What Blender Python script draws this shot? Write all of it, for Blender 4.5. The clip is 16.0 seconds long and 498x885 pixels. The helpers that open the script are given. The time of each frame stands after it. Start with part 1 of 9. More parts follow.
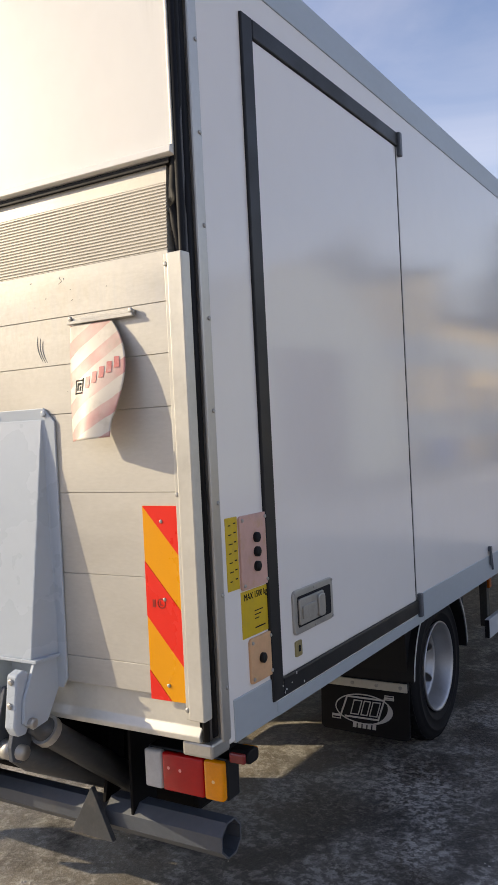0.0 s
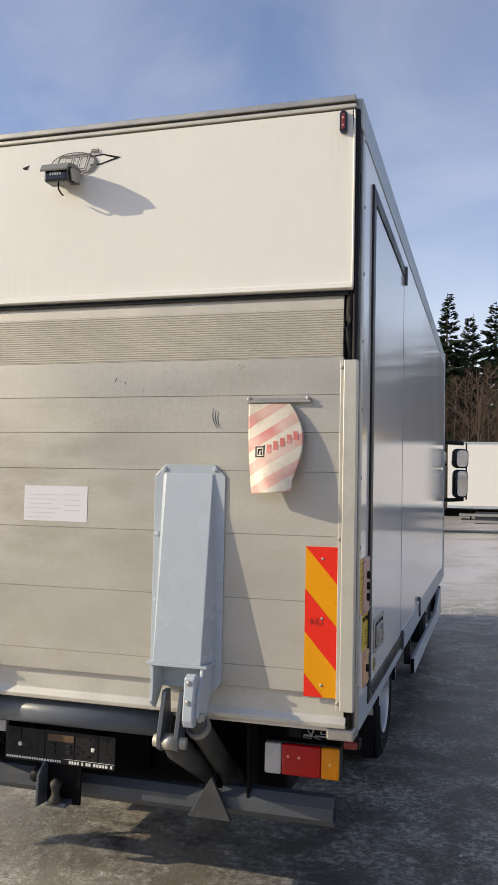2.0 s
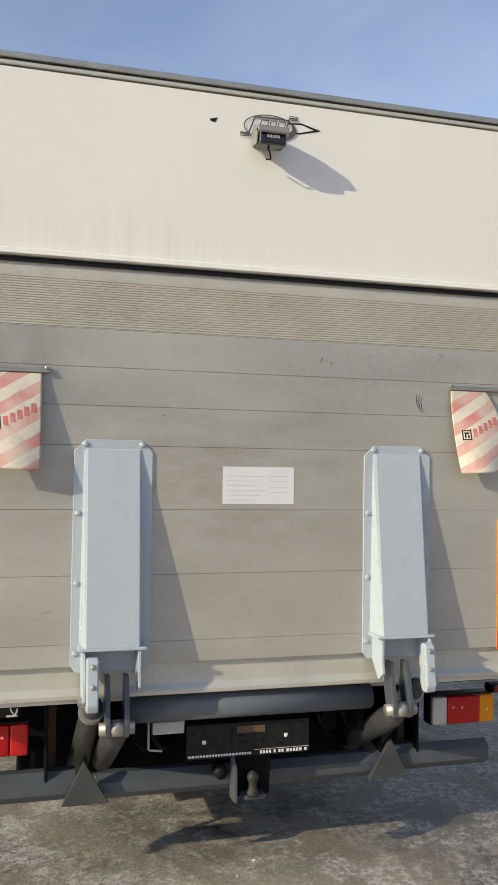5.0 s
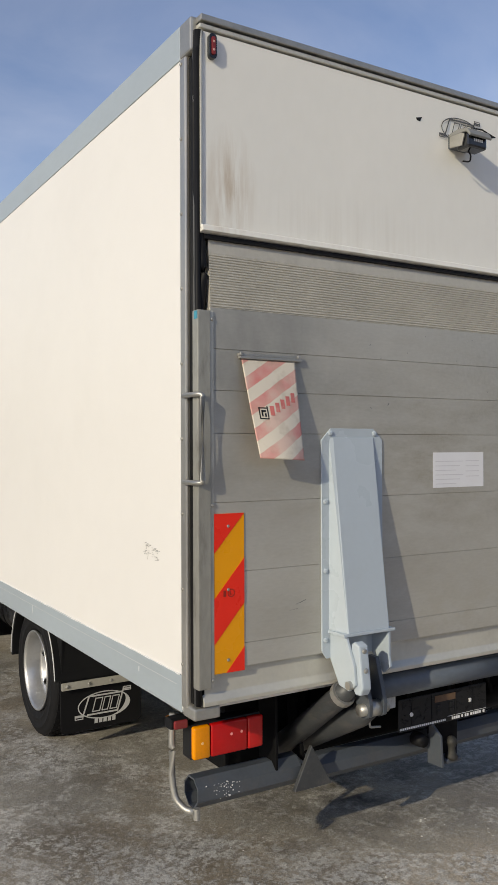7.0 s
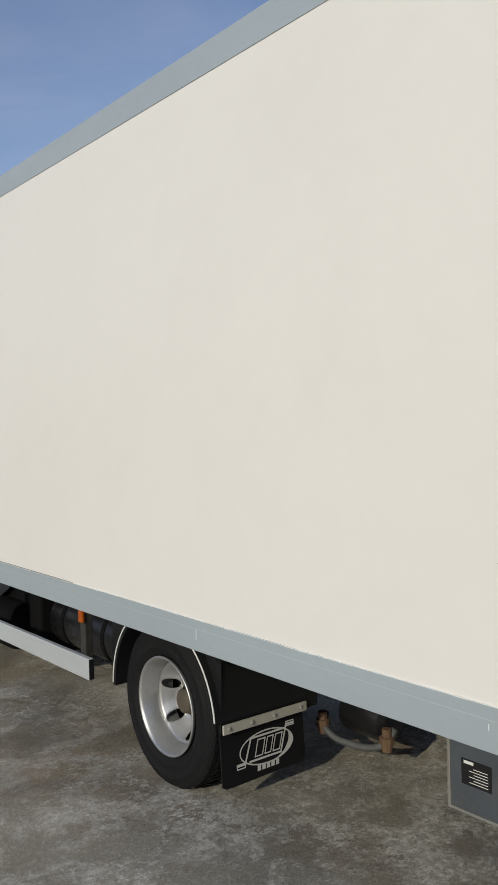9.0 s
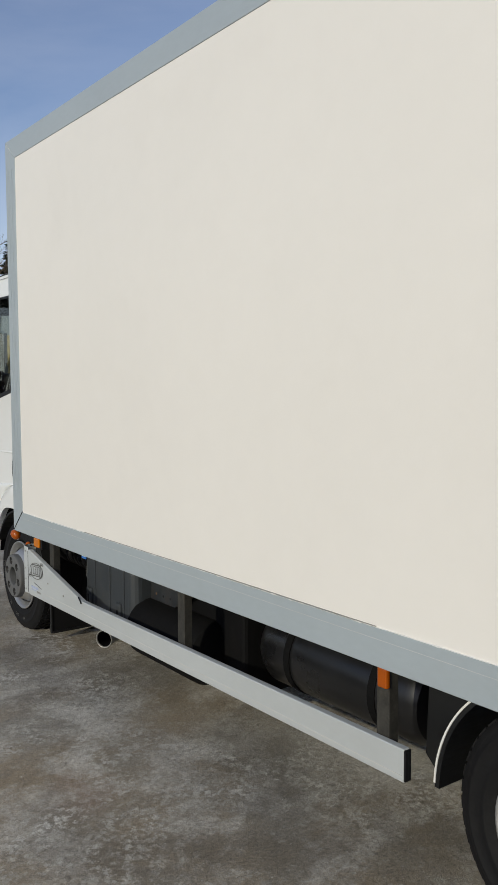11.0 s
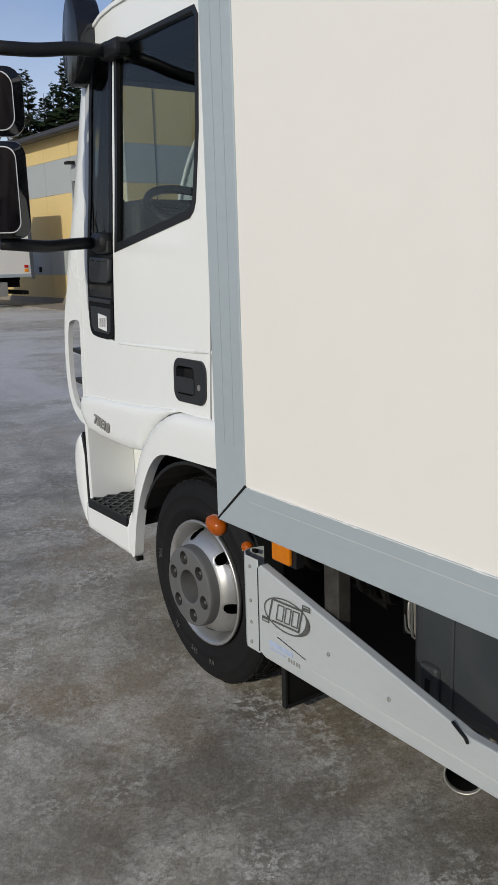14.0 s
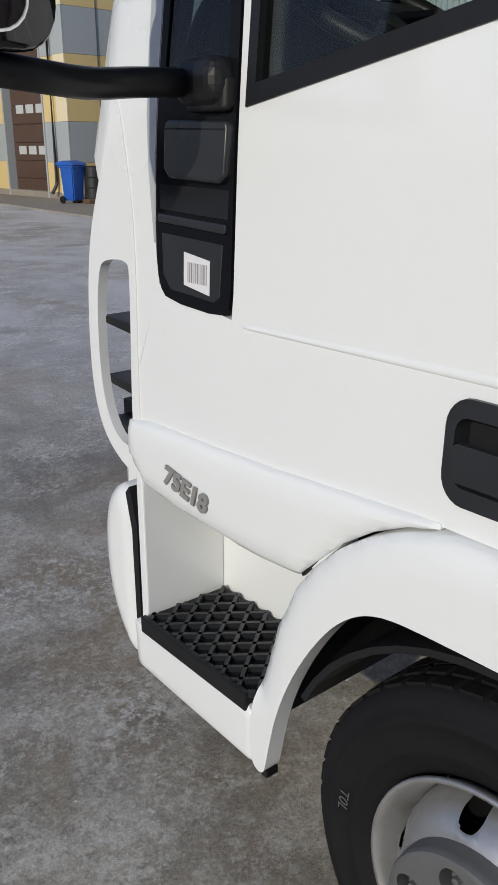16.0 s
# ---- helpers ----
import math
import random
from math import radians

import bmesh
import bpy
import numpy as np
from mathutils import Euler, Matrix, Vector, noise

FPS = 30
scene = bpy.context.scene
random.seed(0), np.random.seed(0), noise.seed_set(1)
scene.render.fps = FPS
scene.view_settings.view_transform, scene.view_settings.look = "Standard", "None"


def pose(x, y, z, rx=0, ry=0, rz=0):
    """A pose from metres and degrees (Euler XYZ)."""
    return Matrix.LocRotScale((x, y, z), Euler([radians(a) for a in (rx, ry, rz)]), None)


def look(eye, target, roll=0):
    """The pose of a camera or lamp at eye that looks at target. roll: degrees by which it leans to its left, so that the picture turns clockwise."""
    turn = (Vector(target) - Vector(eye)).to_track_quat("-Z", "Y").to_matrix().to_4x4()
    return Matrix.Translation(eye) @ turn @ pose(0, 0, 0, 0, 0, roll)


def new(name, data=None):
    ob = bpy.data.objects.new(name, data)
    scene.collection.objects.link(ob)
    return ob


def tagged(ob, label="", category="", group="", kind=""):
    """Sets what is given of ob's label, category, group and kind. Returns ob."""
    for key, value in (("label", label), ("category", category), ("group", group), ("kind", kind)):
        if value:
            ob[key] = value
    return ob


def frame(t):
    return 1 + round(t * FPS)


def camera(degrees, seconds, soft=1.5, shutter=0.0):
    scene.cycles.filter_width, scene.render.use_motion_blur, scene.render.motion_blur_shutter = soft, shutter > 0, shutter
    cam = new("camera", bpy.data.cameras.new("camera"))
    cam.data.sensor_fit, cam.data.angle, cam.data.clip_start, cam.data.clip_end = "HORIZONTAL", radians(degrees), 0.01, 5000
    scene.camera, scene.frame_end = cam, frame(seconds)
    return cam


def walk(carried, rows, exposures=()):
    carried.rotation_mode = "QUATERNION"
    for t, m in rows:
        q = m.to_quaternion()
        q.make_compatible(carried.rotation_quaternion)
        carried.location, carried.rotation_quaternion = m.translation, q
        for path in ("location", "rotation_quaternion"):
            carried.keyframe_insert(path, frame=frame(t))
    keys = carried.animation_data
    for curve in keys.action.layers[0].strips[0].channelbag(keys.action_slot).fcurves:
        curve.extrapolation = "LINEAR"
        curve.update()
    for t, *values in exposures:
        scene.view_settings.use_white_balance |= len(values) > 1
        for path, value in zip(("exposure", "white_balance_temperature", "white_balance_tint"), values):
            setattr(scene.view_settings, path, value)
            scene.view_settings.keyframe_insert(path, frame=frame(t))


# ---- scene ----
cam = camera(33.5, 16.0)
PATH = [
    (0, (2.604, -1.904, 1.668), (1.567, -0.194, 1.647), -2.8),
    (0.5, (2.573, -2.324, 1.704), (1.606, -0.574, 1.726), -1.4),
    (1, (2.409, -2.657, 1.695), (1.55, -0.852, 1.758), -0.1),
    (1.5, (2.077, -2.88, 1.679), (1.366, -1.013, 1.777), 0.8),
    (2, (1.75, -3.131, 1.688), (1.192, -1.214, 1.8), 1.2),
    (2.5, (1.354, -3.27, 1.664), (0.927, -1.319, 1.776), 1.5),
    (3, (0.916, -3.349, 1.659), (0.625, -1.372, 1.753), 1.7),
    (3.2, (0.727, -3.388, 1.664), (0.504, -1.403, 1.751), 1.7),
    (5.3, (-1.179, -3.182, 1.695), (-0.554, -1.283, 1.743), 0.6),
    (5.5, (-1.357, -3.171, 1.702), (-0.669, -1.293, 1.746), 0.4),
    (6, (-1.789, -3.003, 1.695), (-0.958, -1.184, 1.73), 0.0),
    (6.5, (-2.278, -2.805, 1.705), (-1.334, -1.042, 1.728), -0.1),
    (7, (-2.601, -2.564, 1.706), (-1.567, -0.853, 1.719), -0.2),
    (7.5, (-2.835, -2.171, 1.731), (-1.725, -0.507, 1.746), -0.3),
    (8, (-3.065, -1.816, 1.73), (-1.892, -0.196, 1.734), -0.4),
    (8.5, (-3.147, -1.377, 1.715), (-1.922, 0.204, 1.697), -0.9),
    (9, (-3.23, -0.916, 1.698), (-1.989, 0.652, 1.657), -1.4),
    (9.5, (-3.2, -0.407, 1.674), (-1.964, 1.164, 1.597), -1.2),
    (10, (-3.199, 0.15, 1.675), (-1.984, 1.736, 1.567), -0.7),
    (10.2, (-3.213, 0.354, 1.689), (-2.015, 1.951, 1.576), -0.2),
    (12.3, (-3.042, 2.491, 1.659), (-1.89, 4.112, 1.442), -0.4),
    (12.5, (-2.982, 2.693, 1.63), (-1.834, 4.312, 1.383), -0.4),
    (13, (-2.818, 3.256, 1.598), (-1.7, 4.884, 1.284), -0.6),
    (13.5, (-2.751, 3.789, 1.574), (-1.635, 5.402, 1.182), -1.0),
    (14, (-2.579, 4.359, 1.54), (-1.462, 5.959, 1.101), -1.7),
    (14.5, (-2.499, 4.887, 1.549), (-1.352, 6.456, 1.079), -2.1),
    (15, (-2.322, 5.432, 1.554), (-1.157, 6.973, 1.039), -1.9),
    (15.5, (-2.206, 5.965, 1.551), (-0.999, 7.455, 0.982), -1.1),
    (16, (-1.968, 6.369, 1.509), (-0.764, 7.817, 0.835), 0.0),
]

walk(cam, [(t, look(eye, aim, roll)) for t, eye, aim, roll in PATH],
     exposures=((0.0, 1.04, 8600, 8), (1.0, 0.94, 8450, 7), (2.0, 0.84, 8250, 5), (5.5, 0.84, 8100, 1), (6.5, 0.50, 7900, 2), (7.0, 0.36, 7650, 3), (8.5, 0.10, 7150, 1), (9.5, 0.03, 7150, 1), (12.5, 0.04, 7150, 1), (14.5, 0.07, 6950, 3), (16.0, 0.10, 6900, 4)))

# ---- world, sun ----
SUN_TO = Vector((2.45, 1.0, -1.08)).normalized()      # the way the sunlight goes
sun_el = math.asin(-SUN_TO.z)
sun_az = math.atan2(-SUN_TO.x, -SUN_TO.y)             # from +y towards +x

world = bpy.data.worlds.new("sky")
scene.world = world
world.use_nodes = True
wn, wl = world.node_tree.nodes, world.node_tree.links
wn.clear()
w_out = wn.new("ShaderNodeOutputWorld")
w_bg = wn.new("ShaderNodeBackground")
w_sky = wn.new("ShaderNodeTexSky")
w_sky.sky_type = "NISHITA"
w_sky.sun_disc = False
w_sky.sun_elevation = sun_el
w_sky.sun_rotation = sun_az
w_sky.altitude = 50
w_sky.air_density, w_sky.dust_density, w_sky.ozone_density = 1.0, 0.5, 3.2
w_bg.inputs["Strength"].default_value = 0.15
w_co = wn.new("ShaderNodeTexCoord")
w_map = wn.new("ShaderNodeMapping")
w_map.inputs["Scale"].default_value = (1.0, 1.3, 2.6)
w_noise = wn.new("ShaderNodeTexNoise")
w_noise.inputs["Scale"].default_value = 1.9
w_noise.inputs["Detail"].default_value = 7
w_noise.inputs["Roughness"].default_value = 0.55
w_noise.inputs["Distortion"].default_value = 0.7
w_ramp = wn.new("ShaderNodeValToRGB")
w_ramp.color_ramp.elements[0].position = 0.38
w_ramp.color_ramp.elements[0].color = (0, 0, 0, 1)
w_ramp.color_ramp.elements[1].position = 0.86
w_ramp.color_ramp.elements[1].color = (0.17, 0.17, 0.17, 1)
w_mix = wn.new("ShaderNodeMix")
w_mix.data_type = "RGBA"
w_mix.inputs["B"].default_value = (6.8, 6.6, 7.5, 1)
wl.new(w_co.outputs["Generated"], w_map.inputs["Vector"])
wl.new(w_map.outputs["Vector"], w_noise.inputs["Vector"])
wl.new(w_noise.outputs["Fac"], w_ramp.inputs["Fac"])
wl.new(w_ramp.outputs["Color"], w_mix.inputs["Factor"])
w_tint = wn.new("ShaderNodeMix")
w_tint.data_type, w_tint.blend_type = "RGBA", "MULTIPLY"
w_tint.inputs["Factor"].default_value = 1.0
w_tint.inputs["B"].default_value = (0.80, 0.72, 0.84, 1)
wl.new(w_sky.outputs["Color"], w_tint.inputs["A"])
# thin winter haze all round the horizon
w_sep = wn.new("ShaderNodeSeparateXYZ")
wl.new(w_co.outputs["Generated"], w_sep.inputs[0])
w_low = wn.new("ShaderNodeMapRange")
w_low.interpolation_type = "SMOOTHSTEP"
w_low.inputs["From Min"].default_value, w_low.inputs["From Max"].default_value = -0.02, 0.36
w_low.inputs["To Min"].default_value, w_low.inputs["To Max"].default_value = 0.34, 0.0
wl.new(w_sep.outputs["Z"], w_low.inputs["Value"])
w_haze = wn.new("ShaderNodeMix")
w_haze.data_type = "RGBA"
w_haze.inputs["B"].default_value = (5.9, 5.7, 5.9, 1)
wl.new(w_low.outputs["Result"], w_haze.inputs["Factor"])
wl.new(w_tint.outputs["Result"], w_haze.inputs["A"])
wl.new(w_haze.outputs["Result"], w_mix.inputs["A"])
wl.new(w_mix.outputs["Result"], w_bg.inputs["Color"])
wl.new(w_bg.outputs["Background"], w_out.inputs["Surface"])

sun_data = bpy.data.lights.new("sun", "SUN")
sun_data.energy = 2.15
sun_data.angle = radians(0.53)
sun_data.color = (1.0, 0.94, 0.85)
sun = new("sun", sun_data)
sun.matrix_world = look((-40, -16, 18), Vector((-40, -16, 18)) + SUN_TO)

# ---- materials ----
MATS = {}


def pbr(name, col, rough=0.5, metal=0.0, var=0.06, scale=3.0, grain=70.0, bump=0.0, coat=0.0, dirt=0.0,
        dirt_col=(0.16, 0.13, 0.10), stretch=(1, 1, 1), spec=0.5, per_piece=0.0, rough_var=0.08):
    """A painted, metal or plastic surface: broad tone drift, fine grain, grime and a little relief."""
    m = bpy.data.materials.new(name)
    m.use_nodes = True
    n, l = m.node_tree.nodes, m.node_tree.links
    b = n["Principled BSDF"]
    b.inputs["Metallic"].default_value = metal
    b.inputs["Specular IOR Level"].default_value = spec
    b.inputs["Coat Weight"].default_value = coat
    b.inputs["Coat Roughness"].default_value = 0.08
    co = n.new("ShaderNodeTexCoord")
    mp = n.new("ShaderNodeMapping")
    mp.inputs["Scale"].default_value = stretch
    l.new(co.outputs["Object"], mp.inputs["Vector"])
    big = n.new("ShaderNodeTexNoise")
    big.inputs["Scale"].default_value = scale
    big.inputs["Detail"].default_value = 5
    fine = n.new("ShaderNodeTexNoise")
    fine.inputs["Scale"].default_value = grain
    fine.inputs["Detail"].default_value = 4
    for t in (big, fine):
        l.new(mp.outputs["Vector"], t.inputs["Vector"])
    add = n.new("ShaderNodeMath")
    add.operation = "MULTIPLY_ADD"
    add.inputs[1].default_value = 0.6
    l.new(fine.outputs["Fac"], add.inputs[0])
    l.new(big.outputs["Fac"], add.inputs[2])
    rng = n.new("ShaderNodeMapRange")
    rng.inputs["From Min"].default_value = 0.45
    rng.inputs["From Max"].default_value = 1.15
    rng.inputs["To Min"].default_value = 1.0 - var
    rng.inputs["To Max"].default_value = 1.0 + var
    l.new(add.outputs[0], rng.inputs["Value"])
    tone = rng.outputs["Result"]
    if per_piece:
        info = n.new("ShaderNodeObjectInfo")
        pr = n.new("ShaderNodeMapRange")
        pr.inputs["To Min"].default_value = 1.0 - per_piece
        pr.inputs["To Max"].default_value = 1.0 + per_piece
        l.new(info.outputs["Random"], pr.inputs["Value"])
        mu = n.new("ShaderNodeMath")
        mu.operation = "MULTIPLY"
        l.new(tone, mu.inputs[0])
        l.new(pr.outputs["Result"], mu.inputs[1])
        tone = mu.outputs[0]
    mul = n.new("ShaderNodeVectorMath")
    mul.operation = "SCALE"
    mul.inputs[0].default_value = col
    l.new(tone, mul.inputs["Scale"])
    colour = mul.outputs["Vector"]
    if dirt:
        dn = n.new("ShaderNodeTexNoise")
        dn.inputs["Scale"].default_value = scale * 1.7
        dn.inputs["Detail"].default_value = 9
        dn.inputs["Roughness"].default_value = 0.68
        l.new(mp.outputs["Vector"], dn.inputs["Vector"])
        dr = n.new("ShaderNodeMapRange")
        dr.inputs["From Min"].default_value = 0.52
        dr.inputs["From Max"].default_value = 0.75
        dr.inputs["To Max"].default_value = dirt
        l.new(dn.outputs["Fac"], dr.inputs["Value"])
        mx = n.new("ShaderNodeMix")
        mx.data_type = "RGBA"
        l.new(dr.outputs["Result"], mx.inputs["Factor"])
        l.new(colour, mx.inputs["A"])
        mx.inputs["B"].default_value = (*dirt_col, 1)
        colour = mx.outputs["Result"]
    l.new(colour, b.inputs["Base Color"])
    rr = n.new("ShaderNodeMapRange")
    rr.inputs["From Min"].default_value = 0.3
    rr.inputs["From Max"].default_value = 0.7
    rr.inputs["To Min"].default_value = max(0.02, rough - rough_var)
    rr.inputs["To Max"].default_value = min(1.0, rough + rough_var)
    l.new(big.outputs["Fac"], rr.inputs["Value"])
    l.new(rr.outputs["Result"], b.inputs["Roughness"])
    if bump:
        bp = n.new("ShaderNodeBump")
        bp.inputs["Strength"].default_value = 0.6
        bp.inputs["Distance"].default_value = bump
        l.new(add.outputs[0], bp.inputs["Height"])
        l.new(bp.outputs["Normal"], b.inputs["Normal"])
    MATS[name] = m
    return m


WHITE_PANEL = pbr("white_panel", (0.80, 0.775, 0.735), 0.105, var=0.02, scale=0.9, grain=9, bump=0.0004, rough_var=0.02,
                  dirt=0.05, dirt_col=(0.45, 0.40, 0.33))


def dull_sunny_side(mat, rough):
    """The gloss of the side panels has weathered away on the sunny side."""
    n, l = mat.node_tree.nodes, mat.node_tree.links
    b = n["Principled BSDF"]
    gloss = b.inputs["Roughness"].links[0].from_socket
    co = n.new("ShaderNodeTexCoord")
    sp = n.new("ShaderNodeSeparateXYZ")
    l.new(co.outputs["Object"], sp.inputs[0])
    side = n.new("ShaderNodeMath")
    side.operation = "LESS_THAN"
    side.inputs[1].default_value = 0.0
    l.new(sp.outputs["X"], side.inputs[0])
    mx = n.new("ShaderNodeMix")
    l.new(side.outputs[0], mx.inputs["Factor"])
    l.new(gloss, mx.inputs["A"])
    mx.inputs["B"].default_value = rough
    l.new(mx.outputs["Result"], b.inputs["Roughness"])


dull_sunny_side(WHITE_PANEL, 0.40)
FLAP_WHITE = pbr("flap_white", (0.80, 0.785, 0.73), 0.38, var=0.03, scale=1.2, grain=20, dirt=0.06, dirt_col=(0.55, 0.49, 0.40),
                 stretch=(1, 1, 0.6))
CAB_WHITE = pbr("cab_white", (0.80, 0.815, 0.815), 0.22, var=0.012, scale=1.5, grain=30, coat=0.4, dirt=0.04, dirt_col=(0.55, 0.53, 0.5))
RAIL_GREY = pbr("rail_grey_paint", (0.40, 0.455, 0.49), 0.45, metal=0.15, var=0.05, scale=2.0, grain=50, dirt=0.2,
                dirt_col=(0.33, 0.35, 0.36), stretch=(1, 0.4, 1))
ARM_GREY = pbr("arm_grey_paint", (0.44, 0.50, 0.55), 0.28, var=0.03, scale=3, grain=60, dirt=0.08, dirt_col=(0.3, 0.31, 0.31), bump=0.0004)
GATE_ALU = pbr("gate_aluminium", (0.51, 0.492, 0.442), 0.48, metal=0.45, var=0.11, scale=2.2, grain=75, dirt=0.45,
               dirt_col=(0.36, 0.325, 0.26), stretch=(0.5, 1, 1.6), bump=0.0006, rough_var=0.12)
GATE_EDGE = pbr("gate_edge_aluminium", (0.60, 0.58, 0.51), 0.42, metal=0.4, var=0.08, scale=4, grain=60, dirt=0.25,
                dirt_col=(0.32, 0.30, 0.26), bump=0.0005)
CHANNEL_DIRTY = pbr("grimy_channel_aluminium", (0.36, 0.35, 0.31), 0.42, metal=0.4, var=0.2, scale=5, grain=50, dirt=0.8,
                    dirt_col=(0.10, 0.092, 0.080), stretch=(1.5, 1.5, 0.4), bump=0.0006)
CORR_ALU = pbr("ribbed_aluminium", (0.54, 0.51, 0.44), 0.48, metal=0.3, var=0.10, scale=5, grain=60, dirt=0.3, dirt_col=(0.30, 0.28, 0.24))
STEEL = pbr("stainless_steel", (0.50, 0.48, 0.44), 0.42, metal=0.8, var=0.08, scale=3, grain=50, dirt=0.2, dirt_col=(0.25, 0.22, 0.2))
DULL_STEEL = pbr("dull_zinc_steel", (0.42, 0.41, 0.38), 0.45, metal=0.7, var=0.12, scale=8, grain=90, dirt=0.3, dirt_col=(0.2, 0.17, 0.14))
RUST = pbr("rusty_steel", (0.13, 0.078, 0.046), 0.8, metal=0.1, var=0.3, scale=9, grain=80, dirt=0.5, dirt_col=(0.09, 0.05, 0.03), bump=0.002)
WORN_POST = pbr("worn_galvanised_post", (0.036, 0.034, 0.029), 0.65, metal=0.1, var=0.5, scale=24, grain=90, dirt=0.92,
                dirt_col=(0.016, 0.015, 0.013), bump=0.0015)
DARK_STEEL = pbr("dark_grey_painted_steel", (0.078, 0.090, 0.106), 0.42, metal=0.1, var=0.15, scale=5, grain=60, dirt=0.35,
                 dirt_col=(0.15, 0.13, 0.11), bump=0.0006)
TUBE_GREY = pbr("worn_blue_grey_tube", (0.115, 0.135, 0.160), 0.42, var=0.18, scale=4, grain=60, dirt=0.4, dirt_col=(0.17, 0.165, 0.155), stretch=(0.5, 1, 1), bump=0.0005)
SCUFFED = pbr("scuffed_dark_steel", (0.062, 0.066, 0.070), 0.45, metal=0.2, var=0.25, scale=9, grain=60, dirt=0.75, dirt_col=(0.14, 0.125, 0.11), bump=0.0008, stretch=(1, 0.5, 1))
CHASSIS = pbr("chassis_black", (0.0055, 0.0055, 0.006), 0.7, var=0.3, scale=6, grain=50, dirt=0.2, dirt_col=(0.016, 0.013, 0.011), spec=0.12)
BLACK_PLASTIC = pbr("black_plastic", (0.012, 0.0125, 0.0135), 0.45, var=0.2, scale=6, grain=300, bump=0.0004, spec=0.3)
PILLAR_BLACK = pbr("pillar_black", (0.008, 0.009, 0.011), 0.14, var=0.1, scale=6, grain=60, spec=0.06)
GLOSS_BLACK = pbr("gloss_black_plastic", (0.010, 0.011, 0.013), 0.10, var=0.1, scale=6, grain=60, coat=0.3)
HANDLE_BLACK = pbr("satin_black_handle", (0.020, 0.022, 0.025), 0.34, var=0.15, scale=8, grain=200, spec=0.5)
RUBBER = pbr("rubber", (0.008, 0.008, 0.009), 0.6, var=0.2, scale=6, grain=90, spec=0.22)
TYRE = pbr("tyre_rubber", (0.009, 0.009, 0.010), 0.75, var=0.25, scale=5, grain=80, dirt=0.16, dirt_col=(0.03, 0.028, 0.025), bump=0.001, spec=0.2)
TANK_GREY = pbr("dark_grey_tank", (0.040, 0.046, 0.053), 0.5, var=0.12, scale=4, grain=120, dirt=0.3, dirt_col=(0.09, 0.085, 0.08), bump=0.0006)
BRACKET_SLATE = pbr("slate_bracket_paint", (0.022, 0.025, 0.029), 0.55, var=0.25, scale=9, grain=60, dirt=0.5, dirt_col=(0.05, 0.032, 0.02))
TANK_BLACK = pbr("gloss_worn_black_tank", (0.010, 0.010, 0.011), 0.33, var=0.2, scale=5, grain=60, dirt=0.3, dirt_col=(0.03, 0.027, 0.024))
RIM = pbr("wheel_silver_paint", (0.46, 0.46, 0.46), 0.40, metal=0.75, var=0.08, scale=7, grain=80, dirt=0.3, dirt_col=(0.2, 0.19, 0.17))
HUB_GREY = pbr("wheel_hub_grey", (0.115, 0.117, 0.12), 0.5, metal=0.1, var=0.1, scale=8, grain=80, dirt=0.2, dirt_col=(0.16, 0.15, 0.13))
WORN_HUB = pbr("dusty_brown_hub", (0.085, 0.070, 0.050), 0.7, metal=0.1, var=0.35, scale=14, grain=70, dirt=0.6, dirt_col=(0.045, 0.03, 0.02), bump=0.0015)
FOLD_SHADE_GREY = pbr("pale_grey_fold_shade", (0.42, 0.44, 0.455), 0.4, var=0.05, scale=5, grain=60)
# near-black stands in for the shade inside the nut wells
HUB_DARK = pbr("shade_dark_hub_recess", (0.035, 0.034, 0.033), 0.6, var=0.3, scale=20, grain=80)
RED_REFL = pbr("red_reflective_sheet", (0.85, 0.025, 0.012), 0.28, var=0.04, scale=6, grain=200)
ORANGE_REFL = pbr("orange_reflective_sheet", (0.82, 0.33, 0.006), 0.28, var=0.05, scale=6, grain=200)
PAPER = pbr("white_sticker", (0.74, 0.74, 0.76), 0.4, var=0.03, scale=8, grain=60)
PAPER_GREY = pbr("faint_print_grey", (0.60, 0.59, 0.62), 0.45, var=0.05)
INK = pbr("black_ink", (0.015, 0.015, 0.017), 0.75, var=0.1, spec=0.2)
LOGO_GREY = pbr("logo_grey", (0.25, 0.245, 0.235), 0.45, var=0.05)
LOGO_DARK = pbr("logo_dark_grey", (0.085, 0.085, 0.083), 0.5, var=0.3, scale=30, dirt=0.4, dirt_col=(0.2, 0.2, 0.2))
LOGO_LIGHT = pbr("logo_silver", (0.55, 0.55, 0.54), 0.5, var=0.06, dirt=0.2, dirt_col=(0.2, 0.2, 0.2))
WHITE_PRINT = pbr("white_print", (0.75, 0.75, 0.74), 0.5, var=0.03)
CHALK = pbr("chalk_mark", (0.085, 0.085, 0.083), 0.8, var=0.3, scale=40)
YELLOW_STICKER = pbr("yellow_sticker", (0.62, 0.42, 0.015), 0.4, var=0.1, scale=14, grain=50, dirt=0.5, dirt_col=(0.42, 0.30, 0.10))
PINK_PLATE = pbr("faded_pink_plate", (0.60, 0.36, 0.30), 0.5, var=0.12, scale=12, grain=50, dirt=0.5, dirt_col=(0.50, 0.30, 0.10))
ORANGE_PLATE = pbr("worn_orange_plate", (0.64, 0.37, 0.20), 0.5, var=0.14, scale=12, grain=50, dirt=0.5, dirt_col=(0.55, 0.40, 0.20))
BRASS = pbr("tarnished_brass", (0.36, 0.30, 0.14), 0.45, metal=0.5, var=0.2, scale=30)
TEAL = pbr("faded_teal_paint", (0.05, 0.30, 0.42), 0.5, var=0.2, scale=40)
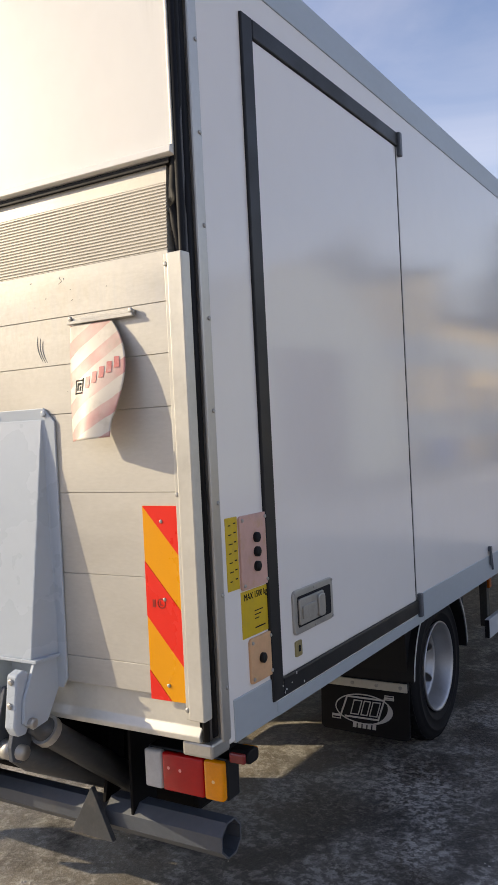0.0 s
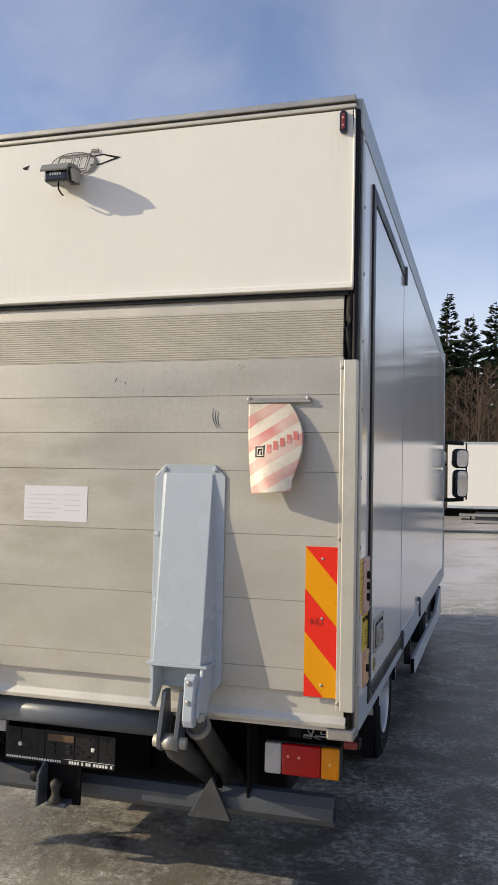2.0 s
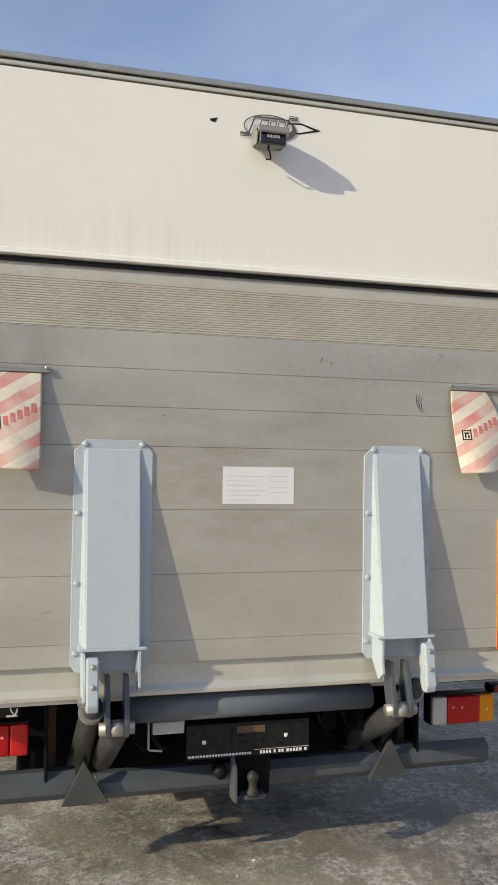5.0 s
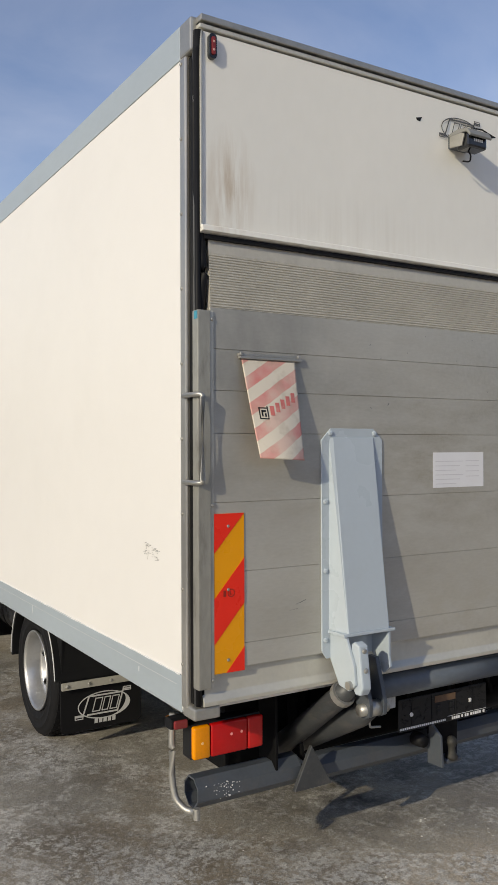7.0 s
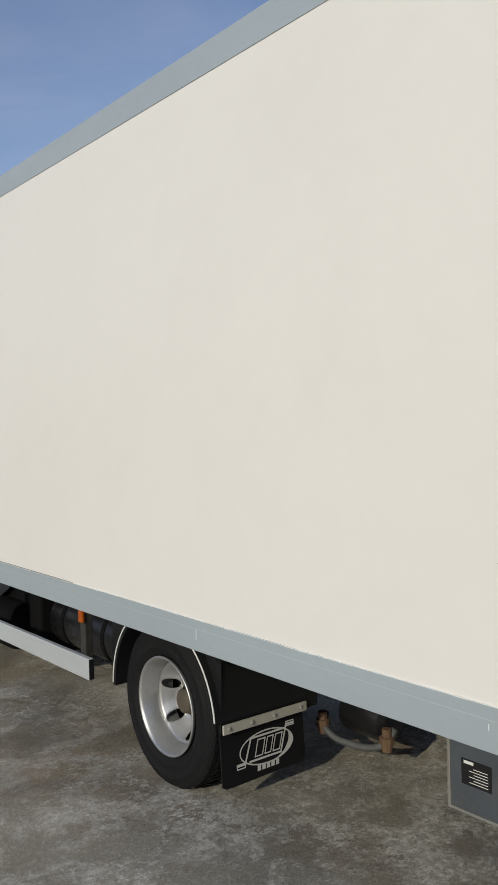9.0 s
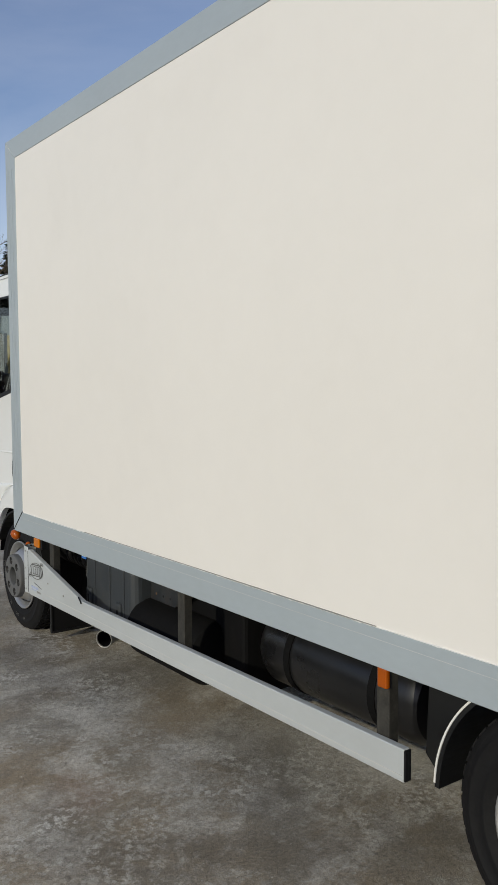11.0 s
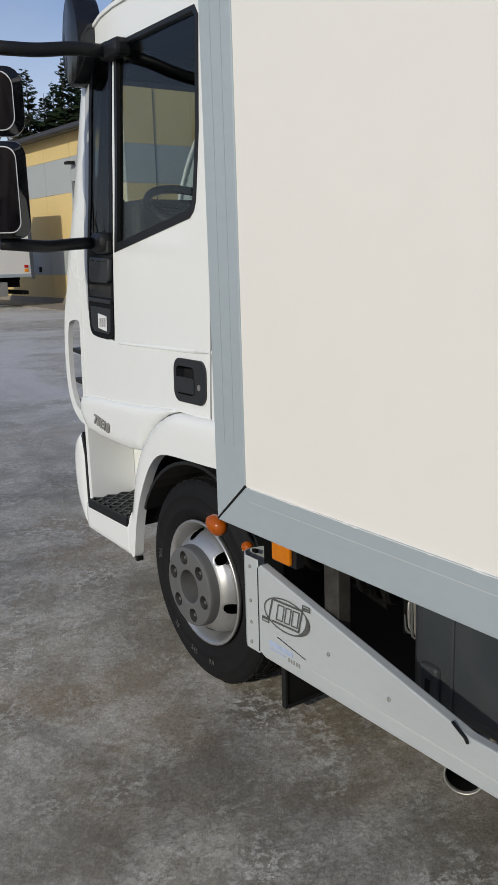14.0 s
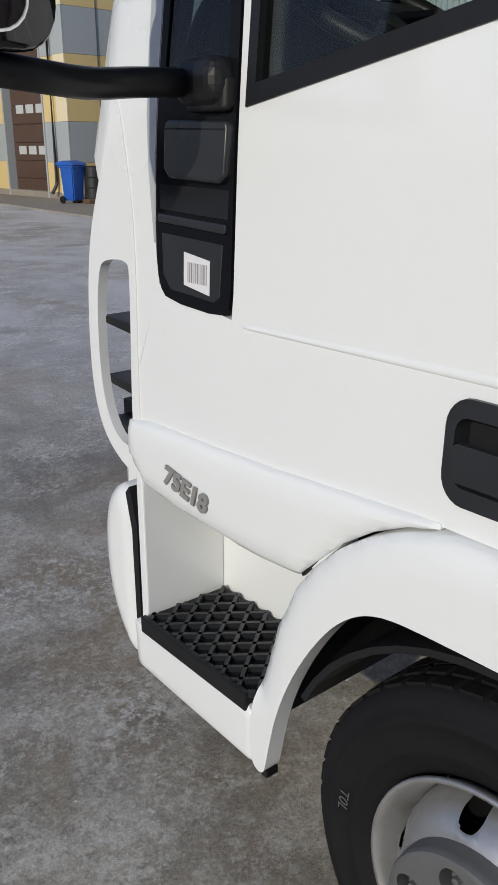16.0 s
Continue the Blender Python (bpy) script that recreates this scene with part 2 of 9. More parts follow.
BLUE_LABEL = pbr("blue_label", (0.04, 0.19, 0.60), 0.4, var=0.1)
INTERIOR = pbr("cab_interior_grey", (0.024, 0.026, 0.030), 0.7, var=0.1, scale=6, grain=200)
SEAT = pbr("seat_fabric", (0.035, 0.04, 0.05), 0.9, var=0.2, scale=20, grain=300, bump=0.001)


def lens(name, col, rough=0.12):
    return pbr(name, col, rough, var=0.10, scale=30, grain=200, coat=0.15, spec=0.35)


RED_LENS = lens("red_lamp_lens", (0.48, 0.006, 0.008))
RED_BRIGHT = lens("bright_red_lamp_lens", (0.52, 0.012, 0.012))
AMBER_LENS = lens("amber_lamp_lens", (0.86, 0.29, 0.006))
DULL_AMBER = lens("aged_amber_lens", (0.36, 0.075, 0.004))
SIDE_AMBER = lens("weathered_amber_lens", (0.56, 0.165, 0.006))
CLEAR_LENS = lens("milky_clear_lens", (0.55, 0.55, 0.54))
DARKRED_LENS = lens("dim_red_lamp_lens", (0.22, 0.03, 0.03))


def glass_mat(name, tint, rough=0.0):
    m = bpy.data.materials.new(name)
    m.use_nodes = True
    n, l = m.node_tree.nodes, m.node_tree.links
    n.remove(n["Principled BSDF"])
    out = n["Material Output"]
    tr = n.new("ShaderNodeBsdfTransparent")
    tr.inputs["Color"].default_value = (*tint, 1)
    gl = n.new("ShaderNodeBsdfGlossy")
    gl.inputs["Roughness"].default_value = rough
    lw = n.new("ShaderNodeLayerWeight")
    pw = n.new("ShaderNodeMath")
    pw.operation = "POWER"
    pw.inputs[1].default_value = 4.5
    l.new(lw.outputs["Facing"], pw.inputs[0])
    fr = n.new("ShaderNodeMath")
    fr.operation = "MULTIPLY_ADD"
    fr.inputs[1].default_value = 0.55
    fr.inputs[2].default_value = 0.030
    l.new(pw.outputs[0], fr.inputs[0])
    mx = n.new("ShaderNodeMixShader")
    l.new(fr.outputs[0], mx.inputs["Fac"])
    l.new(tr.outputs["BSDF"], mx.inputs[1])
    l.new(gl.outputs["BSDF"], mx.inputs[2])
    l.new(mx.outputs["Shader"], out.inputs["Surface"])
    return m


GLASS = glass_mat("cab_glass", (0.78, 0.82, 0.81))
DARK_GLASS = glass_mat("tinted_glass", (0.42, 0.47, 0.52))
GREY_RUBBER = pbr("grey_hose_rubber", (0.085, 0.088, 0.092), 0.6, var=0.2, scale=14)
MIRROR = pbr("mirror_glass", (0.75, 0.76, 0.77), 0.03, metal=1.0, var=0.01, rough_var=0.01)

# ---- building blocks ----


def link(name, bm, material, parent=None, smooth=False):
    me = bpy.data.meshes.new(name)
    bm.to_mesh(me)
    bm.free()
    if material:
        me.materials.append(material)
    if smooth:
        for p in me.polygons:
            p.use_smooth = True
    ob = new(name, me)
    if parent:
        ob.parent = parent
    return ob


def part(name, bm, material, parent, label="", smooth=False):
    ob = link(name, bm, material, parent, smooth)
    return tagged(ob, label)


def thing(name, label, category, at=(0, 0, 0), group="", kind=""):
    ob = new(name)
    ob.location = at
    ob.empty_display_size = 0.2
    return tagged(ob, label, category, group, kind)


def box(bm, x0, x1, y0, y1, z0, z1, bevel=0.0, seg=2):
    b = bmesh.new() if bevel else bm
    vs = [b.verts.new((x, y, z)) for x in (x0, x1) for y in (y0, y1) for z in (z0, z1)]
    for f in ((0, 1, 3, 2), (4, 6, 7, 5), (0, 4, 5, 1), (2, 3, 7, 6), (0, 2, 6, 4), (1, 5, 7, 3)):
        b.faces.new([vs[i] for i in f])
    if bevel:
        bmesh.ops.bevel(b, geom=b.edges[:], offset=bevel, segments=seg, profile=0.5, affect="EDGES", clamp_overlap=True)
        merge(bm, b)
    return bm


def merge(bm, other, m=None):
    if m is not None:
        bmesh.ops.transform(other, matrix=m, verts=other.verts)
    other.verts.index_update()
    new_v = [bm.verts.new(v.co) for v in other.verts]
    for f in other.faces:
        bm.faces.new([new_v[v.index] for v in f.verts])
    other.free()


def bbox(*a, **k):
    return box(bmesh.new(), *a, **k)


def prism(bm, poly, axis, a, b, bevel=0.0):
    """A flat outline (two coordinates a point) drawn out along an axis from a to b."""
    t = bmesh.new() if bevel else bm

    def at(p, c):
        return {"x": (c, p[0], p[1]), "y": (p[0], c, p[1]), "z": (p[0], p[1], c)}[axis]
    lo = [t.verts.new(at(p, a)) for p in poly]
    hi = [t.verts.new(at(p, b)) for p in poly]
    n = len(poly)
    t.faces.new(lo)
    t.faces.new(hi[::-1])
    for i in range(n):
        j = (i + 1) % n
        t.faces.new((lo[j], lo[i], hi[i], hi[j]))
    bmesh.ops.recalc_face_normals(t, faces=t.faces[:])
    if bevel:
        bmesh.ops.bevel(t, geom=t.edges[:], offset=bevel, segments=2, profile=0.5, affect="EDGES", clamp_overlap=True)
        merge(bm, t)
    return bm


def tube(bm, pts, r, seg=12, cap=True, radii=None):
    """A round bar along points."""
    pts = [Vector(p) for p in pts]
    rings = []
    for i, p in enumerate(pts):
        d = (pts[min(i + 1, len(pts) - 1)] - pts[max(i - 1, 0)]).normalized()
        q = d.to_track_quat("Z", "Y")
        rr = radii[i] if radii else r
        rings.append([bm.verts.new(p + q @ Vector((rr * math.cos(a), rr * math.sin(a), 0)))
                      for a in (2 * math.pi * k / seg for k in range(seg))])
    for a, b in zip(rings, rings[1:]):
        for k in range(seg):
            j = (k + 1) % seg
            bm.faces.new((a[k], a[j], b[j], b[k]))
    if cap:
        bm.faces.new(rings[0][::-1])
        bm.faces.new(rings[-1])
    return bm


def bend(pts, n=5, r=0.05):
    """Round off the corners of a line of points."""
    pts = [Vector(p) for p in pts]
    out = [pts[0]]
    for a, b, c in zip(pts, pts[1:], pts[2:]):
        u, v = (a - b), (c - b)
        rr = min(r, u.length * 0.45, v.length * 0.45)
        p, q = b + u.normalized() * rr, b + v.normalized() * rr
        for k in range(n + 1):
            t = k / n
            out.append((1 - t) ** 2 * p + 2 * t * (1 - t) * b + t * t * q)
    out.append(pts[-1])
    return out


def lathe(bm, prof, seg=48, axis="x"):
    """A profile of (along, radius) turned round an axis through the origin."""
    rings = []
    for h, r in prof:
        ring = []
        for k in range(seg):
            a = 2 * math.pi * k / seg
            c, s = r * math.cos(a), r * math.sin(a)
            ring.append(bm.verts.new({"x": (h, c, s), "y": (c, h, s), "z": (c, s, h)}[axis]))
        rings.append(ring)
    for a, b in zip(rings, rings[1:]):
        for k in range(seg):
            j = (k + 1) % seg
            bm.faces.new((a[k], a[j], b[j], b[k]))
    bmesh.ops.recalc_face_normals(bm, faces=bm.faces[:])
    return bm


def shift(bm, x=0, y=0, z=0):
    bmesh.ops.translate(bm, vec=(x, y, z), verts=bm.verts)
    return bm


def rounded(w, h, r, n=5, cx=0.0, cy=0.0):
    """An outline: a rectangle with round corners."""
    out = []
    for sx, sy, a0 in ((1, 1, 0), (-1, 1, 90), (-1, -1, 180), (1, -1, 270)):
        for k in range(n + 1):
            a = radians(a0 + 90 * k / n)
            out.append((cx + sx * (w / 2 - r) + r * math.cos(a), cy + sy * (h / 2 - r) + r * math.sin(a)))
    return out


def lettering(name, text, size, m, material, parent, depth=0.001, squash=1.0, shear=0.0, bold=0.0):
    """A line of writing as a thin mesh; m lays its xy-plane into the world."""
    cu = bpy.data.curves.new(name, "FONT")
    cu.body, cu.size, cu.extrude, cu.align_x, cu.align_y, cu.shear = text, size, depth, "CENTER", "CENTER", shear
    cu.resolution_u = 3
    cu.offset = bold
    tmp = bpy.data.objects.new(name, cu)
    scene.collection.objects.link(tmp)
    me = bpy.data.meshes.new_from_object(tmp.evaluated_get(bpy.context.evaluated_depsgraph_get()))
    bpy.data.objects.remove(tmp)
    me.transform(m @ Matrix.Diagonal((squash, 1, 1, 1)))
    me.materials.clear()
    me.materials.append(material)
    ob = new(name, me)
    ob.parent = parent
    return ob


def crisp(ob, angle=40):
    """Smooth faces that stay sharp at the edges."""
    for p in ob.data.polygons:
        p.use_smooth = True
    ob.data.set_sharp_from_angle(angle=radians(angle))
    return ob


def soften(ob, width=0.012, seg=3):
    """Rounded edges on a moulded part."""
    m = ob.modifiers.new("rounding", "BEVEL")
    m.width, m.segments, m.limit_method, m.angle_limit, m.harden_normals = width, seg, "ANGLE", radians(38), True
    for p in ob.data.polygons:
        p.use_smooth = True
    return ob


def smoothstep(a, b, v):
    t = min(1.0, max(0.0, (v - a) / (b - a)))
    return t * t * (3 - 2 * t)


def stud_mesh(name, r=0.011, h=0.010, material=None, axis="y"):
    bm = bmesh.new()
    lathe(bm, [(0, r), (h * 0.6, r * 0.95), (h * 0.95, r * 0.6), (h, 0.0005)], 10, axis)
    me = bpy.data.meshes.new(name)
    bm.to_mesh(me)
    bm.free()
    me.materials.append(material)
    return me


def studs(name, me, places, parent, m=Matrix()):
    for p in places:
        ob = new(name, me)
        ob.parent = parent
        ob.matrix_basis = Matrix.Translation(p) @ m


def bolts(name, places, r, material, parent, ny=-1):
    """Domed bolt heads that face along y, each an object on one mesh."""
    studs(name, stud_mesh(name, r * 0.9, r * 0.62, material), places, parent, Matrix.Diagonal((1, ny, 1, 1)))


def stain_or_shade(mat, centre, size, col, amount, streak=(1, 1, 1), scale=6.0):
    """A noisy patch on a material round a place in the world: grime, and painted shade and reflection."""
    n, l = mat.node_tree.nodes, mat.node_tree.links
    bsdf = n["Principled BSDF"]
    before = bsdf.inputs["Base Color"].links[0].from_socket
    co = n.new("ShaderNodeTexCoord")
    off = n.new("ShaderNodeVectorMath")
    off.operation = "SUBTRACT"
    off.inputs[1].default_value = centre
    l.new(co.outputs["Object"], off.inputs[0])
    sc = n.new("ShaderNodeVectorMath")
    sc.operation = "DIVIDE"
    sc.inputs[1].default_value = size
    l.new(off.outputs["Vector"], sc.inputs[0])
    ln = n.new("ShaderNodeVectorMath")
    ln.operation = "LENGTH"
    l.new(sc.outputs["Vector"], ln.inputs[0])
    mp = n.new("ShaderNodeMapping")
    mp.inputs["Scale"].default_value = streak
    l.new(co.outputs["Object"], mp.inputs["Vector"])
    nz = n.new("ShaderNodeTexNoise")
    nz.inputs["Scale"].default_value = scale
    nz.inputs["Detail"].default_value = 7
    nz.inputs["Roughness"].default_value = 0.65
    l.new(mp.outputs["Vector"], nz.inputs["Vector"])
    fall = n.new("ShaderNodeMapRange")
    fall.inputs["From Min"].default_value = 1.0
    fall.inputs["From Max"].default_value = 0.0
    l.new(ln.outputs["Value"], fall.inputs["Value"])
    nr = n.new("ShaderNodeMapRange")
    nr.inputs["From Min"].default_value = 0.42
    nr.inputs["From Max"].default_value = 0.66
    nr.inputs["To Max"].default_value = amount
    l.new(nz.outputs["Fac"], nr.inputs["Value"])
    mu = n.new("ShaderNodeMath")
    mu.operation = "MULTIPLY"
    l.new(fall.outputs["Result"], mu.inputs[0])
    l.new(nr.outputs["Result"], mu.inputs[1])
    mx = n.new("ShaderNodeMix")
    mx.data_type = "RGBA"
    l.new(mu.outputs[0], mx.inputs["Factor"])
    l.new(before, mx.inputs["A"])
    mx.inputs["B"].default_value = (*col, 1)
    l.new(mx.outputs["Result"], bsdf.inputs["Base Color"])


def chaikin(poly, n=2):
    """Round an outline off by cutting its corners."""
    for _ in range(n):
        out = []
        for p, q in zip(poly, poly[1:] + poly[:1]):
            out += [(0.75 * p[0] + 0.25 * q[0], 0.75 * p[1] + 0.25 * q[1]), (0.25 * p[0] + 0.75 * q[0], 0.25 * p[1] + 0.75 * q[1])]
        poly = out
    return poly


stain_or_shade(GATE_EDGE, (-1.25, 0.0, 1.55), (0.10, 0.3, 0.55), (0.07, 0.06, 0.05), 0.75, (5, 2, 0.9), 7.0)
stain_or_shade(FLAP_WHITE, (-1.12, 0.0, 2.63), (0.12, 0.3, 0.26), (0.42, 0.30, 0.18), 0.95, (9, 1, 0.9), 2.4)
stain_or_shade(FLAP_WHITE, (-0.60, 0.0, 2.52), (0.75, 0.3, 0.22), (0.45, 0.38, 0.28), 0.16, (16, 1, 0.7), 2.0)
stain_or_shade(FLAP_WHITE, (1.18, 0.0, 3.02), (0.05, 0.3, 0.20), (0.40, 0.36, 0.30), 0.35, (14, 1, 0.8), 2.0)
# not grime: a dim, cool reflection painted on the gate's upper left
stain_or_shade(GATE_ALU, (-1.0, 0.0, 2.05), (0.85, 0.3, 0.75), (0.22, 0.22, 0.21), 0.9, (0.8, 1, 0.5), 1.2)
stain_or_shade(GATE_ALU, (-0.2, 0.0, 1.65), (1.1, 0.3, 0.55), (0.30, 0.255, 0.18), 0.65, (1, 1, 3), 3.0)
stain_or_shade(GATE_ALU, (0.5, 0.0, 2.05), (0.9, 0.3, 0.30), (0.27, 0.245, 0.195), 0.32, (14, 1, 9), 4.0)
stain_or_shade(GATE_ALU, (0.75, 0.0, 2.08), (0.8, 0.3, 0.16), (0.40, 0.41, 0.43), 0.5, (16, 1, 0.8), 2.0)
stain_or_shade(GATE_ALU, (0.2, 0.0, 1.75), (1.3, 0.3, 0.8), (0.52, 0.50, 0.44), 0.5, (9, 1, 9), 7.0)
stain_or_shade(GATE_ALU, (0.0, 0.0, 1.0), (1.3, 0.3, 0.35), (0.42, 0.38, 0.29), 0.5, (1, 1, 2), 5.0)

# ---- ground ----
GROUND = -0.046


def ground_z(x, y):
    """The yard is level, with the faintest unevenness away from the truck."""
    return GROUND - 0.012 * noise.noise(Vector((x * 0.35, y * 0.35, 0.0))) * smoothstep(3.0, 6.0, abs(x) + abs(y - 3) * 0.5)


def ground_material():
    m = bpy.data.materials.new("icy_asphalt")
    m.use_nodes = True
    n, l = m.node_tree.nodes, m.node_tree.links
    b = n["Principled BSDF"]
    b.inputs["Specular IOR Level"].default_value = 0.35
    co = n.new("ShaderNodeTexCoord")

    def noise_node(scale, detail=6, rough=0.6, dist=0.0):
        t = n.new("ShaderNodeTexNoise")
        t.inputs["Scale"].default_value = scale
        t.inputs["Detail"].default_value = detail
        t.inputs["Roughness"].default_value = rough
        t.inputs["Distortion"].default_value = dist
        l.new(co.outputs["Object"], t.inputs["Vector"])
        return t.outputs["Fac"]

    def ramp(fac, stops):
        r = n.new("ShaderNodeValToRGB")
        els = r.color_ramp.elements
        els[0].position, els[0].color = stops[0][0], (*stops[0][1], 1)
        els[1].position, els[1].color = stops[-1][0], (*stops[-1][1], 1)
        for p, c in stops[1:-1]:
            e = els.new(p)
            e.color = (*c, 1)
        l.new(fac, r.inputs["Fac"])
        return r.outputs["Color"]

    def mix(fac, a, c):
        x = n.new("ShaderNodeMix")
        x.data_type = "RGBA"
        l.new(fac, x.inputs["Factor"])
        for s, v in (("A", a), ("B", c)):
            if isinstance(v, tuple):
                x.inputs[s].default_value = (*v, 1)
            else:
                l.new(v, x.inputs[s])
        return x.outputs["Result"]

    def both(a, c):
        x = n.new("ShaderNodeMath")
        x.operation = "MULTIPLY"
        l.new(a, x.inputs[0])
        l.new(c, x.inputs[1])
        return x.outputs[0]

    broad = noise_node(0.42, 6, 0.62, 0.4)
    mid = noise_node(2.6, 9, 0.70, 0.3)
    small = noise_node(24.0, 10, 0.78)
    chips = noise_node(52.0, 6, 0.7, 0.4)
    grit = noise_node(120.0, 4, 0.6)
    base = ramp(broad, [(0.30, (0.150, 0.134, 0.110)), (0.48, (0.290, 0.265, 0.220)), (0.66, (0.390, 0.358, 0.300))])
    brown = ramp(noise_node(0.8, 5, 0.6), [(0.44, (0.0, 0.0, 0.0)), (0.64, (0.8, 0.8, 0.8))])
    base = mix(brown, base, (0.300, 0.232, 0.150))
    mott = ramp(mid, [(0.46, (0, 0, 0)), (0.54, (0.30, 0.30, 0.30)), (0.64, (0.66, 0.66, 0.66))])
    base = mix(mott, base, (0.56, 0.53, 0.475))

    # wet bare asphalt east of the truck; the truck's shadow is painted in too
    sep0 = n.new("ShaderNodeSeparateXYZ")
    l.new(co.outputs["Object"], sep0.inputs[0])

    def span(socket, a, c):
        r = n.new("ShaderNodeMapRange")
        r.interpolation_type = "SMOOTHSTEP"
        r.inputs["From Min"].default_value, r.inputs["From Max"].default_value = a, c
        l.new(socket, r.inputs["Value"])
        return r.outputs["Result"]
    wet_shade = both(both(span(sep0.outputs["X"], 0.0, 1.3), span(sep0.outputs["Y"], 9.6, 8.6)), ramp(mid, [(0.40, (1.0, 1.0, 1.0)), (0.66, (0.62, 0.62, 0.62))]))
    base = mix(wet_shade, base, (0.052, 0.047, 0.043))
    # trodden ice lies behind the truck and east of it, thin along the west side
    sep = n.new("ShaderNodeSeparateXYZ")
    l.new(co.outputs["Object"], sep.inputs[0])
    behind = n.new("ShaderNodeMapRange")
    behind.inputs["From Min"].default_value, behind.inputs["From Max"].default_value = 3.0, -1.0
    behind.inputs["To Min"].default_value, behind.inputs["To Max"].default_value = 0.25, 1.0
    l.new(sep.outputs["Y"], behind.inputs["Value"])
    east = n.new("ShaderNodeMapRange")
    east.inputs["From Min"].default_value, east.inputs["From Max"].default_value = -0.5, 1.0
    l.new(sep.outputs["X"], east.inputs["Value"])
    ice_on = n.new("ShaderNodeMath")
    ice_on.operation = "MAXIMUM"
    l.new(behind.outputs["Result"], ice_on.inputs[0])
    l.new(east.outputs["Result"], ice_on.inputs[1])
    sandy = n.new("ShaderNodeMapRange")
    sandy.inputs["From Min"].default_value, sandy.inputs["From Max"].default_value = 0.6, -0.6
    l.new(sep.outputs["Y"], sandy.inputs["Value"])
    base = mix(both(ramp(noise_node(1.1, 7, 0.65, 0.6), [(0.32, (0, 0, 0)), (0.50, (0.85, 0.85, 0.85))]), sandy.outputs["Result"]), base, (0.70, 0.57, 0.41))
    dark_wet = both(ramp(noise_node(1.5, 8, 0.66, 0.7), [(0.52, (0, 0, 0)), (0.60, (0.75, 0.75, 0.75))]), ice_on.outputs[0])
    dark_wet = both(dark_wet, ice_on.outputs[0])
    base = mix(dark_wet, base, (0.072, 0.054, 0.038))
    ice_fac = both(both(ramp(small, [(0.49, (0, 0, 0)), (0.53, (1, 1, 1))]), ramp(mid, [(0.46, (0, 0, 0)), (0.54, (1, 1, 1))])), ice_on.outputs[0])
    thin = ramp(wet_shade, [(0.0, (1, 1, 1)), (0.8, (0.34, 0.34, 0.34))])
    base = mix(both(ice_fac, thin), base, (0.74, 0.71, 0.65))
    chip_fac = both(both(ramp(chips, [(0.56, (0, 0, 0)), (0.62, (1, 1, 1))]), ramp(broad, [(0.36, (0.15, 0.15, 0.15)), (0.60, (0.9, 0.9, 0.9))])), ice_on.outputs[0])
    base = mix(both(chip_fac, thin), base, (0.66, 0.65, 0.62))
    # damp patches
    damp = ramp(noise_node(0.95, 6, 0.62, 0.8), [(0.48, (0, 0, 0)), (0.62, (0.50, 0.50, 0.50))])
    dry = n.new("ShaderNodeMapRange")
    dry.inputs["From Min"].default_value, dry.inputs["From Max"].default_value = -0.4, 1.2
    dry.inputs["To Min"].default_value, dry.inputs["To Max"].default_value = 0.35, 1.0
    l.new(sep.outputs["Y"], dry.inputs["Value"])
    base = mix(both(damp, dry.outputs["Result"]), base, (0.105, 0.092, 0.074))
    # thin clusters of frozen crumbs all over the yard
    crust = both(ramp(noise_node(26.0, 11, 0.84, 0.3), [(0.50, (0, 0, 0)), (0.535, (1, 1, 1))]), ramp(noise_node(1.5, 9, 0.74, 0.6), [(0.48, (0, 0, 0)), (0.62, (0.95, 0.95, 0.95))]))
    base = mix(both(crust, thin), base, (0.60, 0.58, 0.53))
    pits = both(ramp(noise_node(38.0, 10, 0.82, 0.2), [(0.53, (0, 0, 0)), (0.57, (0.5, 0.5, 0.5))]), ramp(noise_node(2.1, 6, 0.65, 0.4), [(0.46, (0, 0, 0)), (0.58, (1, 1, 1))]))
    base = mix(pits, base, (0.110, 0.098, 0.080))
    # snow dragged into streaks across the far yard
    mp = n.new("ShaderNodeMapping")
    mp.inputs["Scale"].default_value = (0.22, 0.9, 1.0)
    l.new(co.outputs["Object"], mp.inputs["Vector"])
    sn = n.new("ShaderNodeTexNoise")
    sn.inputs["Scale"].default_value = 1.0
    sn.inputs["Detail"].default_value = 9
    sn.inputs["Roughness"].default_value = 0.68
    l.new(mp.outputs["Vector"], sn.inputs["Vector"])
    far_y = n.new("ShaderNodeMapRange")
    far_y.inputs["From Min"].default_value, far_y.inputs["From Max"].default_value = 14.0, 26.0
    l.new(sep.outputs["Y"], far_y.inputs["Value"])
    base = mix(both(ramp(sn.outputs["Fac"], [(0.60, (0, 0, 0)), (0.66, (0.7, 0.7, 0.7))]), far_y.outputs["Result"]), base, (0.60, 0.60, 0.61))
    snow_on = both(both(span(sep0.outputs["X"], -1.5, 2.0), span(sep0.outputs["Y"], 9.0, 12.0)), ramp(noise_node(0.30, 8, 0.66, 0.8), [(0.40, (0.25, 0.25, 0.25)), (0.54, (0.9, 0.9, 0.9))]))
    base = mix(snow_on, base, (0.62, 0.60, 0.58))
    specks = ramp(grit, [(0.35, (0.80, 0.80, 0.80)), (0.65, (1.18, 1.18, 1.18))])
    mul = n.new("ShaderNodeMix")
    mul.data_type, mul.blend_type = "RGBA", "MULTIPLY"
    mul.inputs["Factor"].default_value = 1.0
    l.new(base, mul.inputs["A"])
    l.new(specks, mul.inputs["B"])
    l.new(mul.outputs["Result"], b.inputs["Base Color"])
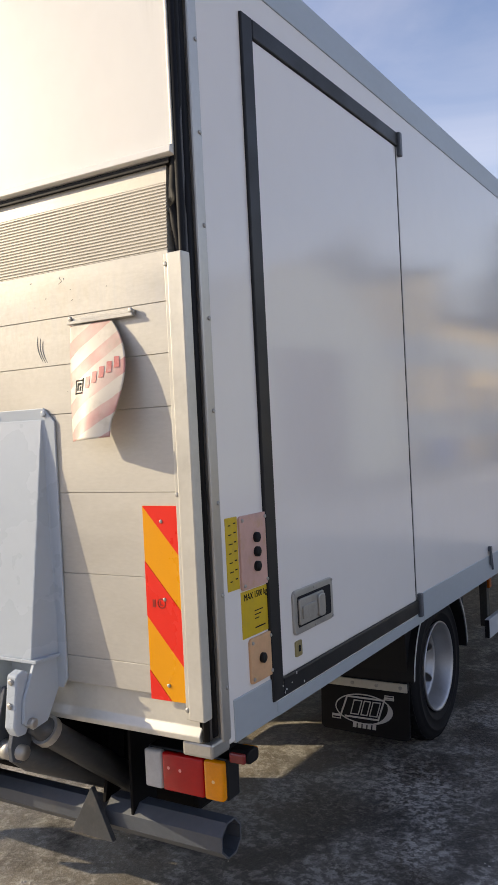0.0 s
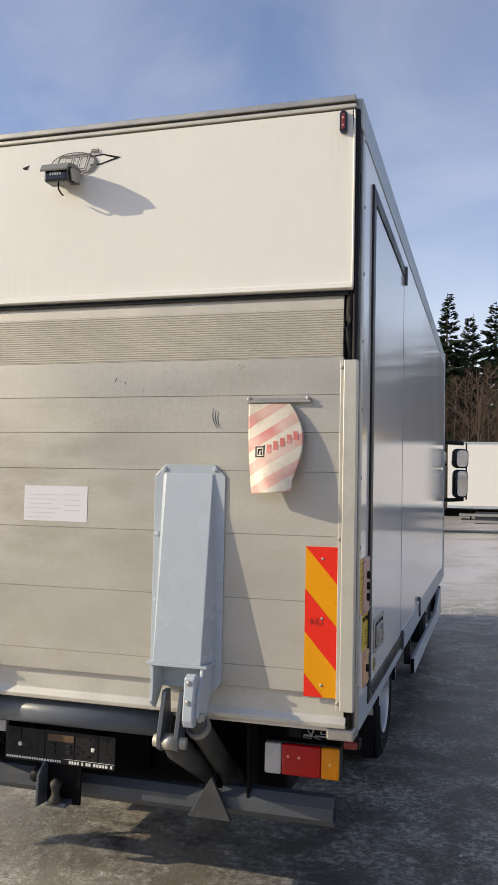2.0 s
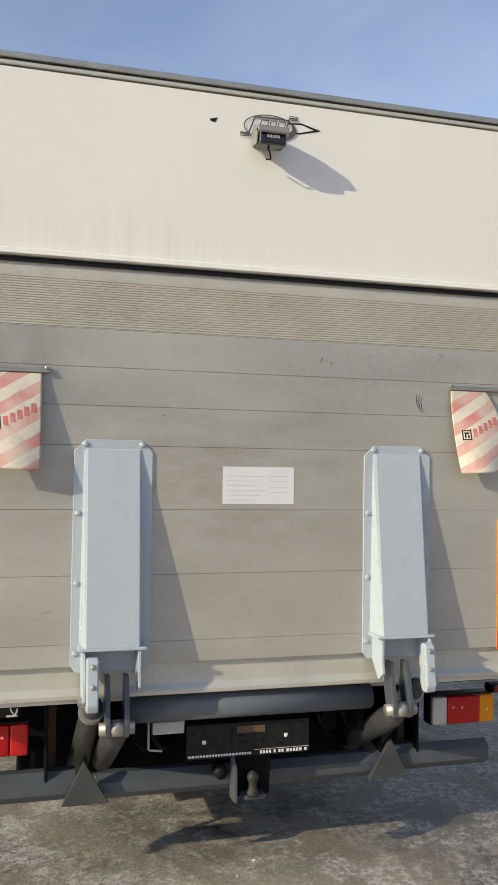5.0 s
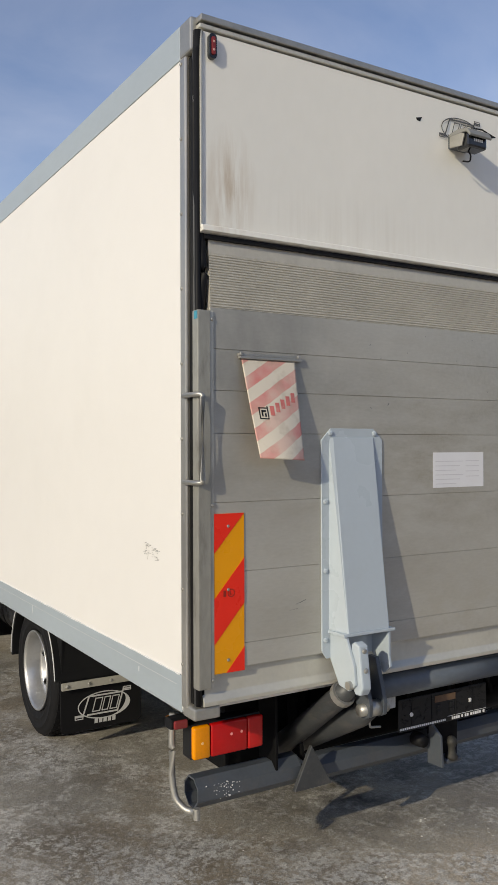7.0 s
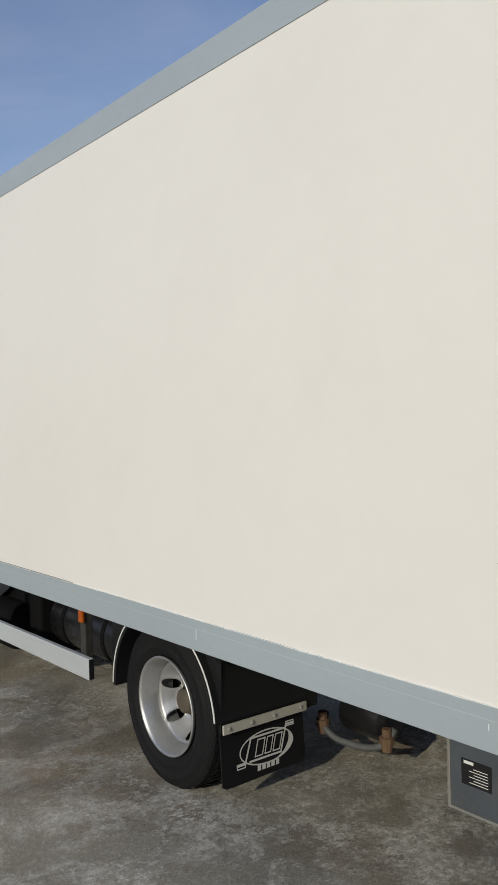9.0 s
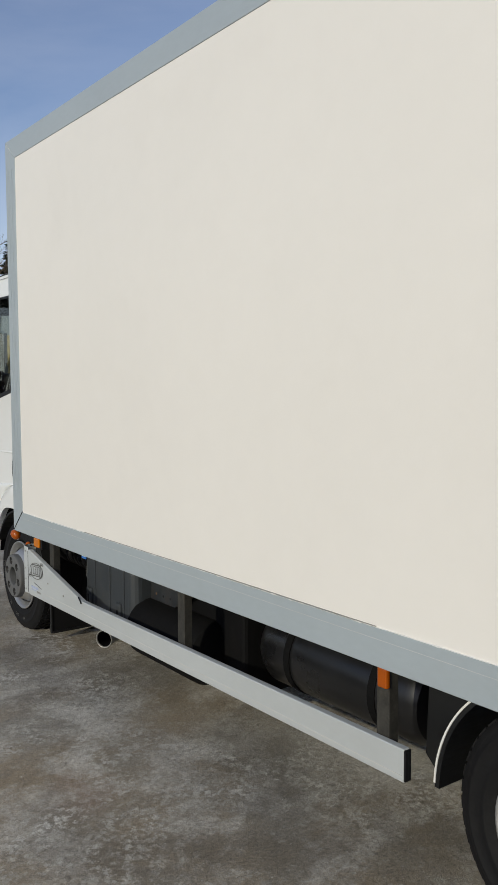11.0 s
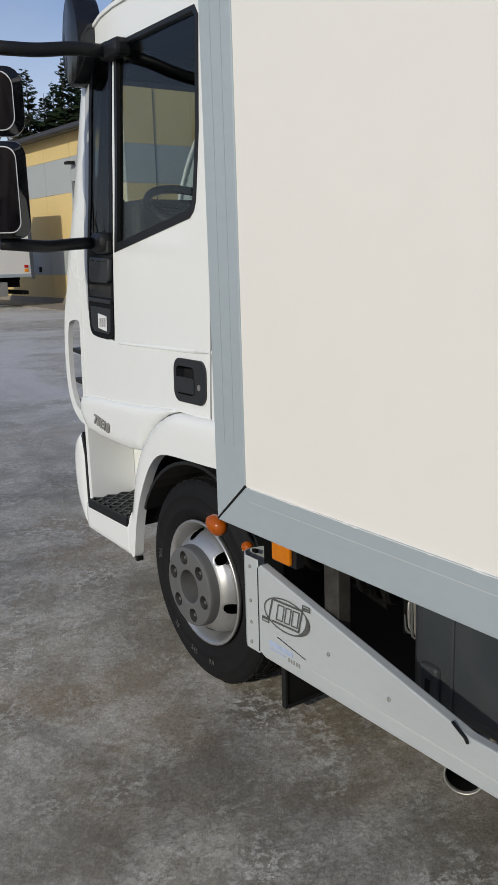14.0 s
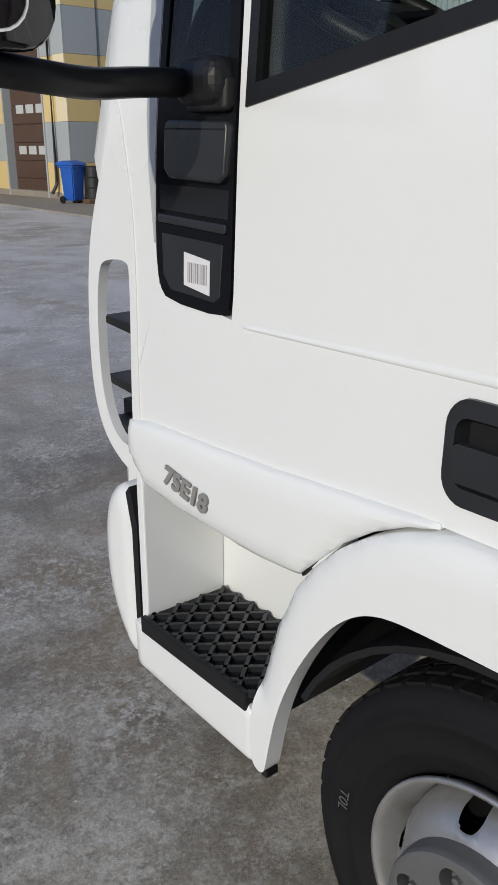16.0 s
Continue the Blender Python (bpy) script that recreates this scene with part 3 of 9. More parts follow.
    l.new(mix(wet_shade, ramp(mid, [(0.35, (0.30, 0.30, 0.30)), (0.62, (0.68, 0.68, 0.68))]), (0.36, 0.36, 0.36)), b.inputs["Roughness"])
    bp = n.new("ShaderNodeBump")
    bp.inputs["Strength"].default_value = 0.6
    bp.inputs["Distance"].default_value = 0.012
    l.new(small, bp.inputs["Height"])
    bp2 = n.new("ShaderNodeBump")
    bp2.inputs["Strength"].default_value = 0.15
    bp2.inputs["Distance"].default_value = 0.004
    l.new(grit, bp2.inputs["Height"])
    l.new(bp.outputs["Normal"], bp2.inputs["Normal"])
    l.new(bp2.outputs["Normal"], b.inputs["Normal"])
    return m


ASPHALT = ground_material()
# brown ground with the lift gear's shadow painted in, under the truck's rear
stain_or_shade(ASPHALT, (0.15, 0.80, 0.0), (1.15, 0.62, 1.0), (0.040, 0.030, 0.020), 1.6, (1, 1, 1), 2.6)
stain_or_shade(ASPHALT, (-0.30, 0.45, 0.0), (0.50, 0.16, 1.0), (0.050, 0.038, 0.026), 1.2, (1, 1, 1), 4.0)
stain_or_shade(ASPHALT, (-1.75, 4.35, 0.0), (0.22, 0.30, 1.0), (0.20, 0.10, 0.06), 0.5, (1, 1, 1), 3.0)
stain_or_shade(ASPHALT, (2.23, 6.29, 0.0), (0.55, 0.75, 1.0), (0.34, 0.24, 0.10), 2.0, (1, 1, 1), 1.5)


def build_ground():
    xs = [-1500, -600, -250, -120, -70, -45, -30] + [-20 + i * 1.0 for i in range(51)] + [36, 45, 60, 90, 150, 300, 700, 1500]
    ys = [-1500, -600, -250, -120, -70, -45, -30] + [-20 + i * 1.0 for i in range(81)] + [68, 80, 100, 150, 300, 700, 1500]
    bm = bmesh.new()
    grid = [[bm.verts.new((x, y, ground_z(x, y))) for y in ys] for x in xs]
    for i in range(len(xs) - 1):
        for j in range(len(ys) - 1):
            bm.faces.new((grid[i][j], grid[i + 1][j], grid[i + 1][j + 1], grid[i][j + 1]))
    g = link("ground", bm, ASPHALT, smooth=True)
    return tagged(g, "worn grey asphalt yard with patches of melting ice", "ground", kind="structure")


build_ground()

# ---- the truck ----
HX = 1.262                       # half width of the box
Y_BACK, Y_PANEL, Y_POST, Y_FRONT = 0.074, 0.122, 6.264, 6.42
Z_SILL, Z_RAIL, Z_TOP, Z_ROOF = 0.752, 0.886, 3.110, 3.235

truck = thing("box_truck", "white box truck with a folded tail lift, parked on icy asphalt", "truck")


def build_cargo_box():
    bm = bbox(-HX, HX, Y_PANEL - 0.03, Y_FRONT - 0.005, Z_SILL + 0.004, Z_ROOF - 0.004, bevel=0.006)
    body = part("cargo_box", bm, WHITE_PANEL, truck, "smooth white cargo box with glossy side panels")
    for s in (-1, 1):
        a, b = s * (HX - 0.03), s * (HX + 0.004)
        name = "side_rail"
        if s < 0:
            low = prism(bmesh.new(), [(Y_PANEL, Z_SILL), (Y_FRONT, Z_SILL), (Y_POST, Z_RAIL), (Y_PANEL, Z_RAIL)], "x", a, b, 0.003)
            part(name, low, RAIL_GREY, body, "blue-grey painted lower side rail")
        else:
            low = prism(bmesh.new(), [(Y_PANEL + 0.024, Z_SILL), (0.40, Z_SILL), (0.40, Z_RAIL - 0.006), (Y_PANEL + 0.024, Z_RAIL - 0.006)], "x", a, b, 0.003)
            part(name, low, RAIL_GREY, body, "blue-grey painted lower side rail")
            low = prism(bmesh.new(), [(0.402, Z_SILL - 0.002), (1.81, Z_SILL - 0.002), (1.81, 0.797), (0.402, 0.797)], "x", a, b, 0.003)
            part("door_sill", low, RAIL_GREY, body)
            low = prism(bmesh.new(), [(1.812, Z_SILL), (Y_FRONT, Z_SILL), (Y_POST, Z_RAIL), (1.812, Z_RAIL)], "x", a, b, 0.003)
            part(name, low, RAIL_GREY, body, "blue-grey painted lower side rail")
        post = prism(bmesh.new(), [(Y_POST + 0.003, Z_RAIL + 0.003), (Y_FRONT, Z_SILL + 0.006), (Y_FRONT, Z_ROOF - 0.006), (Y_POST + 0.003, Z_TOP)],
                     "x", a, b, 0.003)
        part("front_post", post, RAIL_GREY, body)
        cut = prism(bmesh.new(), [(Y_POST, Z_RAIL - 0.001), (Y_FRONT - 0.004, Z_SILL + 0.001), (Y_FRONT, Z_SILL + 0.006), (Y_POST + 0.004, Z_RAIL + 0.006)], "x", *sorted((s * HX, s * (HX + 0.0048))))
        part("mitre_gap", cut, RUBBER, body, "dark open mitre joint")
        ridge = bmesh.new()
        for dy in (0.05, 0.10):
            box(ridge, min(b, b + s * 0.0015), max(b, b + s * 0.0015), Y_POST + dy, Y_POST + dy + 0.003, 1.0, 3.05)
        part("post_groove", ridge, RAIL_GREY, body)
        top = prism(bmesh.new(), [(Y_PANEL, Z_TOP), (Y_POST, Z_TOP), (Y_FRONT, Z_ROOF), (Y_PANEL, Z_ROOF)], "x", a, b, 0.003)
        part("roof_rail", top, RAIL_GREY, body, "blue-grey painted roof rail")
        # rear corner posts of bare steel with rivets
        px0, px1 = sorted((s * 1.19, s * (HX + 0.006)))
        cp = bbox(px0, px1, Y_BACK, Y_PANEL, 0.775, Z_TOP, bevel=0.006)
        corner = part("corner_post", cp, STEEL, body, "brushed steel corner post")
        studs("rivet", stud_mesh("rivet", 0.007, 0.0045, DULL_STEEL, "x"), [(s * (HX + 0.006), 0.108, 0.93 + k * 0.27) for k in range(9)], corner, Matrix.Diagonal((s, 1, 1, 1)))
        cap = bbox(px0, px1, 0.03, Y_PANEL, Z_TOP + 0.002, Z_ROOF, bevel=0.008)
        part("corner_cap", cap, DULL_STEEL, body)
        foot = bbox(*sorted((s * 1.16, s * (HX + 0.004))), 0.02, 0.115, 0.745, 0.79, bevel=0.008)
        part("corner_foot", foot, DULL_STEEL, body)
        seal = bmesh.new()
        pts = [(s * 1.232, 0.035, 0.80), (s * 1.232, 0.035, 2.2), (s * 1.226, 0.02, 2.32), (s * 1.232, 0.03, 2.46), (s * 1.246, 0.03, 2.60),
               (s * 1.248, 0.03, 3.0), (s * 1.244, 0.02, 3.18)]
        tube(seal, bend(pts, 4, 0.1), 0.017, 10)
        tube(seal, [(s * 1.250, 0.018, 0.80), (s * 1.250, 0.018, 3.12)], 0.011, 8)
        box(seal, *sorted((s * 1.205, s * 1.255)), 0.044, 0.07, 0.80, 3.10)
        part("rubber_seal", seal, RUBBER, body, smooth=True)
        # fold of the seal, coloured grey to paint its light sheen line
        fold = bmesh.new()
        tube(fold, bend([(s * 1.257, 0.028, 0.80), (s * 1.258, 0.026, 1.6), (s * 1.255, 0.030, 2.3), (s * 1.258, 0.028, 3.1)], 4, 0.2), 0.005, 8)
        part("seal_fold", fold, GREY_RUBBER, body, smooth=True)
    # rear roof trim in three strips
    for z0, z1, y0, mat in ((3.188, 3.204, 0.004, GATE_EDGE), (3.204, 3.210, 0.016, RUBBER), (3.210, 3.233, -0.006, DULL_STEEL)):
        part("roof_trim", bbox(-1.245, 1.245, y0, 0.1, z0, z1, bevel=0.003), mat, body)
    # blemishes
    sc = bmesh.new()
    rnd = random.Random(4)
    for k in range(46):
        u = rnd.random()
        y, z = 0.31 + 0.13 * u, 1.300 + rnd.choice((0.0, 0.030)) + rnd.gauss(0, 0.005) - 0.02 * (1 - u)
        a = rnd.gauss(-0.06, 0.10) if rnd.random() < 0.85 else rnd.uniform(-1.2, 1.2)
        ln = rnd.uniform(0.006, 0.034)
        q = [(y, z), (y + ln * math.cos(a), z + ln * math.sin(a)), (y + ln * math.cos(a), z + ln * math.sin(a) + 0.0008), (y, z + rnd.uniform(0.0008, 0.0022))]
        prism(sc, q, "x", -HX - 0.0008, -HX)
    tagged(part("scuff", sc, LOGO_GREY, body, "dark scuff marks on the white side"), "dark scuff marks on the white side", kind="stuff")
    bead = bmesh.new()
    rnd = random.Random(8)
    rows, y = [], 0.13
    while y < 6.25:
        broad = rnd.random() < 0.25
        up, dn = (rnd.uniform(0.0006, 0.0028), rnd.uniform(0.0006, 0.003)) if broad else (0.0006, 0.0004)
        zz = Z_RAIL + 0.0015 * math.sin(y * 3.1)
        rows.append([bead.verts.new(q) for q in ((-HX + 0.001, y, zz + up), (-HX - 0.0058, y, zz + up * 0.6), (-HX - 0.0058, y, zz - dn), (-HX - 0.003, y, zz - dn - 0.001))])
        y += rnd.uniform(0.008, 0.035)
    for p, q in zip(rows, rows[1:]):
        for k in range(3):
            bead.faces.new((p[k], q[k], q[k + 1], p[k + 1]))
    part("sealant_bead", bead, WHITE_PRINT, body)
    part("rail_seam", prism(bmesh.new(), [(3.1, 0.8882), (5.35, 0.8876), (5.35, 0.8884), (4.4, 0.8896), (3.1, 0.8888)], "x", -HX - 0.0062, -HX), LOGO_GREY, body, "dark open seam over the rail")
    part("rail_groove", bbox(-HX - 0.0046, -HX - 0.003, 0.16, 6.25, 0.8455, 0.8468), LOGO_LIGHT, body)
    ns = bmesh.new()
    for y, z0, z1 in ((1.955, 0.80, 0.845), (0.50, 0.815, 0.835)):
        box(ns, -HX - 0.0055, -HX - 0.003, y, y + 0.0025, z0, z1)
    tagged(part("rail_scratch", ns, WHITE_PRINT, body), kind="stuff")
    return body


build_cargo_box()


def build_side_door():
    """The wide black-framed door in the shaded side, with its handle and the lift's controls."""
    X = HX
    door = part("side_door", bbox(X - 0.02, X + 0.004, 0.442, 1.710, 0.868, 2.945, bevel=0.004), WHITE_PANEL, truck, "white side door in a black rubber frame")
    fr = bmesh.new()
    for y0, y1, z0, z1 in ((0.370, 0.440, 0.804, 3.012), (0.440, 1.745, 2.947, 3.012), (0.440, 1.745, 0.804, 0.866)):
        box(fr, X - 0.01, X + 0.010, y0, y1, z0, z1, bevel=0.005)
    part("door_frame", fr, BLACK_PLASTIC, door, "black rubber door frame")
    part("door_seam", bbox(X - 0.01, X + 0.003, 1.711, 1.719, 0.868, 2.945), RUBBER, door)
    part("seam_strip", bbox(X - 0.01, X + 0.005, 1.7195, 1.725, 0.88, 2.945), LOGO_LIGHT, door)
    for z in (2.96, 0.84):
        part("hinge_cap", bbox(X, X + 0.022, 1.730, 1.762, z - 0.055, z + 0.055, bevel=0.006), DARK_STEEL, door)
    # recessed handle tray
    cy, cz = 0.678, 1.056
    tray = bmesh.new()
    prism(tray, rounded(0.305, 0.150, 0.018, 4, cy, cz), "x", X + 0.002, X + 0.012, 0.003)
    handle = part("handle_tray", tray, DULL_STEEL, door, "recessed metal paddle handle")
    part("handle_well", prism(bmesh.new(), rounded(0.255, 0.105, 0.008, 3, cy + 0.002, cz), "x", X + 0.004, X + 0.0135), INK, handle)
    pad = bmesh.new()
    prism(pad, rounded(0.185, 0.088, 0.006, 3, cy - 0.030, cz), "x", X + 0.006, X + 0.020, 0.003)
    prism(pad, rounded(0.105, 0.045, 0.006, 3, cy - 0.055, cz - 0.004), "x", X + 0.014, X + 0.026, 0.003)
    prism(pad, rounded(0.050, 0.078, 0.012, 3, cy + 0.030, cz - 0.002), "x", X + 0.010, X + 0.030, 0.004)
    part("paddle", pad, DULL_STEEL, handle)
    studs("screw", stud_mesh("screw", 0.005, 0.004, DULL_STEEL, "x"), [(X + 0.012, cy + dy, cz + dz) for dy in (-0.143, 0.0, 0.143) for dz in (-0.066, 0.066)], handle)
    lk = prism(bmesh.new(), rounded(0.045, 0.052, 0.005, 3, 0.556, 0.934), "x", X + 0.002, X + 0.010, 0.002)
    lock = part("lock", lk, BRASS, door, "tarnished brass lock plate")
    part("keyhole", prism(bmesh.new(), rounded(0.012, 0.022, 0.005, 3, 0.558, 0.934), "x", X + 0.010, X + 0.0115), INK, lock)
    # worn flecks on the frame
    fl = bmesh.new()
    rnd = random.Random(3)
    for k in range(6):
        y, z = 0.425 + 0.05 * k * k / 9 + rnd.uniform(0, 0.02), rnd.uniform(0.81, 0.862)
        box(fl, X + 0.0098, X + 0.0108, y, y + rnd.uniform(0.002, 0.006), z, z + rnd.uniform(0.002, 0.010))
    tagged(part("paint_flecks", fl, WHITE_PRINT, door), kind="stuff")
    # lift controls
    ctl = part("lift_control_label", bbox(X - 0.01, X + 0.002, 0.146, 0.213, 1.200, 1.420, bevel=0.0015), YELLOW_STICKER, truck, "scratched yellow instruction label")
    bars = bmesh.new()
    for k in range(7):
        z = 1.395 - k * 0.028
        box(bars, X + 0.002, X + 0.0028, 0.160, 0.160 + 0.013 + 0.004 * (k % 3), z, z + 0.003)
        box(bars, X + 0.002, X + 0.0028, 0.190, 0.202, z + 0.004, z + 0.008)
    tagged(part("label_marks", bars, INK, ctl), kind="stuff")
    for nm, y0, y1, z0, z1, knobs in (("control_panel", 0.217, 0.382, 1.190, 1.418, ((0.308, 1.345), (0.308, 1.300), (0.306, 1.255))),
                                      ("switch_plate", 0.246, 0.385, 0.896, 1.036, ((0.312, 0.966),))):
        cp = part(nm, prism(bmesh.new(), rounded(y1 - y0, z1 - z0, 0.012, 4, (y0 + y1) / 2, (z0 + z1) / 2), "x", X - 0.01, X + 0.008, 0.003), ORANGE_PLATE if nm == "switch_plate" else PINK_PLATE, truck,
                  "faded orange switch plate" if nm == "switch_plate" else "faded pink control plate with black buttons")
        for ky, kz in knobs:
            d = bmesh.new()
            lathe(d, [(0.0, 0.016), (0.010, 0.016), (0.013, 0.011), (0.014, 0.0)], 16)
            merge(kb := bmesh.new(), d, Matrix.Translation((X + 0.008, ky, kz)))
            part("button", kb, RUBBER, cp)
        studs("screw", stud_mesh("screw", 0.006, 0.005, DULL_STEEL, "x"), [(X + 0.008, ky, kz) for ky in (y0 + 0.014, y1 - 0.014) for kz in (z0 + 0.014, z1 - 0.014)], cp)
    lab = part("load_label", bbox(X - 0.01, X + 0.002, 0.216, 0.384, 1.042, 1.186, bevel=0.0015), YELLOW_STICKER, truck, "peeling yellow load limit label")
    face = Matrix.Translation((X + 0.0025, 0.300, 1.166)) @ Euler((radians(90), 0, radians(90))).to_matrix().to_4x4()
    lettering("label_text", "MAX 1500 kg", 0.029, face, INK, lab, 0.0005, 0.86)
    bars = bmesh.new()
    box(bars, X + 0.002, X + 0.0028, 0.290, 0.352, 1.062, 1.066)
    for k in range(3):
        box(bars, X + 0.002, X + 0.0028, 0.29, 0.29 + 0.05 - 0.012 * k, 1.115 - 0.012 * k, 1.118 - 0.012 * k)
    tagged(part("label_marks", bars, INK, lab), kind="stuff")
    # small latch hanging on the rail further along
    lt = bmesh.new()
    tube(lt, [(X + 0.012, 2.965, 0.925), (X + 0.014, 2.985, 0.80)], 0.007, 8)
    tube(lt, [(X + 0.012, 2.955, 0.925), (X + 0.014, 2.955, 0.83)], 0.006, 8)
    box(lt, X, X + 0.02, 2.945, 2.975, 0.91, 0.94, bevel=0.003)
    part("rail_latch", lt, DARK_STEEL, truck)


build_side_door()


def build_rear():
    # upper flap
    fl = bbox(-1.243, 1.243, 0.012, 0.075, 2.478, 3.184, bevel=0.006)
    flap = part("rear_flap", fl, FLAP_WHITE, truck, "cream-white upper rear flap, closed")
    lip = prism(bmesh.new(), [(-0.012, 2.470), (0.03, 2.462), (0.03, 2.492), (0.008, 2.496), (-0.008, 2.490)], "x", -1.243, 1.243, 0.002)
    part("flap_lip", lip, FLAP_WHITE, flap)
    part("flap_seal", bbox(-1.225, 1.225, 0.006, 0.05, 2.446, 2.461), RUBBER, flap)
    for s in (-1, 1):
        part("flap_edge", bbox(*sorted((s * 1.236, s * 1.2445)), 0.004, 0.04, 2.48, 3.18, bevel=0.002), GATE_EDGE, flap)
        lm = prism(bmesh.new(), rounded(0.030, 0.090, 0.014, 5, s * 1.197, 3.128), "y", -0.006, 0.012, 0.003)
        lamp = part("marker_lamp", lm, GLOSS_BLACK, flap, "small red marker lamp in a dark rubber rim")
        part("lamp_lens", prism(bmesh.new(), rounded(0.014, 0.064, 0.006, 5, s * 1.197, 3.128), "y", -0.012, -0.005, 0.003), DARKRED_LENS, lamp)
        bolts("lamp_bulb", [(s * 1.197, -0.011, 3.128 + dz) for dz in (-0.016, 0.014)], 0.005, PINK_PLATE, lamp)
    # tailboard planks
    pl = bbox(-1.21, 1.21, 0.034, 0.060, 0.80, 2.20)
    plat = part("lift_platform", pl, GATE_EDGE, truck, "weathered aluminium tail lift platform folded upright")
    zs = [0.920, 1.004, 1.262, 1.512, 1.758, 1.910, 2.057, 2.203]
    for z0, z1 in zip(zs, zs[1:]):
        part("plank", bbox(-1.211, 1.211, 0.0, 0.033, z0 + 0.0004, z1 - 0.0004, bevel=0.0014, seg=1), GATE_ALU, plat)
    low = prism(bmesh.new(), [(0.026, 0.921), (0.020, 0.835), (0.004, 0.812), (0.006, 0.795), (0.058, 0.795), (0.058, 0.921)], "x", -1.236, 1.236, 0.003)
    part("platform_heel", low, GATE_EDGE, plat)
    # ribbed tapering tip under a plain strip
    n, z_lo, z_hi = 20, 2.207, 2.398
    dz = (z_hi - z_lo) / n
    prof = [(0.045, 2.2045), (0.006, 2.2045)]
    for k in range(n):
        z = z_lo + k * dz
        y = 0.004 + 0.010 * k / n
        prof += [(y + 0.0030, z), (y, z + dz * 0.28), (y, z + dz * 0.66), (y + 0.0030, z + dz * 0.9)]
    prof += [(0.016, z_hi), (0.020, 2.447), (0.045, 2.447)]
    part("ribbed_tip", prism(bmesh.new(), prof, "x", -1.206, 1.206), CORR_ALU, plat, "ribbed aluminium platform tip")
    for s in (-1, 1):
        ch = bbox(*sorted((s * 1.213, s * 1.266)), -0.012, 0.030, 0.862, 2.190, bevel=0.004)
        c = part("edge_channel", ch, CHANNEL_DIRTY if s < 0 else GATE_EDGE, plat, "grimy grey aluminium edge channel" if s < 0 else "scuffed aluminium edge channel")
        if s < 0:
            part("paint_patch", bbox(-1.2672, -1.2655, -0.010, 0.014, 2.158, 2.186), TEAL, c, "faded teal paint patch")
        part("channel_lip", bbox(*sorted((s * 1.1995, s * 1.2125)), -0.006, 0.004, 0.862, 2.190, bevel=0.002), GATE_EDGE, plat)
        bolts("screw", [(s * 1.206, -0.006, z) for z in (0.89, 1.505, 2.16)], 0.008, DULL_STEEL, c)
        # striped marker plate
        x0, x1, z0, z1 = (1.076, 1.210, 0.908, 1.473)
        h = z1 - z0
        base = part("marker_plate", bbox(*sorted((s * x0, s * x1)), -0.004, 0.0, z0, z1), ORANGE_REFL, plat, "red and orange striped reflective marker plate")
        d = 0.27 * h

        def clip(f0, f1):
            """A slanting stripe between two heights on the inner edge, cut to the plate."""
            a, b = z1 - f0 * h, z1 - f1 * h
            raw = [(x0, a), (x1, a - d), (x1, b - d), (x0, b)]
            return [(px, min(z1, max(z0, pz))) for px, pz in raw]
        for f0, f1 in ((-0.285, 0.0), (0.285, 0.57), (0.85, 1.13)):
            poly = clip(f0, f1)
            if f0 < 0:
                poly = [(x0, z1), (x1, z1), (x1, z1 - d)]
            if f1 > 1:
                poly = [(x0, z1 - f0 * h), (x0 + (x1 - x0) * (1 - f0) / 0.27, z0), (x0, z0)]
            poly = [(s * p[0], p[1]) for p in poly]
            part("red_stripe", prism(bmesh.new(), poly, "y", -0.0052, -0.004), RED_REFL, base)
        bolts("screw", [(s * (x0 + x1) / 2, -0.0045, z) for z in (z0 + 0.045, (z0 + z1) / 2 + 0.012, z1 - 0.045)], 0.0065, DULL_STEEL, base)
        ap = bmesh.new()
        cx, cz = s * (x0 + 0.055), 1.190
        for k in range(14):
            a0, a1 = 2 * math.pi * k / 14, 2 * math.pi * (k + 1) / 14
            prism(ap, [(cx + 0.015 * math.cos(a0), cz + 0.015 * math.sin(a0)), (cx + 0.015 * math.cos(a1), cz + 0.015 * math.sin(a1)),
                       (cx + 0.012 * math.cos(a1), cz + 0.012 * math.sin(a1)), (cx + 0.012 * math.cos(a0), cz + 0.012 * math.sin(a0))], "y", -0.0062, -0.0052)
        box(ap, cx - 0.006, cx + 0.004, -0.0062, -0.0052, cz - 0.006, cz - 0.003)
        box(ap, cx - 0.006, cx - 0.003, -0.0062, -0.0052, cz - 0.006, cz + 0.006)
        box(ap, cx - 0.032, cx - 0.022, -0.0062, -0.0052, cz - 0.012, cz + 0.010)
        tagged(part("approval_mark", ap, pbr("dark_red_print", (0.30, 0.02, 0.01), 0.4), base), kind="stuff")
    # white information sticker
    stick = part("sticker", bbox(-0.153, 0.143, -0.0012, 0.0, 1.536, 1.684), PAPER, plat, "sun-bleached white information sticker")
    bars = bmesh.new()
    for k in range(6):
        box(bars, -0.14, -0.02 + 0.02 * (k % 3), -0.0018, -0.0012, 1.550 + k * 0.019, 1.553 + k * 0.019)
    for k in range(4):
        box(bars, 0.035, 0.115, -0.0018, -0.0012, 1.58 + k * 0.022, 1.583 + k * 0.022)
    tagged(part("faint_print", bars, PAPER_GREY, stick), kind="stuff")
    # dents and scrapes
    dn = bmesh.new()
    rnd = random.Random(31)

    def scratch(x, z, ln, a, bow=0.0, w=0.0022):
        """A thin bowed stroke on the planks."""
        run = []
        for k in range(7):
            t = k / 6
            run.append((x + ln * t * math.cos(a) + bow * math.sin(math.pi * t), z + ln * t * math.sin(a)))
        ww = [w * math.sin(math.pi * (0.08 + 0.84 * k / 6)) for k in range(7)]
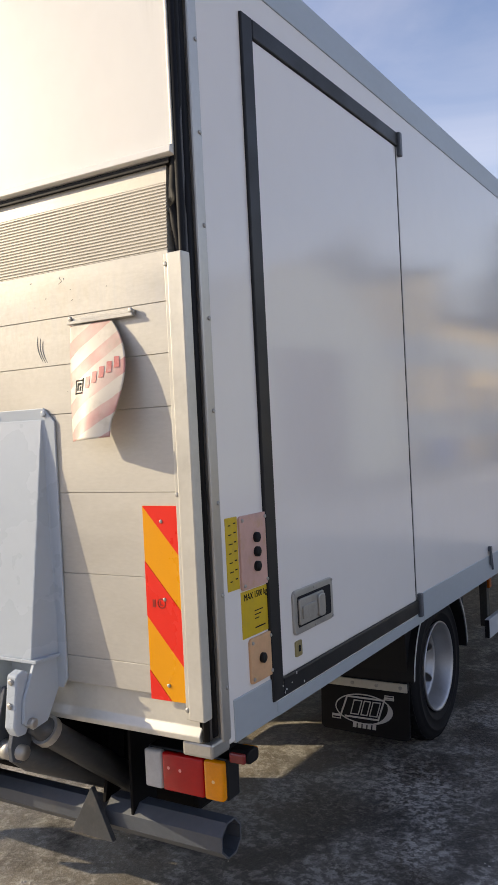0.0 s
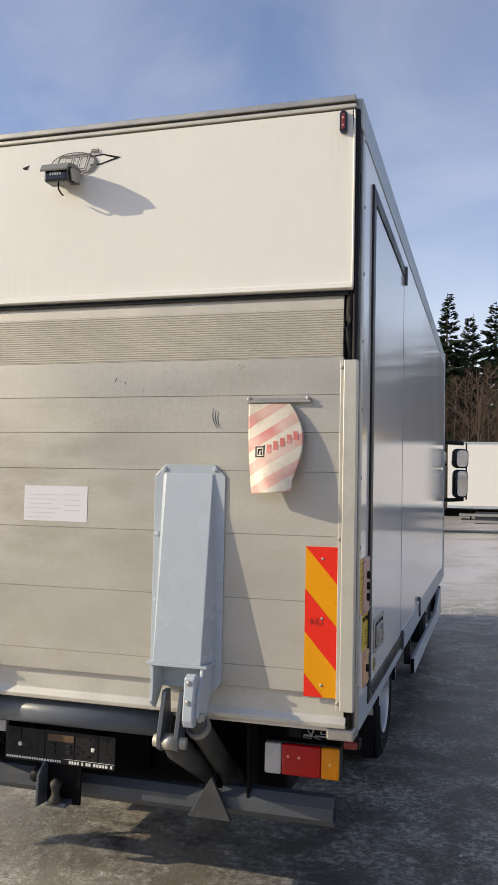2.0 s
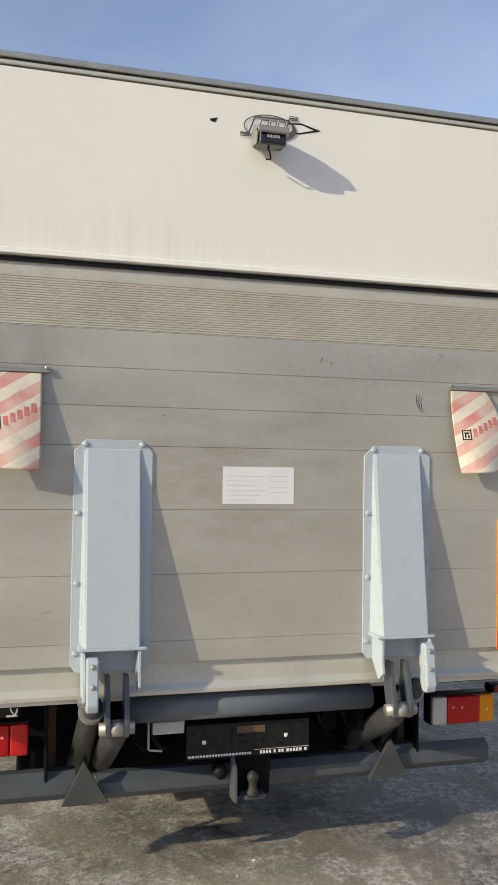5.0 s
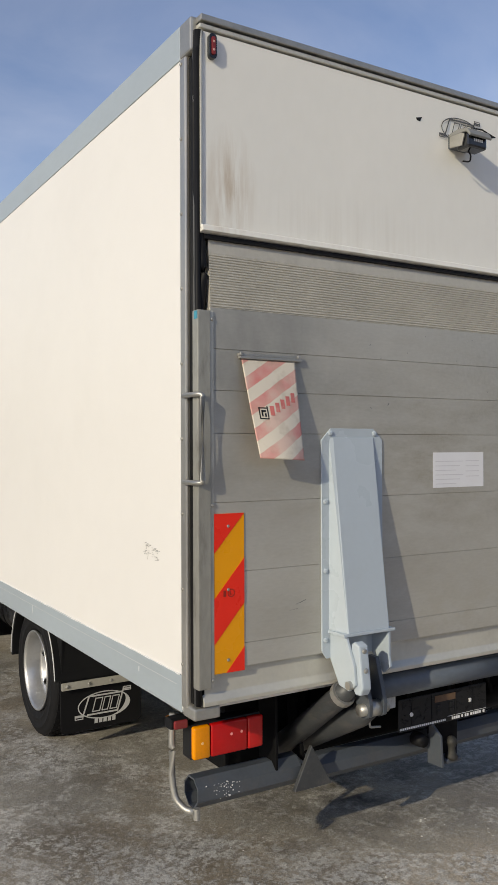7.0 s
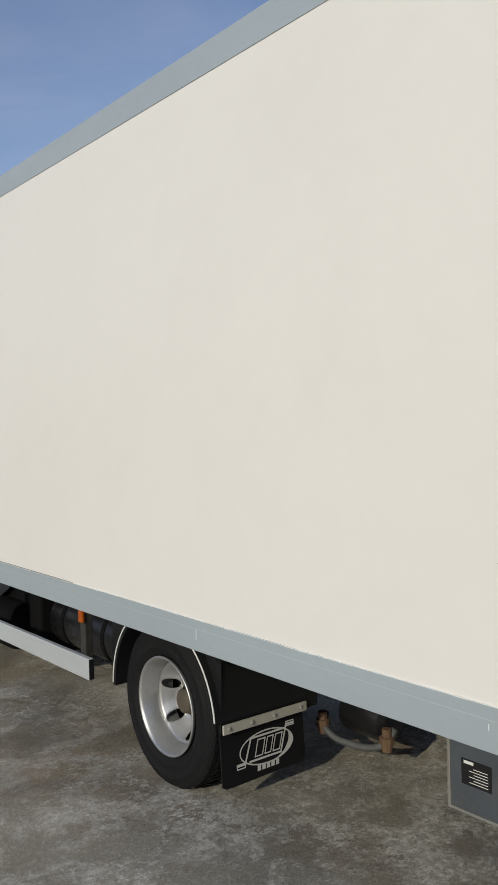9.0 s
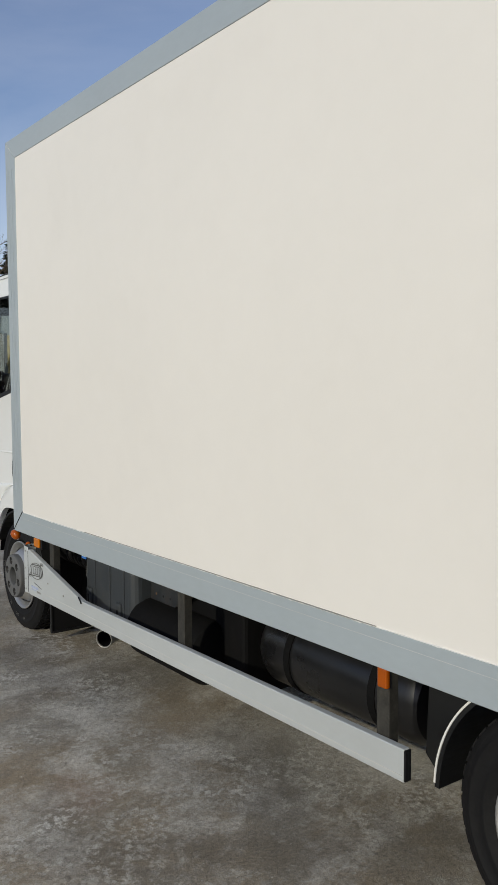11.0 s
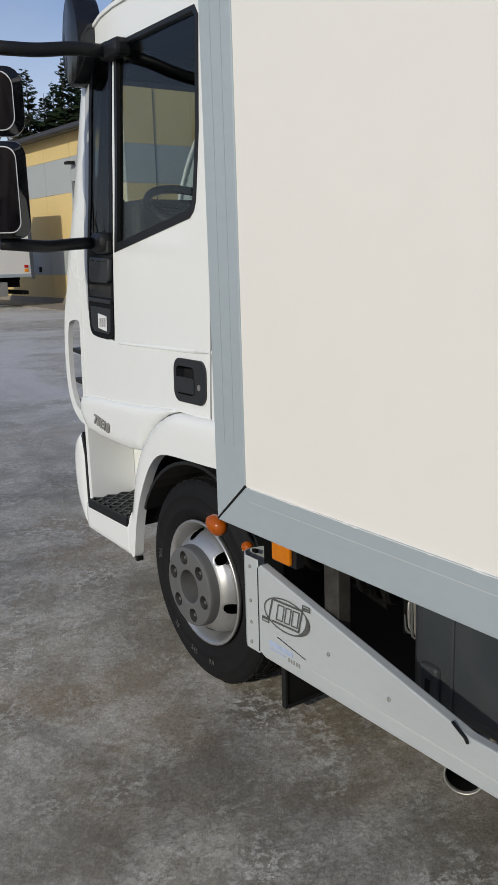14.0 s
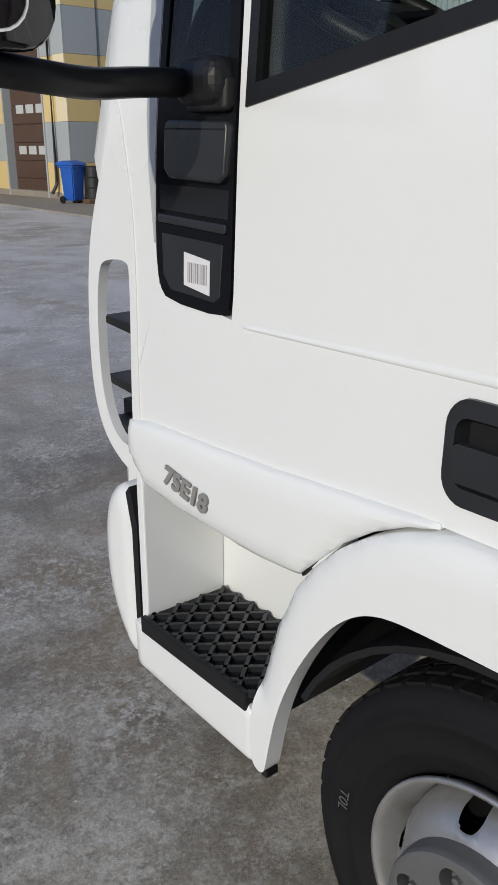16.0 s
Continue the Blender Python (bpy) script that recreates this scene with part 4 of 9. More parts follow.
        prism(dn, [(px - q, pz) for (px, pz), q in zip(run, ww)] + [(px + q, pz) for (px, pz), q in reversed(list(zip(run, ww)))], "y", -0.0006, 0.0)
    for k in range(3):
        scratch(0.688 + 0.011 * k, 2.008 - 0.008 * k, 0.085 - 0.006 * k, -1.36, -0.010, 0.0020)
    for x, z, ln, a in ((-0.85, 1.12, 0.05, 0.3), (-0.88, 1.10, 0.04, 0.1), (0.25, 2.118, 0.022, 1.2), (0.268, 2.120, 0.014, 0.4), (0.30, 2.108, 0.016, 2.0), (-0.40, 1.875, 0.010, 1.0)):
        scratch(x, z, ln, a, 0.004, 0.0026)
    for k in range(26):
        scratch(rnd.uniform(-0.9, 1.1), rnd.choice((rnd.uniform(1.78, 2.15), rnd.uniform(2.08, 2.18))), rnd.uniform(0.004, 0.010), rnd.uniform(0, 3.1), 0.0, 0.0014)
    for x, z, ln, a, bow in ((0.792, 2.182, 0.016, -0.9, -0.004), (0.786, 2.160, 0.018, 0.5, 0.003), (0.806, 2.178, 0.010, -1.2, 0.003)):
        scratch(x, z, ln, a, bow, 0.0012)
    tagged(part("scrape", dn, DARK_STEEL, plat), kind="stuff")
    return plat


platform = build_rear()


def striped_vinyl():
    """Faded diagonal red stripes on dirty white vinyl."""
    m = bpy.data.materials.new("striped_flag_vinyl")
    m.use_nodes = True
    n, l = m.node_tree.nodes, m.node_tree.links
    bsdf = n["Principled BSDF"]
    co = n.new("ShaderNodeTexCoord")
    wob = n.new("ShaderNodeTexNoise")
    wob.inputs["Scale"].default_value = 22
    wob.inputs["Detail"].default_value = 6
    l.new(co.outputs["Object"], wob.inputs["Vector"])
    dot = n.new("ShaderNodeVectorMath")
    dot.operation = "DOT_PRODUCT"
    dot.inputs[1].default_value = (6.3, 0.0, -10.2)
    l.new(co.outputs["Object"], dot.inputs[0])
    mul = n.new("ShaderNodeMath")
    mul.operation = "MULTIPLY_ADD"
    mul.inputs[1].default_value = 0.10
    l.new(wob.outputs["Fac"], mul.inputs[0])
    l.new(dot.outputs["Value"], mul.inputs[2])
    fr = n.new("ShaderNodeMath")
    fr.operation = "PINGPONG"
    fr.inputs[1].default_value = 0.5
    l.new(mul.outputs[0], fr.inputs[0])
    rp = n.new("ShaderNodeMapRange")
    rp.inputs["From Min"].default_value, rp.inputs["From Max"].default_value = 0.235, 0.265
    l.new(fr.outputs[0], rp.inputs["Value"])
    fade = n.new("ShaderNodeTexNoise")
    fade.inputs["Scale"].default_value = 9
    fade.inputs["Detail"].default_value = 8
    l.new(co.outputs["Object"], fade.inputs["Vector"])
    fm = n.new("ShaderNodeMapRange")
    fm.inputs["From Min"].default_value, fm.inputs["From Max"].default_value = 0.35, 0.65
    fm.inputs["To Min"].default_value, fm.inputs["To Max"].default_value = 1.0, 0.35
    l.new(fade.outputs["Fac"], fm.inputs["Value"])
    both = n.new("ShaderNodeMath")
    both.operation = "MULTIPLY"
    l.new(rp.outputs["Result"], both.inputs[0])
    l.new(fm.outputs["Result"], both.inputs[1])
    mx = n.new("ShaderNodeMix")
    mx.data_type = "RGBA"
    mx.inputs["A"].default_value = (0.68, 0.62, 0.52, 1)
    mx.inputs["B"].default_value = (0.62, 0.22, 0.20, 1)
    l.new(both.outputs[0], mx.inputs["Factor"])
    dirt = n.new("ShaderNodeMix")
    dirt.data_type = "RGBA"
    dm = n.new("ShaderNodeMapRange")
    dm.inputs["From Min"].default_value, dm.inputs["From Max"].default_value = 0.5, 0.75
    dm.inputs["To Max"].default_value = 0.5
    l.new(wob.outputs["Fac"], dm.inputs["Value"])
    l.new(dm.outputs["Result"], dirt.inputs["Factor"])
    l.new(mx.outputs["Result"], dirt.inputs["A"])
    dirt.inputs["B"].default_value = (0.40, 0.33, 0.24, 1)
    l.new(dirt.outputs["Result"], bsdf.inputs["Base Color"])
    bsdf.inputs["Roughness"].default_value = 0.5
    return m


FLAG_VINYL = striped_vinyl()
FLAG_PRINT = pbr("flag_red_print", (0.62, 0.17, 0.15), 0.5, var=0.2, scale=20, dirt=0.6, dirt_col=(0.62, 0.48, 0.42))


def build_flag(s):
    """A hanging vinyl warning flag below its clamp bar."""
    x0, x1 = (0.831, 1.087) if s > 0 else (-1.100, -0.830)
    bar = bmesh.new()
    box(bar, x0, x1, -0.020, -0.004, 2.026, 2.036, bevel=0.002)
    box(bar, x0, x1, -0.012, 0.0, 2.036, 2.046, bevel=0.002)
    clamp = part("flag_clamp", bar, DULL_STEEL, platform, "thin metal clamp bar")
    bolts("screw", [(x, -0.012, 2.044) for x in (x0 + 0.01, x1 - 0.01)], 0.009, DULL_STEEL, clamp)
    w, h = (0.205, 0.355) if s > 0 else (0.232, 0.355)
    left = (x0 + 0.008) if s > 0 else (x0 + 0.010)
    nu, nv = 34, 52
    bm = bmesh.new()

    def at(u, v):
        skew = 0.030 * v * v if s > 0 else 0.040 * v
        taper = w * ((0.80 + 0.20 * math.sin(math.pi * min(1.0, v * 1.15) ** 0.8)) if s > 0 else 1.0 - 0.17 * v)
        curl = (0.055 * v ** 1.3 + 0.020 * v * (u * 2 - 1)) if s > 0 else (0.070 * v ** 1.1 - 0.020 * v * u)
        curl += 0.010 * math.sin(u * 3.0 + s) * v
        curl += (0.030 if s > 0 else 0.016) * math.sin(math.pi * u) * v
        return Vector((left + skew + u * taper + (0.018 * math.sin(math.pi * v) * u if s > 0 else 0), -0.014 - curl, 2.024 - v * h + 0.010 * v * u * s))
    g = [[bm.verts.new(at(i / nu, j / nv)) for j in range(nv + 1)] for i in range(nu + 1)]
    for i in range(nu):
        for j in range(nv):
            f = bm.faces.new((g[i][j], g[i][j + 1], g[i + 1][j + 1], g[i + 1][j]))
            f.smooth = True
    fl = part("flag", bm, FLAG_VINYL, clamp, "faded red and white striped vinyl warning flag")
    fl.modifiers.new("thickness", "SOLIDIFY").thickness = 0.0015
    # emblem and a slanting row of bars where the name stands
    em = bmesh.new()
    lt = bmesh.new()

    def strip(bm2, u0, v0, u1, v1, off=0.0012):
        rows = [[bm2.verts.new(at(u0 + (u1 - u0) * i / 3, v0 + (v1 - v0) * j / 4) + Vector((0, -off, 0))) for j in range(5)] for i in range(4)]
        for i in range(3):
            for j in range(4):
                bm2.faces.new((rows[i][j], rows[i][j + 1], rows[i + 1][j + 1], rows[i + 1][j]))
    u0, v0 = 0.14, 0.545
    for a, c, p, q in ((0.0, 0.022, -0.055, 0.060), (0.158, 0.18, -0.075, 0.040), (0.0, 0.18, -0.062, -0.050), (0.0, 0.18, 0.046, 0.058)):
        strip(em, u0 + a, v0 + p, u0 + c, v0 + q)
    strip(em, u0 + 0.045, v0 - 0.035, u0 + 0.075, v0 + 0.030)
    strip(em, u0 + 0.075, v0 - 0.035, u0 + 0.135, v0 - 0.015)
    strip(em, u0 + 0.105, v0 - 0.005, u0 + 0.135, v0 + 0.034)
    for k in range(5):
        u, v = 0.36 + k * 0.118, 0.515 - k * 0.036
        strip(lt, u, v - 0.050, u + 0.082, v + 0.046)
    part("flag_emblem", em, INK, clamp)
    tagged(part("flag_bars", lt, FLAG_PRINT, clamp), kind="stuff")


for s in (-1, 1):
    build_flag(s)


def build_arm(s, cx):
    """One of the two grey lift-arm housings on the platform, with its brackets and hinge links."""
    def X(v):
        return cx + s * v            # towards the outside of the truck
    base = bmesh.new()
    hw, z0, z1 = 0.150, 0.900, 1.780
    poly = [(cx - hw, z0 + 0.03), (cx - hw + 0.02, z0), (cx + hw - 0.02, z0), (cx + hw, z0 + 0.03), (cx + hw, z1 - 0.045), (cx + hw - 0.045, z1), (cx - hw + 0.045, z1), (cx - hw, z1 - 0.045)]
    prism(base, poly, "y", -0.008, -0.0005, 0.002)
    arm = part("arm_housing", base, ARM_GREY, platform, "blue-grey steel arm housing bolted to the platform")
    w = bmesh.new()
    top, bot = 1.745, 1.008
    fl, fr = cx - 0.097, cx + 0.097
    pts = [(fl, -0.012, top), (fr, -0.012, top), (fr + 0.002, -0.106, bot), (fl - 0.002, -0.106, bot),
           (fl - 0.018, -0.006, top), (fr + 0.018, -0.006, top), (fr + 0.022, -0.006, bot), (fl - 0.022, -0.006, bot)]
    v = [w.verts.new(p) for p in pts]
    for f in ((0, 1, 2, 3), (4, 0, 3, 7), (1, 5, 6, 2), (4, 5, 1, 0), (3, 2, 6, 7), (5, 4, 7, 6)):
        w.faces.new([v[i] for i in f])
    bmesh.ops.recalc_face_normals(w, faces=w.faces[:])
    bmesh.ops.bevel(w, geom=w.edges[:], offset=0.006, segments=2, profile=0.5, affect="EDGES", clamp_overlap=True)
    part("wedge_cover", w, ARM_GREY, arm)
    part("cover_foot", bbox(cx - 0.125, cx + 0.125, -0.112, -0.008, bot - 0.010, bot + 0.001, bevel=0.002), ARM_GREY, arm)
    bolts("bolt", [(x, -0.008, z) for x, z in ((cx - 0.108, 1.762), (cx + 0.108, 1.762), (cx - 0.132, 1.50), (cx - 0.132, 1.235), (cx - 0.134, 0.972))], 0.012, ARM_GREY, arm)
    # cheeks below
    for off, deep, low in ((0.105, 0.150, 0.800), (-0.100, 0.105, 0.830)):
        cheek = [(-0.005, bot - 0.012), (-0.105, bot - 0.012), (-deep, 0.90), (-deep - 0.008, low + 0.03), (-deep + 0.03, low), (-0.06, low + 0.01), (-0.005, 0.90)]
        part("cheek", prism(bmesh.new(), cheek, "x", X(off) - 0.006, X(off) + 0.006, 0.002), ARM_GREY, arm)
    strap = [(-0.135, 0.985), (-0.165, 0.975), (-0.185, 0.82), (-0.170, 0.792), (-0.140, 0.790), (-0.120, 0.82), (-0.118, 0.975)]
    part("strap", prism(bmesh.new(), strap, "x", *sorted((X(0.055), X(0.098))), 0.006), ARM_GREY, arm)
    bolts("pin_bolt", [(X(0.076), y, z) for y, z in ((-0.168, 0.955), (-0.177, 0.885))], 0.011, DULL_STEEL, arm)
    d = bmesh.new()
    lathe(d, [(-0.012, 0.0005), (-0.012, 0.016), (0.012, 0.016), (0.016, 0.010), (0.016, 0.0005)], 12)
    part("cheek_pin", shift(d, X(0.113), -0.13, 0.825), DULL_STEEL, arm)
    # hinge links and pins
    plate = [(-0.04, 0.90), (-0.085, 0.90), (-0.135, 0.735), (-0.130, 0.690), (-0.100, 0.675), (-0.065, 0.690), (-0.03, 0.80)]
    links = part("hinge_link", prism(bmesh.new(), plate, "x", X(-0.055) - 0.009, X(-0.055) + 0.009, 0.002), DARK_STEEL, truck, "dark steel hinge link with greasy pin")
    part("link_plate", prism(bmesh.new(), plate, "x", X(0.015) - 0.009, X(0.015) + 0.009, 0.002), DARK_STEEL, links)
    pn = bmesh.new()
    tube(pn, [(X(-0.085), -0.100, 0.712), (X(0.045), -0.100, 0.712)], 0.024, 14)
    tube(pn, [(X(-0.045), -0.100, 0.712), (X(0.005), -0.100, 0.712)], 0.031, 14)
    part("pin", pn, DULL_STEEL, links, smooth=True)
    # lifting arms leading forward under the truck
    la = bmesh.new()
    tube(la, [(X(-0.02), -0.095, 0.712), (X(-0.02), -0.02, 0.665), (X(-0.02), 0.48, 0.40)], 0.05, 16, radii=[0.034, 0.048, 0.052])
    part("lift_arm", la, SCUFFED, truck, "scuffed dark steel lift arm", smooth=True)
    cy = bmesh.new()
    tube(cy, [(X(0.065), -0.075, 0.80), (X(0.067), -0.02, 0.755), (X(0.085), 0.46, 0.385)], 0.047, 16, radii=[0.032, 0.043, 0.047])
    cyl_ = part("tilt_cylinder", cy, SCUFFED, truck, "dark grey tilt cylinder", smooth=True)
    co = bmesh.new()
    tube(co, [(X(0.066), -0.035, 0.768), (X(0.067), -0.015, 0.751)], 0.050, 16)
    part("cylinder_collar", co, DULL_STEEL, cyl_)


build_arm(-1, -0.584)
build_arm(1, 0.597)


def build_grab_handle():
    hb = bmesh.new()
    tube(hb, bend([(-1.274, 0.085, 1.893), (-1.276, -0.015, 1.893), (-1.260, -0.036, 1.893), (-1.260, -0.036, 1.585), (-1.276, -0.015, 1.585), (-1.274, 0.085, 1.585)], 4, 0.02), 0.0095, 10)
    part("grab_handle", hb, DULL_STEEL, truck, "bent steel grab handle on the rear corner", smooth=True)


build_grab_handle()


def build_reverse_camera():
    cx, cz = 0.004, 2.998
    bm = bmesh.new()
    prism(bm, [(-0.004, cz + 0.034), (-0.060, cz + 0.042), (-0.112, cz + 0.030), (-0.130, cz + 0.002), (-0.124, cz - 0.006), (-0.104, cz + 0.018), (-0.004, cz + 0.022)], "x", cx - 0.064, cx + 0.064, 0.003)
    hood = part("reversing_camera", bm, pbr("camera_grey", (0.22, 0.22, 0.21), 0.5), truck, "small grey reversing camera under a sun hood on the rear flap")
    part("camera_body", bbox(cx - 0.054, cx + 0.054, -0.112, -0.040, cz - 0.044, cz + 0.020, bevel=0.010), GLOSS_BLACK, hood)
    for s in (-1, 1):
        sd = prism(bmesh.new(), [(-0.01, cz - 0.024), (-0.078, cz - 0.034), (-0.094, cz + 0.012), (-0.052, cz + 0.030), (-0.01, cz + 0.030)], "x", cx + s * 0.059 - 0.004, cx + s * 0.059 + 0.004, 0.002)
        part("camera_bracket", sd, DULL_STEEL, hood)
    part("foot", bbox(cx - 0.05, cx + 0.05, -0.03, 0.013, cz - 0.02, cz + 0.03, bevel=0.004), DARK_STEEL, hood)
    tx = bmesh.new()
    for k in range(5):
        box(tx, cx - 0.026 + k * 0.011, cx - 0.018 + k * 0.011, -0.1130, -0.1115, cz - 0.018, cz - 0.007)
    tagged(part("maker_bars", tx, WHITE_PRINT, hood), kind="stuff")
    cb = bmesh.new()
    tube(cb, bend([(cx - 0.012, -0.06, cz - 0.03), (cx - 0.004, -0.075, cz - 0.065), (cx + 0.006, -0.06, cz - 0.085), (cx - 0.006, -0.03, cz - 0.075)], 4, 0.01), 0.0035, 8)
    part("camera_cable", cb, RUBBER, hood)


build_reverse_camera()


def emblem(name, parent, m, size, ink, caption=False):
    """A maker's emblem as plain shapes: a slanting frame with three strokes, an oval and two small tabs."""
    bm = bmesh.new()
    th = 0.0012

    def poly(pts, zz=0.0):
        q = [Vector((x * size, y * size, zz)) for x, y in pts]
        lo = [bm.verts.new(m @ p) for p in q]
        bm.faces.new(lo)

    def stroke(pts, w):
        for (x0, y0), (x1, y1) in zip(pts, pts[1:]):
            d = Vector((x1 - x0, y1 - y0)).normalized() * w / 2
            nx, ny = -d.y, d.x
            poly([(x0 - d.x + nx, y0 - d.y + ny), (x0 - d.x - nx, y0 - d.y - ny), (x1 + d.x - nx, y1 + d.y - ny), (x1 + d.x + nx, y1 + d.y + ny)], th * stroke.n)
            stroke.n += 0.02
    stroke.n = 0.5
    oval = [(0.55 * math.cos(a) + 0.02, 0.26 * math.sin(a)) for a in (2 * math.pi * k / 36 for k in range(37))]
    stroke(oval, 0.022)
    # thick crescent on the far end of the oval
    for k in range(14):
        a0, a1 = -1.5 + k * 2.2 / 14, -1.5 + (k + 1) * 2.2 / 14
        t0, t1 = [0.11 * math.sin(math.pi * (a + 1.5) / 2.2) for a in (a0, a1)]
        poly([(0.02 + 0.55 * math.cos(a0), 0.26 * math.sin(a0)), (0.02 + 0.55 * math.cos(a1), 0.26 * math.sin(a1)),
              (0.02 + (0.55 - t1) * math.cos(a1), (0.26 - t1 * 0.2) * math.sin(a1)), (0.02 + (0.55 - t0) * math.cos(a0), (0.26 - t0 * 0.2) * math.sin(a0))], th * 0.3)
    stroke([(-0.58, -0.17), (-0.44, -0.17), (-0.30, 0.20), (0.40, 0.20)], 0.032)
    stroke([(0.58, 0.25), (0.44, 0.25), (0.30, -0.16), (-0.34, -0.16)], 0.032)
    stroke([(-0.60, -0.22), (-0.44, -0.22), (-0.44, -0.15), (-0.60, -0.15), (-0.60, -0.22)], 0.018)
    stroke([(0.44, 0.22), (0.60, 0.22), (0.60, 0.29), (0.44, 0.29), (0.44, 0.22)], 0.018)
    for x, w in ((-0.235, 0.150), (-0.035, 0.120), (0.135, 0.140)):
        stroke([(x, -0.105), (x + w, -0.105), (x + w + 0.075, 0.145), (x + 0.075, 0.145), (x, -0.105)], 0.020)
    if caption:
        for k in range(5):
            x = -0.20 + k * 0.095
            poly([(x, -0.345), (x + 0.070, -0.345), (x + 0.078, -0.255), (x + 0.008, -0.255)], th * 0.5)
    return tagged(part(name, bm, ink, parent), kind="stuff")


face_rear = Matrix.Translation((0.02, 0.0085, 3.068)) @ Euler((radians(90), 0, 0)).to_matrix().to_4x4()
emblem("maker_emblem", truck, face_rear, 0.20, LOGO_DARK)


def build_flap_marks():
    bm = bmesh.new()
    y0, y1 = 0.0105, 0.0122
    part("emblem_chip", prism(bmesh.new(), [(-0.228, 3.077), (-0.195, 3.086), (-0.205, 3.066), (-0.222, 3.068)], "y", y0, y1), INK, truck, "dark chip of a peeled sticker")
    arc = [(0.10, 3.10), (0.16, 3.105), (0.225, 3.088), (0.245, 3.083), (0.225, 3.077), (0.15, 3.058), (0.10, 3.058), (0.10, 3.063), (0.15, 3.064), (0.215, 3.082), (0.16, 3.099), (0.10, 3.095)]
    prism(bm, arc, "y", y0, y1)
    part("emblem_remains", bm, INK, truck, "peeling dark remains of a sticker")


build_flap_marks()

# ---- wheels ----
R_TYRE, R_RIM = 0.394, 0.240
Y_REAR, Y_AXLE, Z_HUB = 2.505, 6.885, 0.338


def tyre_mesh(x_out, x_in):
    """A tyre lying between two planes across the truck, centred on the origin; treads cut as blocks."""
    bm = bmesh.new()
    w = x_in - x_out
    prof = [(x_out + 0.020, R_RIM - 0.004), (x_out + 0.002, R_RIM + 0.018), (x_out - 0.007, R_RIM + 0.040), (x_out - 0.0105, R_RIM + 0.044), (x_out - 0.0105, R_RIM + 0.050), (x_out - 0.008, R_RIM + 0.054), (x_out - 0.009, R_TYRE - 0.062), (x_out - 0.0125, R_TYRE - 0.058), (x_out - 0.0125, R_TYRE - 0.050), (x_out - 0.007, R_TYRE - 0.046), (x_out - 0.002, R_TYRE - 0.030), (x_out + 0.006, R_TYRE - 0.012),
            (x_out + 0.022, R_TYRE - 0.002), (x_out + w / 2, R_TYRE), (x_in - 0.034, R_TYRE - 0.004), (x_in - 0.012, R_TYRE - 0.03), (x_in, R_RIM + 0.06), (x_in - 0.01, R_RIM)]
    lathe(bm, prof, 64)
    return bm


def tread_mesh(x_out, x_in):
    bm = bmesh.new()
    w = x_in - x_out
    rows = 5
    for r in range(rows):
        x0 = x_out + 0.012 + (w - 0.034) * r / rows + 0.004
        x1 = x_out + 0.012 + (w - 0.034) * (r + 1) / rows - 0.004
        n = 44
        for k in range(n):
            a0 = 2 * math.pi * (k + 0.12 + 0.25 * (r % 2)) / n
            a1 = 2 * math.pi * (k + 0.88 + 0.25 * (r % 2)) / n
            lo, hi = R_TYRE - 0.008, R_TYRE + (0.004 if 0 < r < rows - 1 else 0.0005)
            vs = []
            for rad in (lo, hi):
                for x, a in ((x0, a0), (x1, a0), (x1, a1), (x0, a1)):
                    vs.append(bm.verts.new((x, rad * math.cos(a), rad * math.sin(a))))
            for f in ((4, 5, 6, 7), (0, 1, 5, 4), (1, 2, 6, 5), (2, 3, 7, 6), (3, 0, 4, 7)):
                bm.faces.new([vs[i] for i in f])
    return bm


def disc_with_holes(bm, prof, holes, r_hole, r_mid, phase=0.0, seg=168):
    """A turned dish with round hand holes; the profile is drawn out fine so that the holes come out round."""
    fine = []
    for (h0, r0), (h1, r1) in zip(prof, prof[1:]):
        n = max(1, int(math.hypot(h1 - h0, r1 - r0) / 0.006))
        fine += [(h0 + (h1 - h0) * k / n, r0 + (r1 - r0) * k / n) for k in range(n)]
    fine.append(prof[-1])
    centres = [2 * math.pi * (k + phase) / holes for k in range(holes)]

    def gap(r, a):
        best = None
        for c in centres:
            d = (a - c + math.pi) % (2 * math.pi) - math.pi
            u, v = r * d, r - r_mid
            q = math.hypot(u, v)
            if best is None or q < best[0]:
                best = (q, u, v, c)
        return best
    rings = []
    for h, r in fine:
        ring = []
        for k in range(seg):
            a = 2 * math.pi * k / seg
            q, u, v, c = gap(r, a)
            rr, aa = r, a
            if r_hole * 0.72 < q < r_hole * 1.28:
                f = r_hole / q
                rr, aa = r_mid + v * f, c + u * f / r
            ring.append((bm.verts.new((h, rr * math.cos(aa), rr * math.sin(aa))), q))
        rings.append(ring)
    for a, b in zip(rings, rings[1:]):
        for k in range(seg):
            j = (k + 1) % seg
            quad = (a[k], a[j], b[j], b[k])
            if sum(q for _, q in quad) / 4 < r_hole * 0.98:
                continue
            bm.faces.new([v for v, _ in quad])
    bmesh.ops.delete(bm, geom=[v for v in bm.verts if not v.link_faces], context="VERTS")
    bmesh.ops.recalc_face_normals(bm, faces=bm.faces[:])


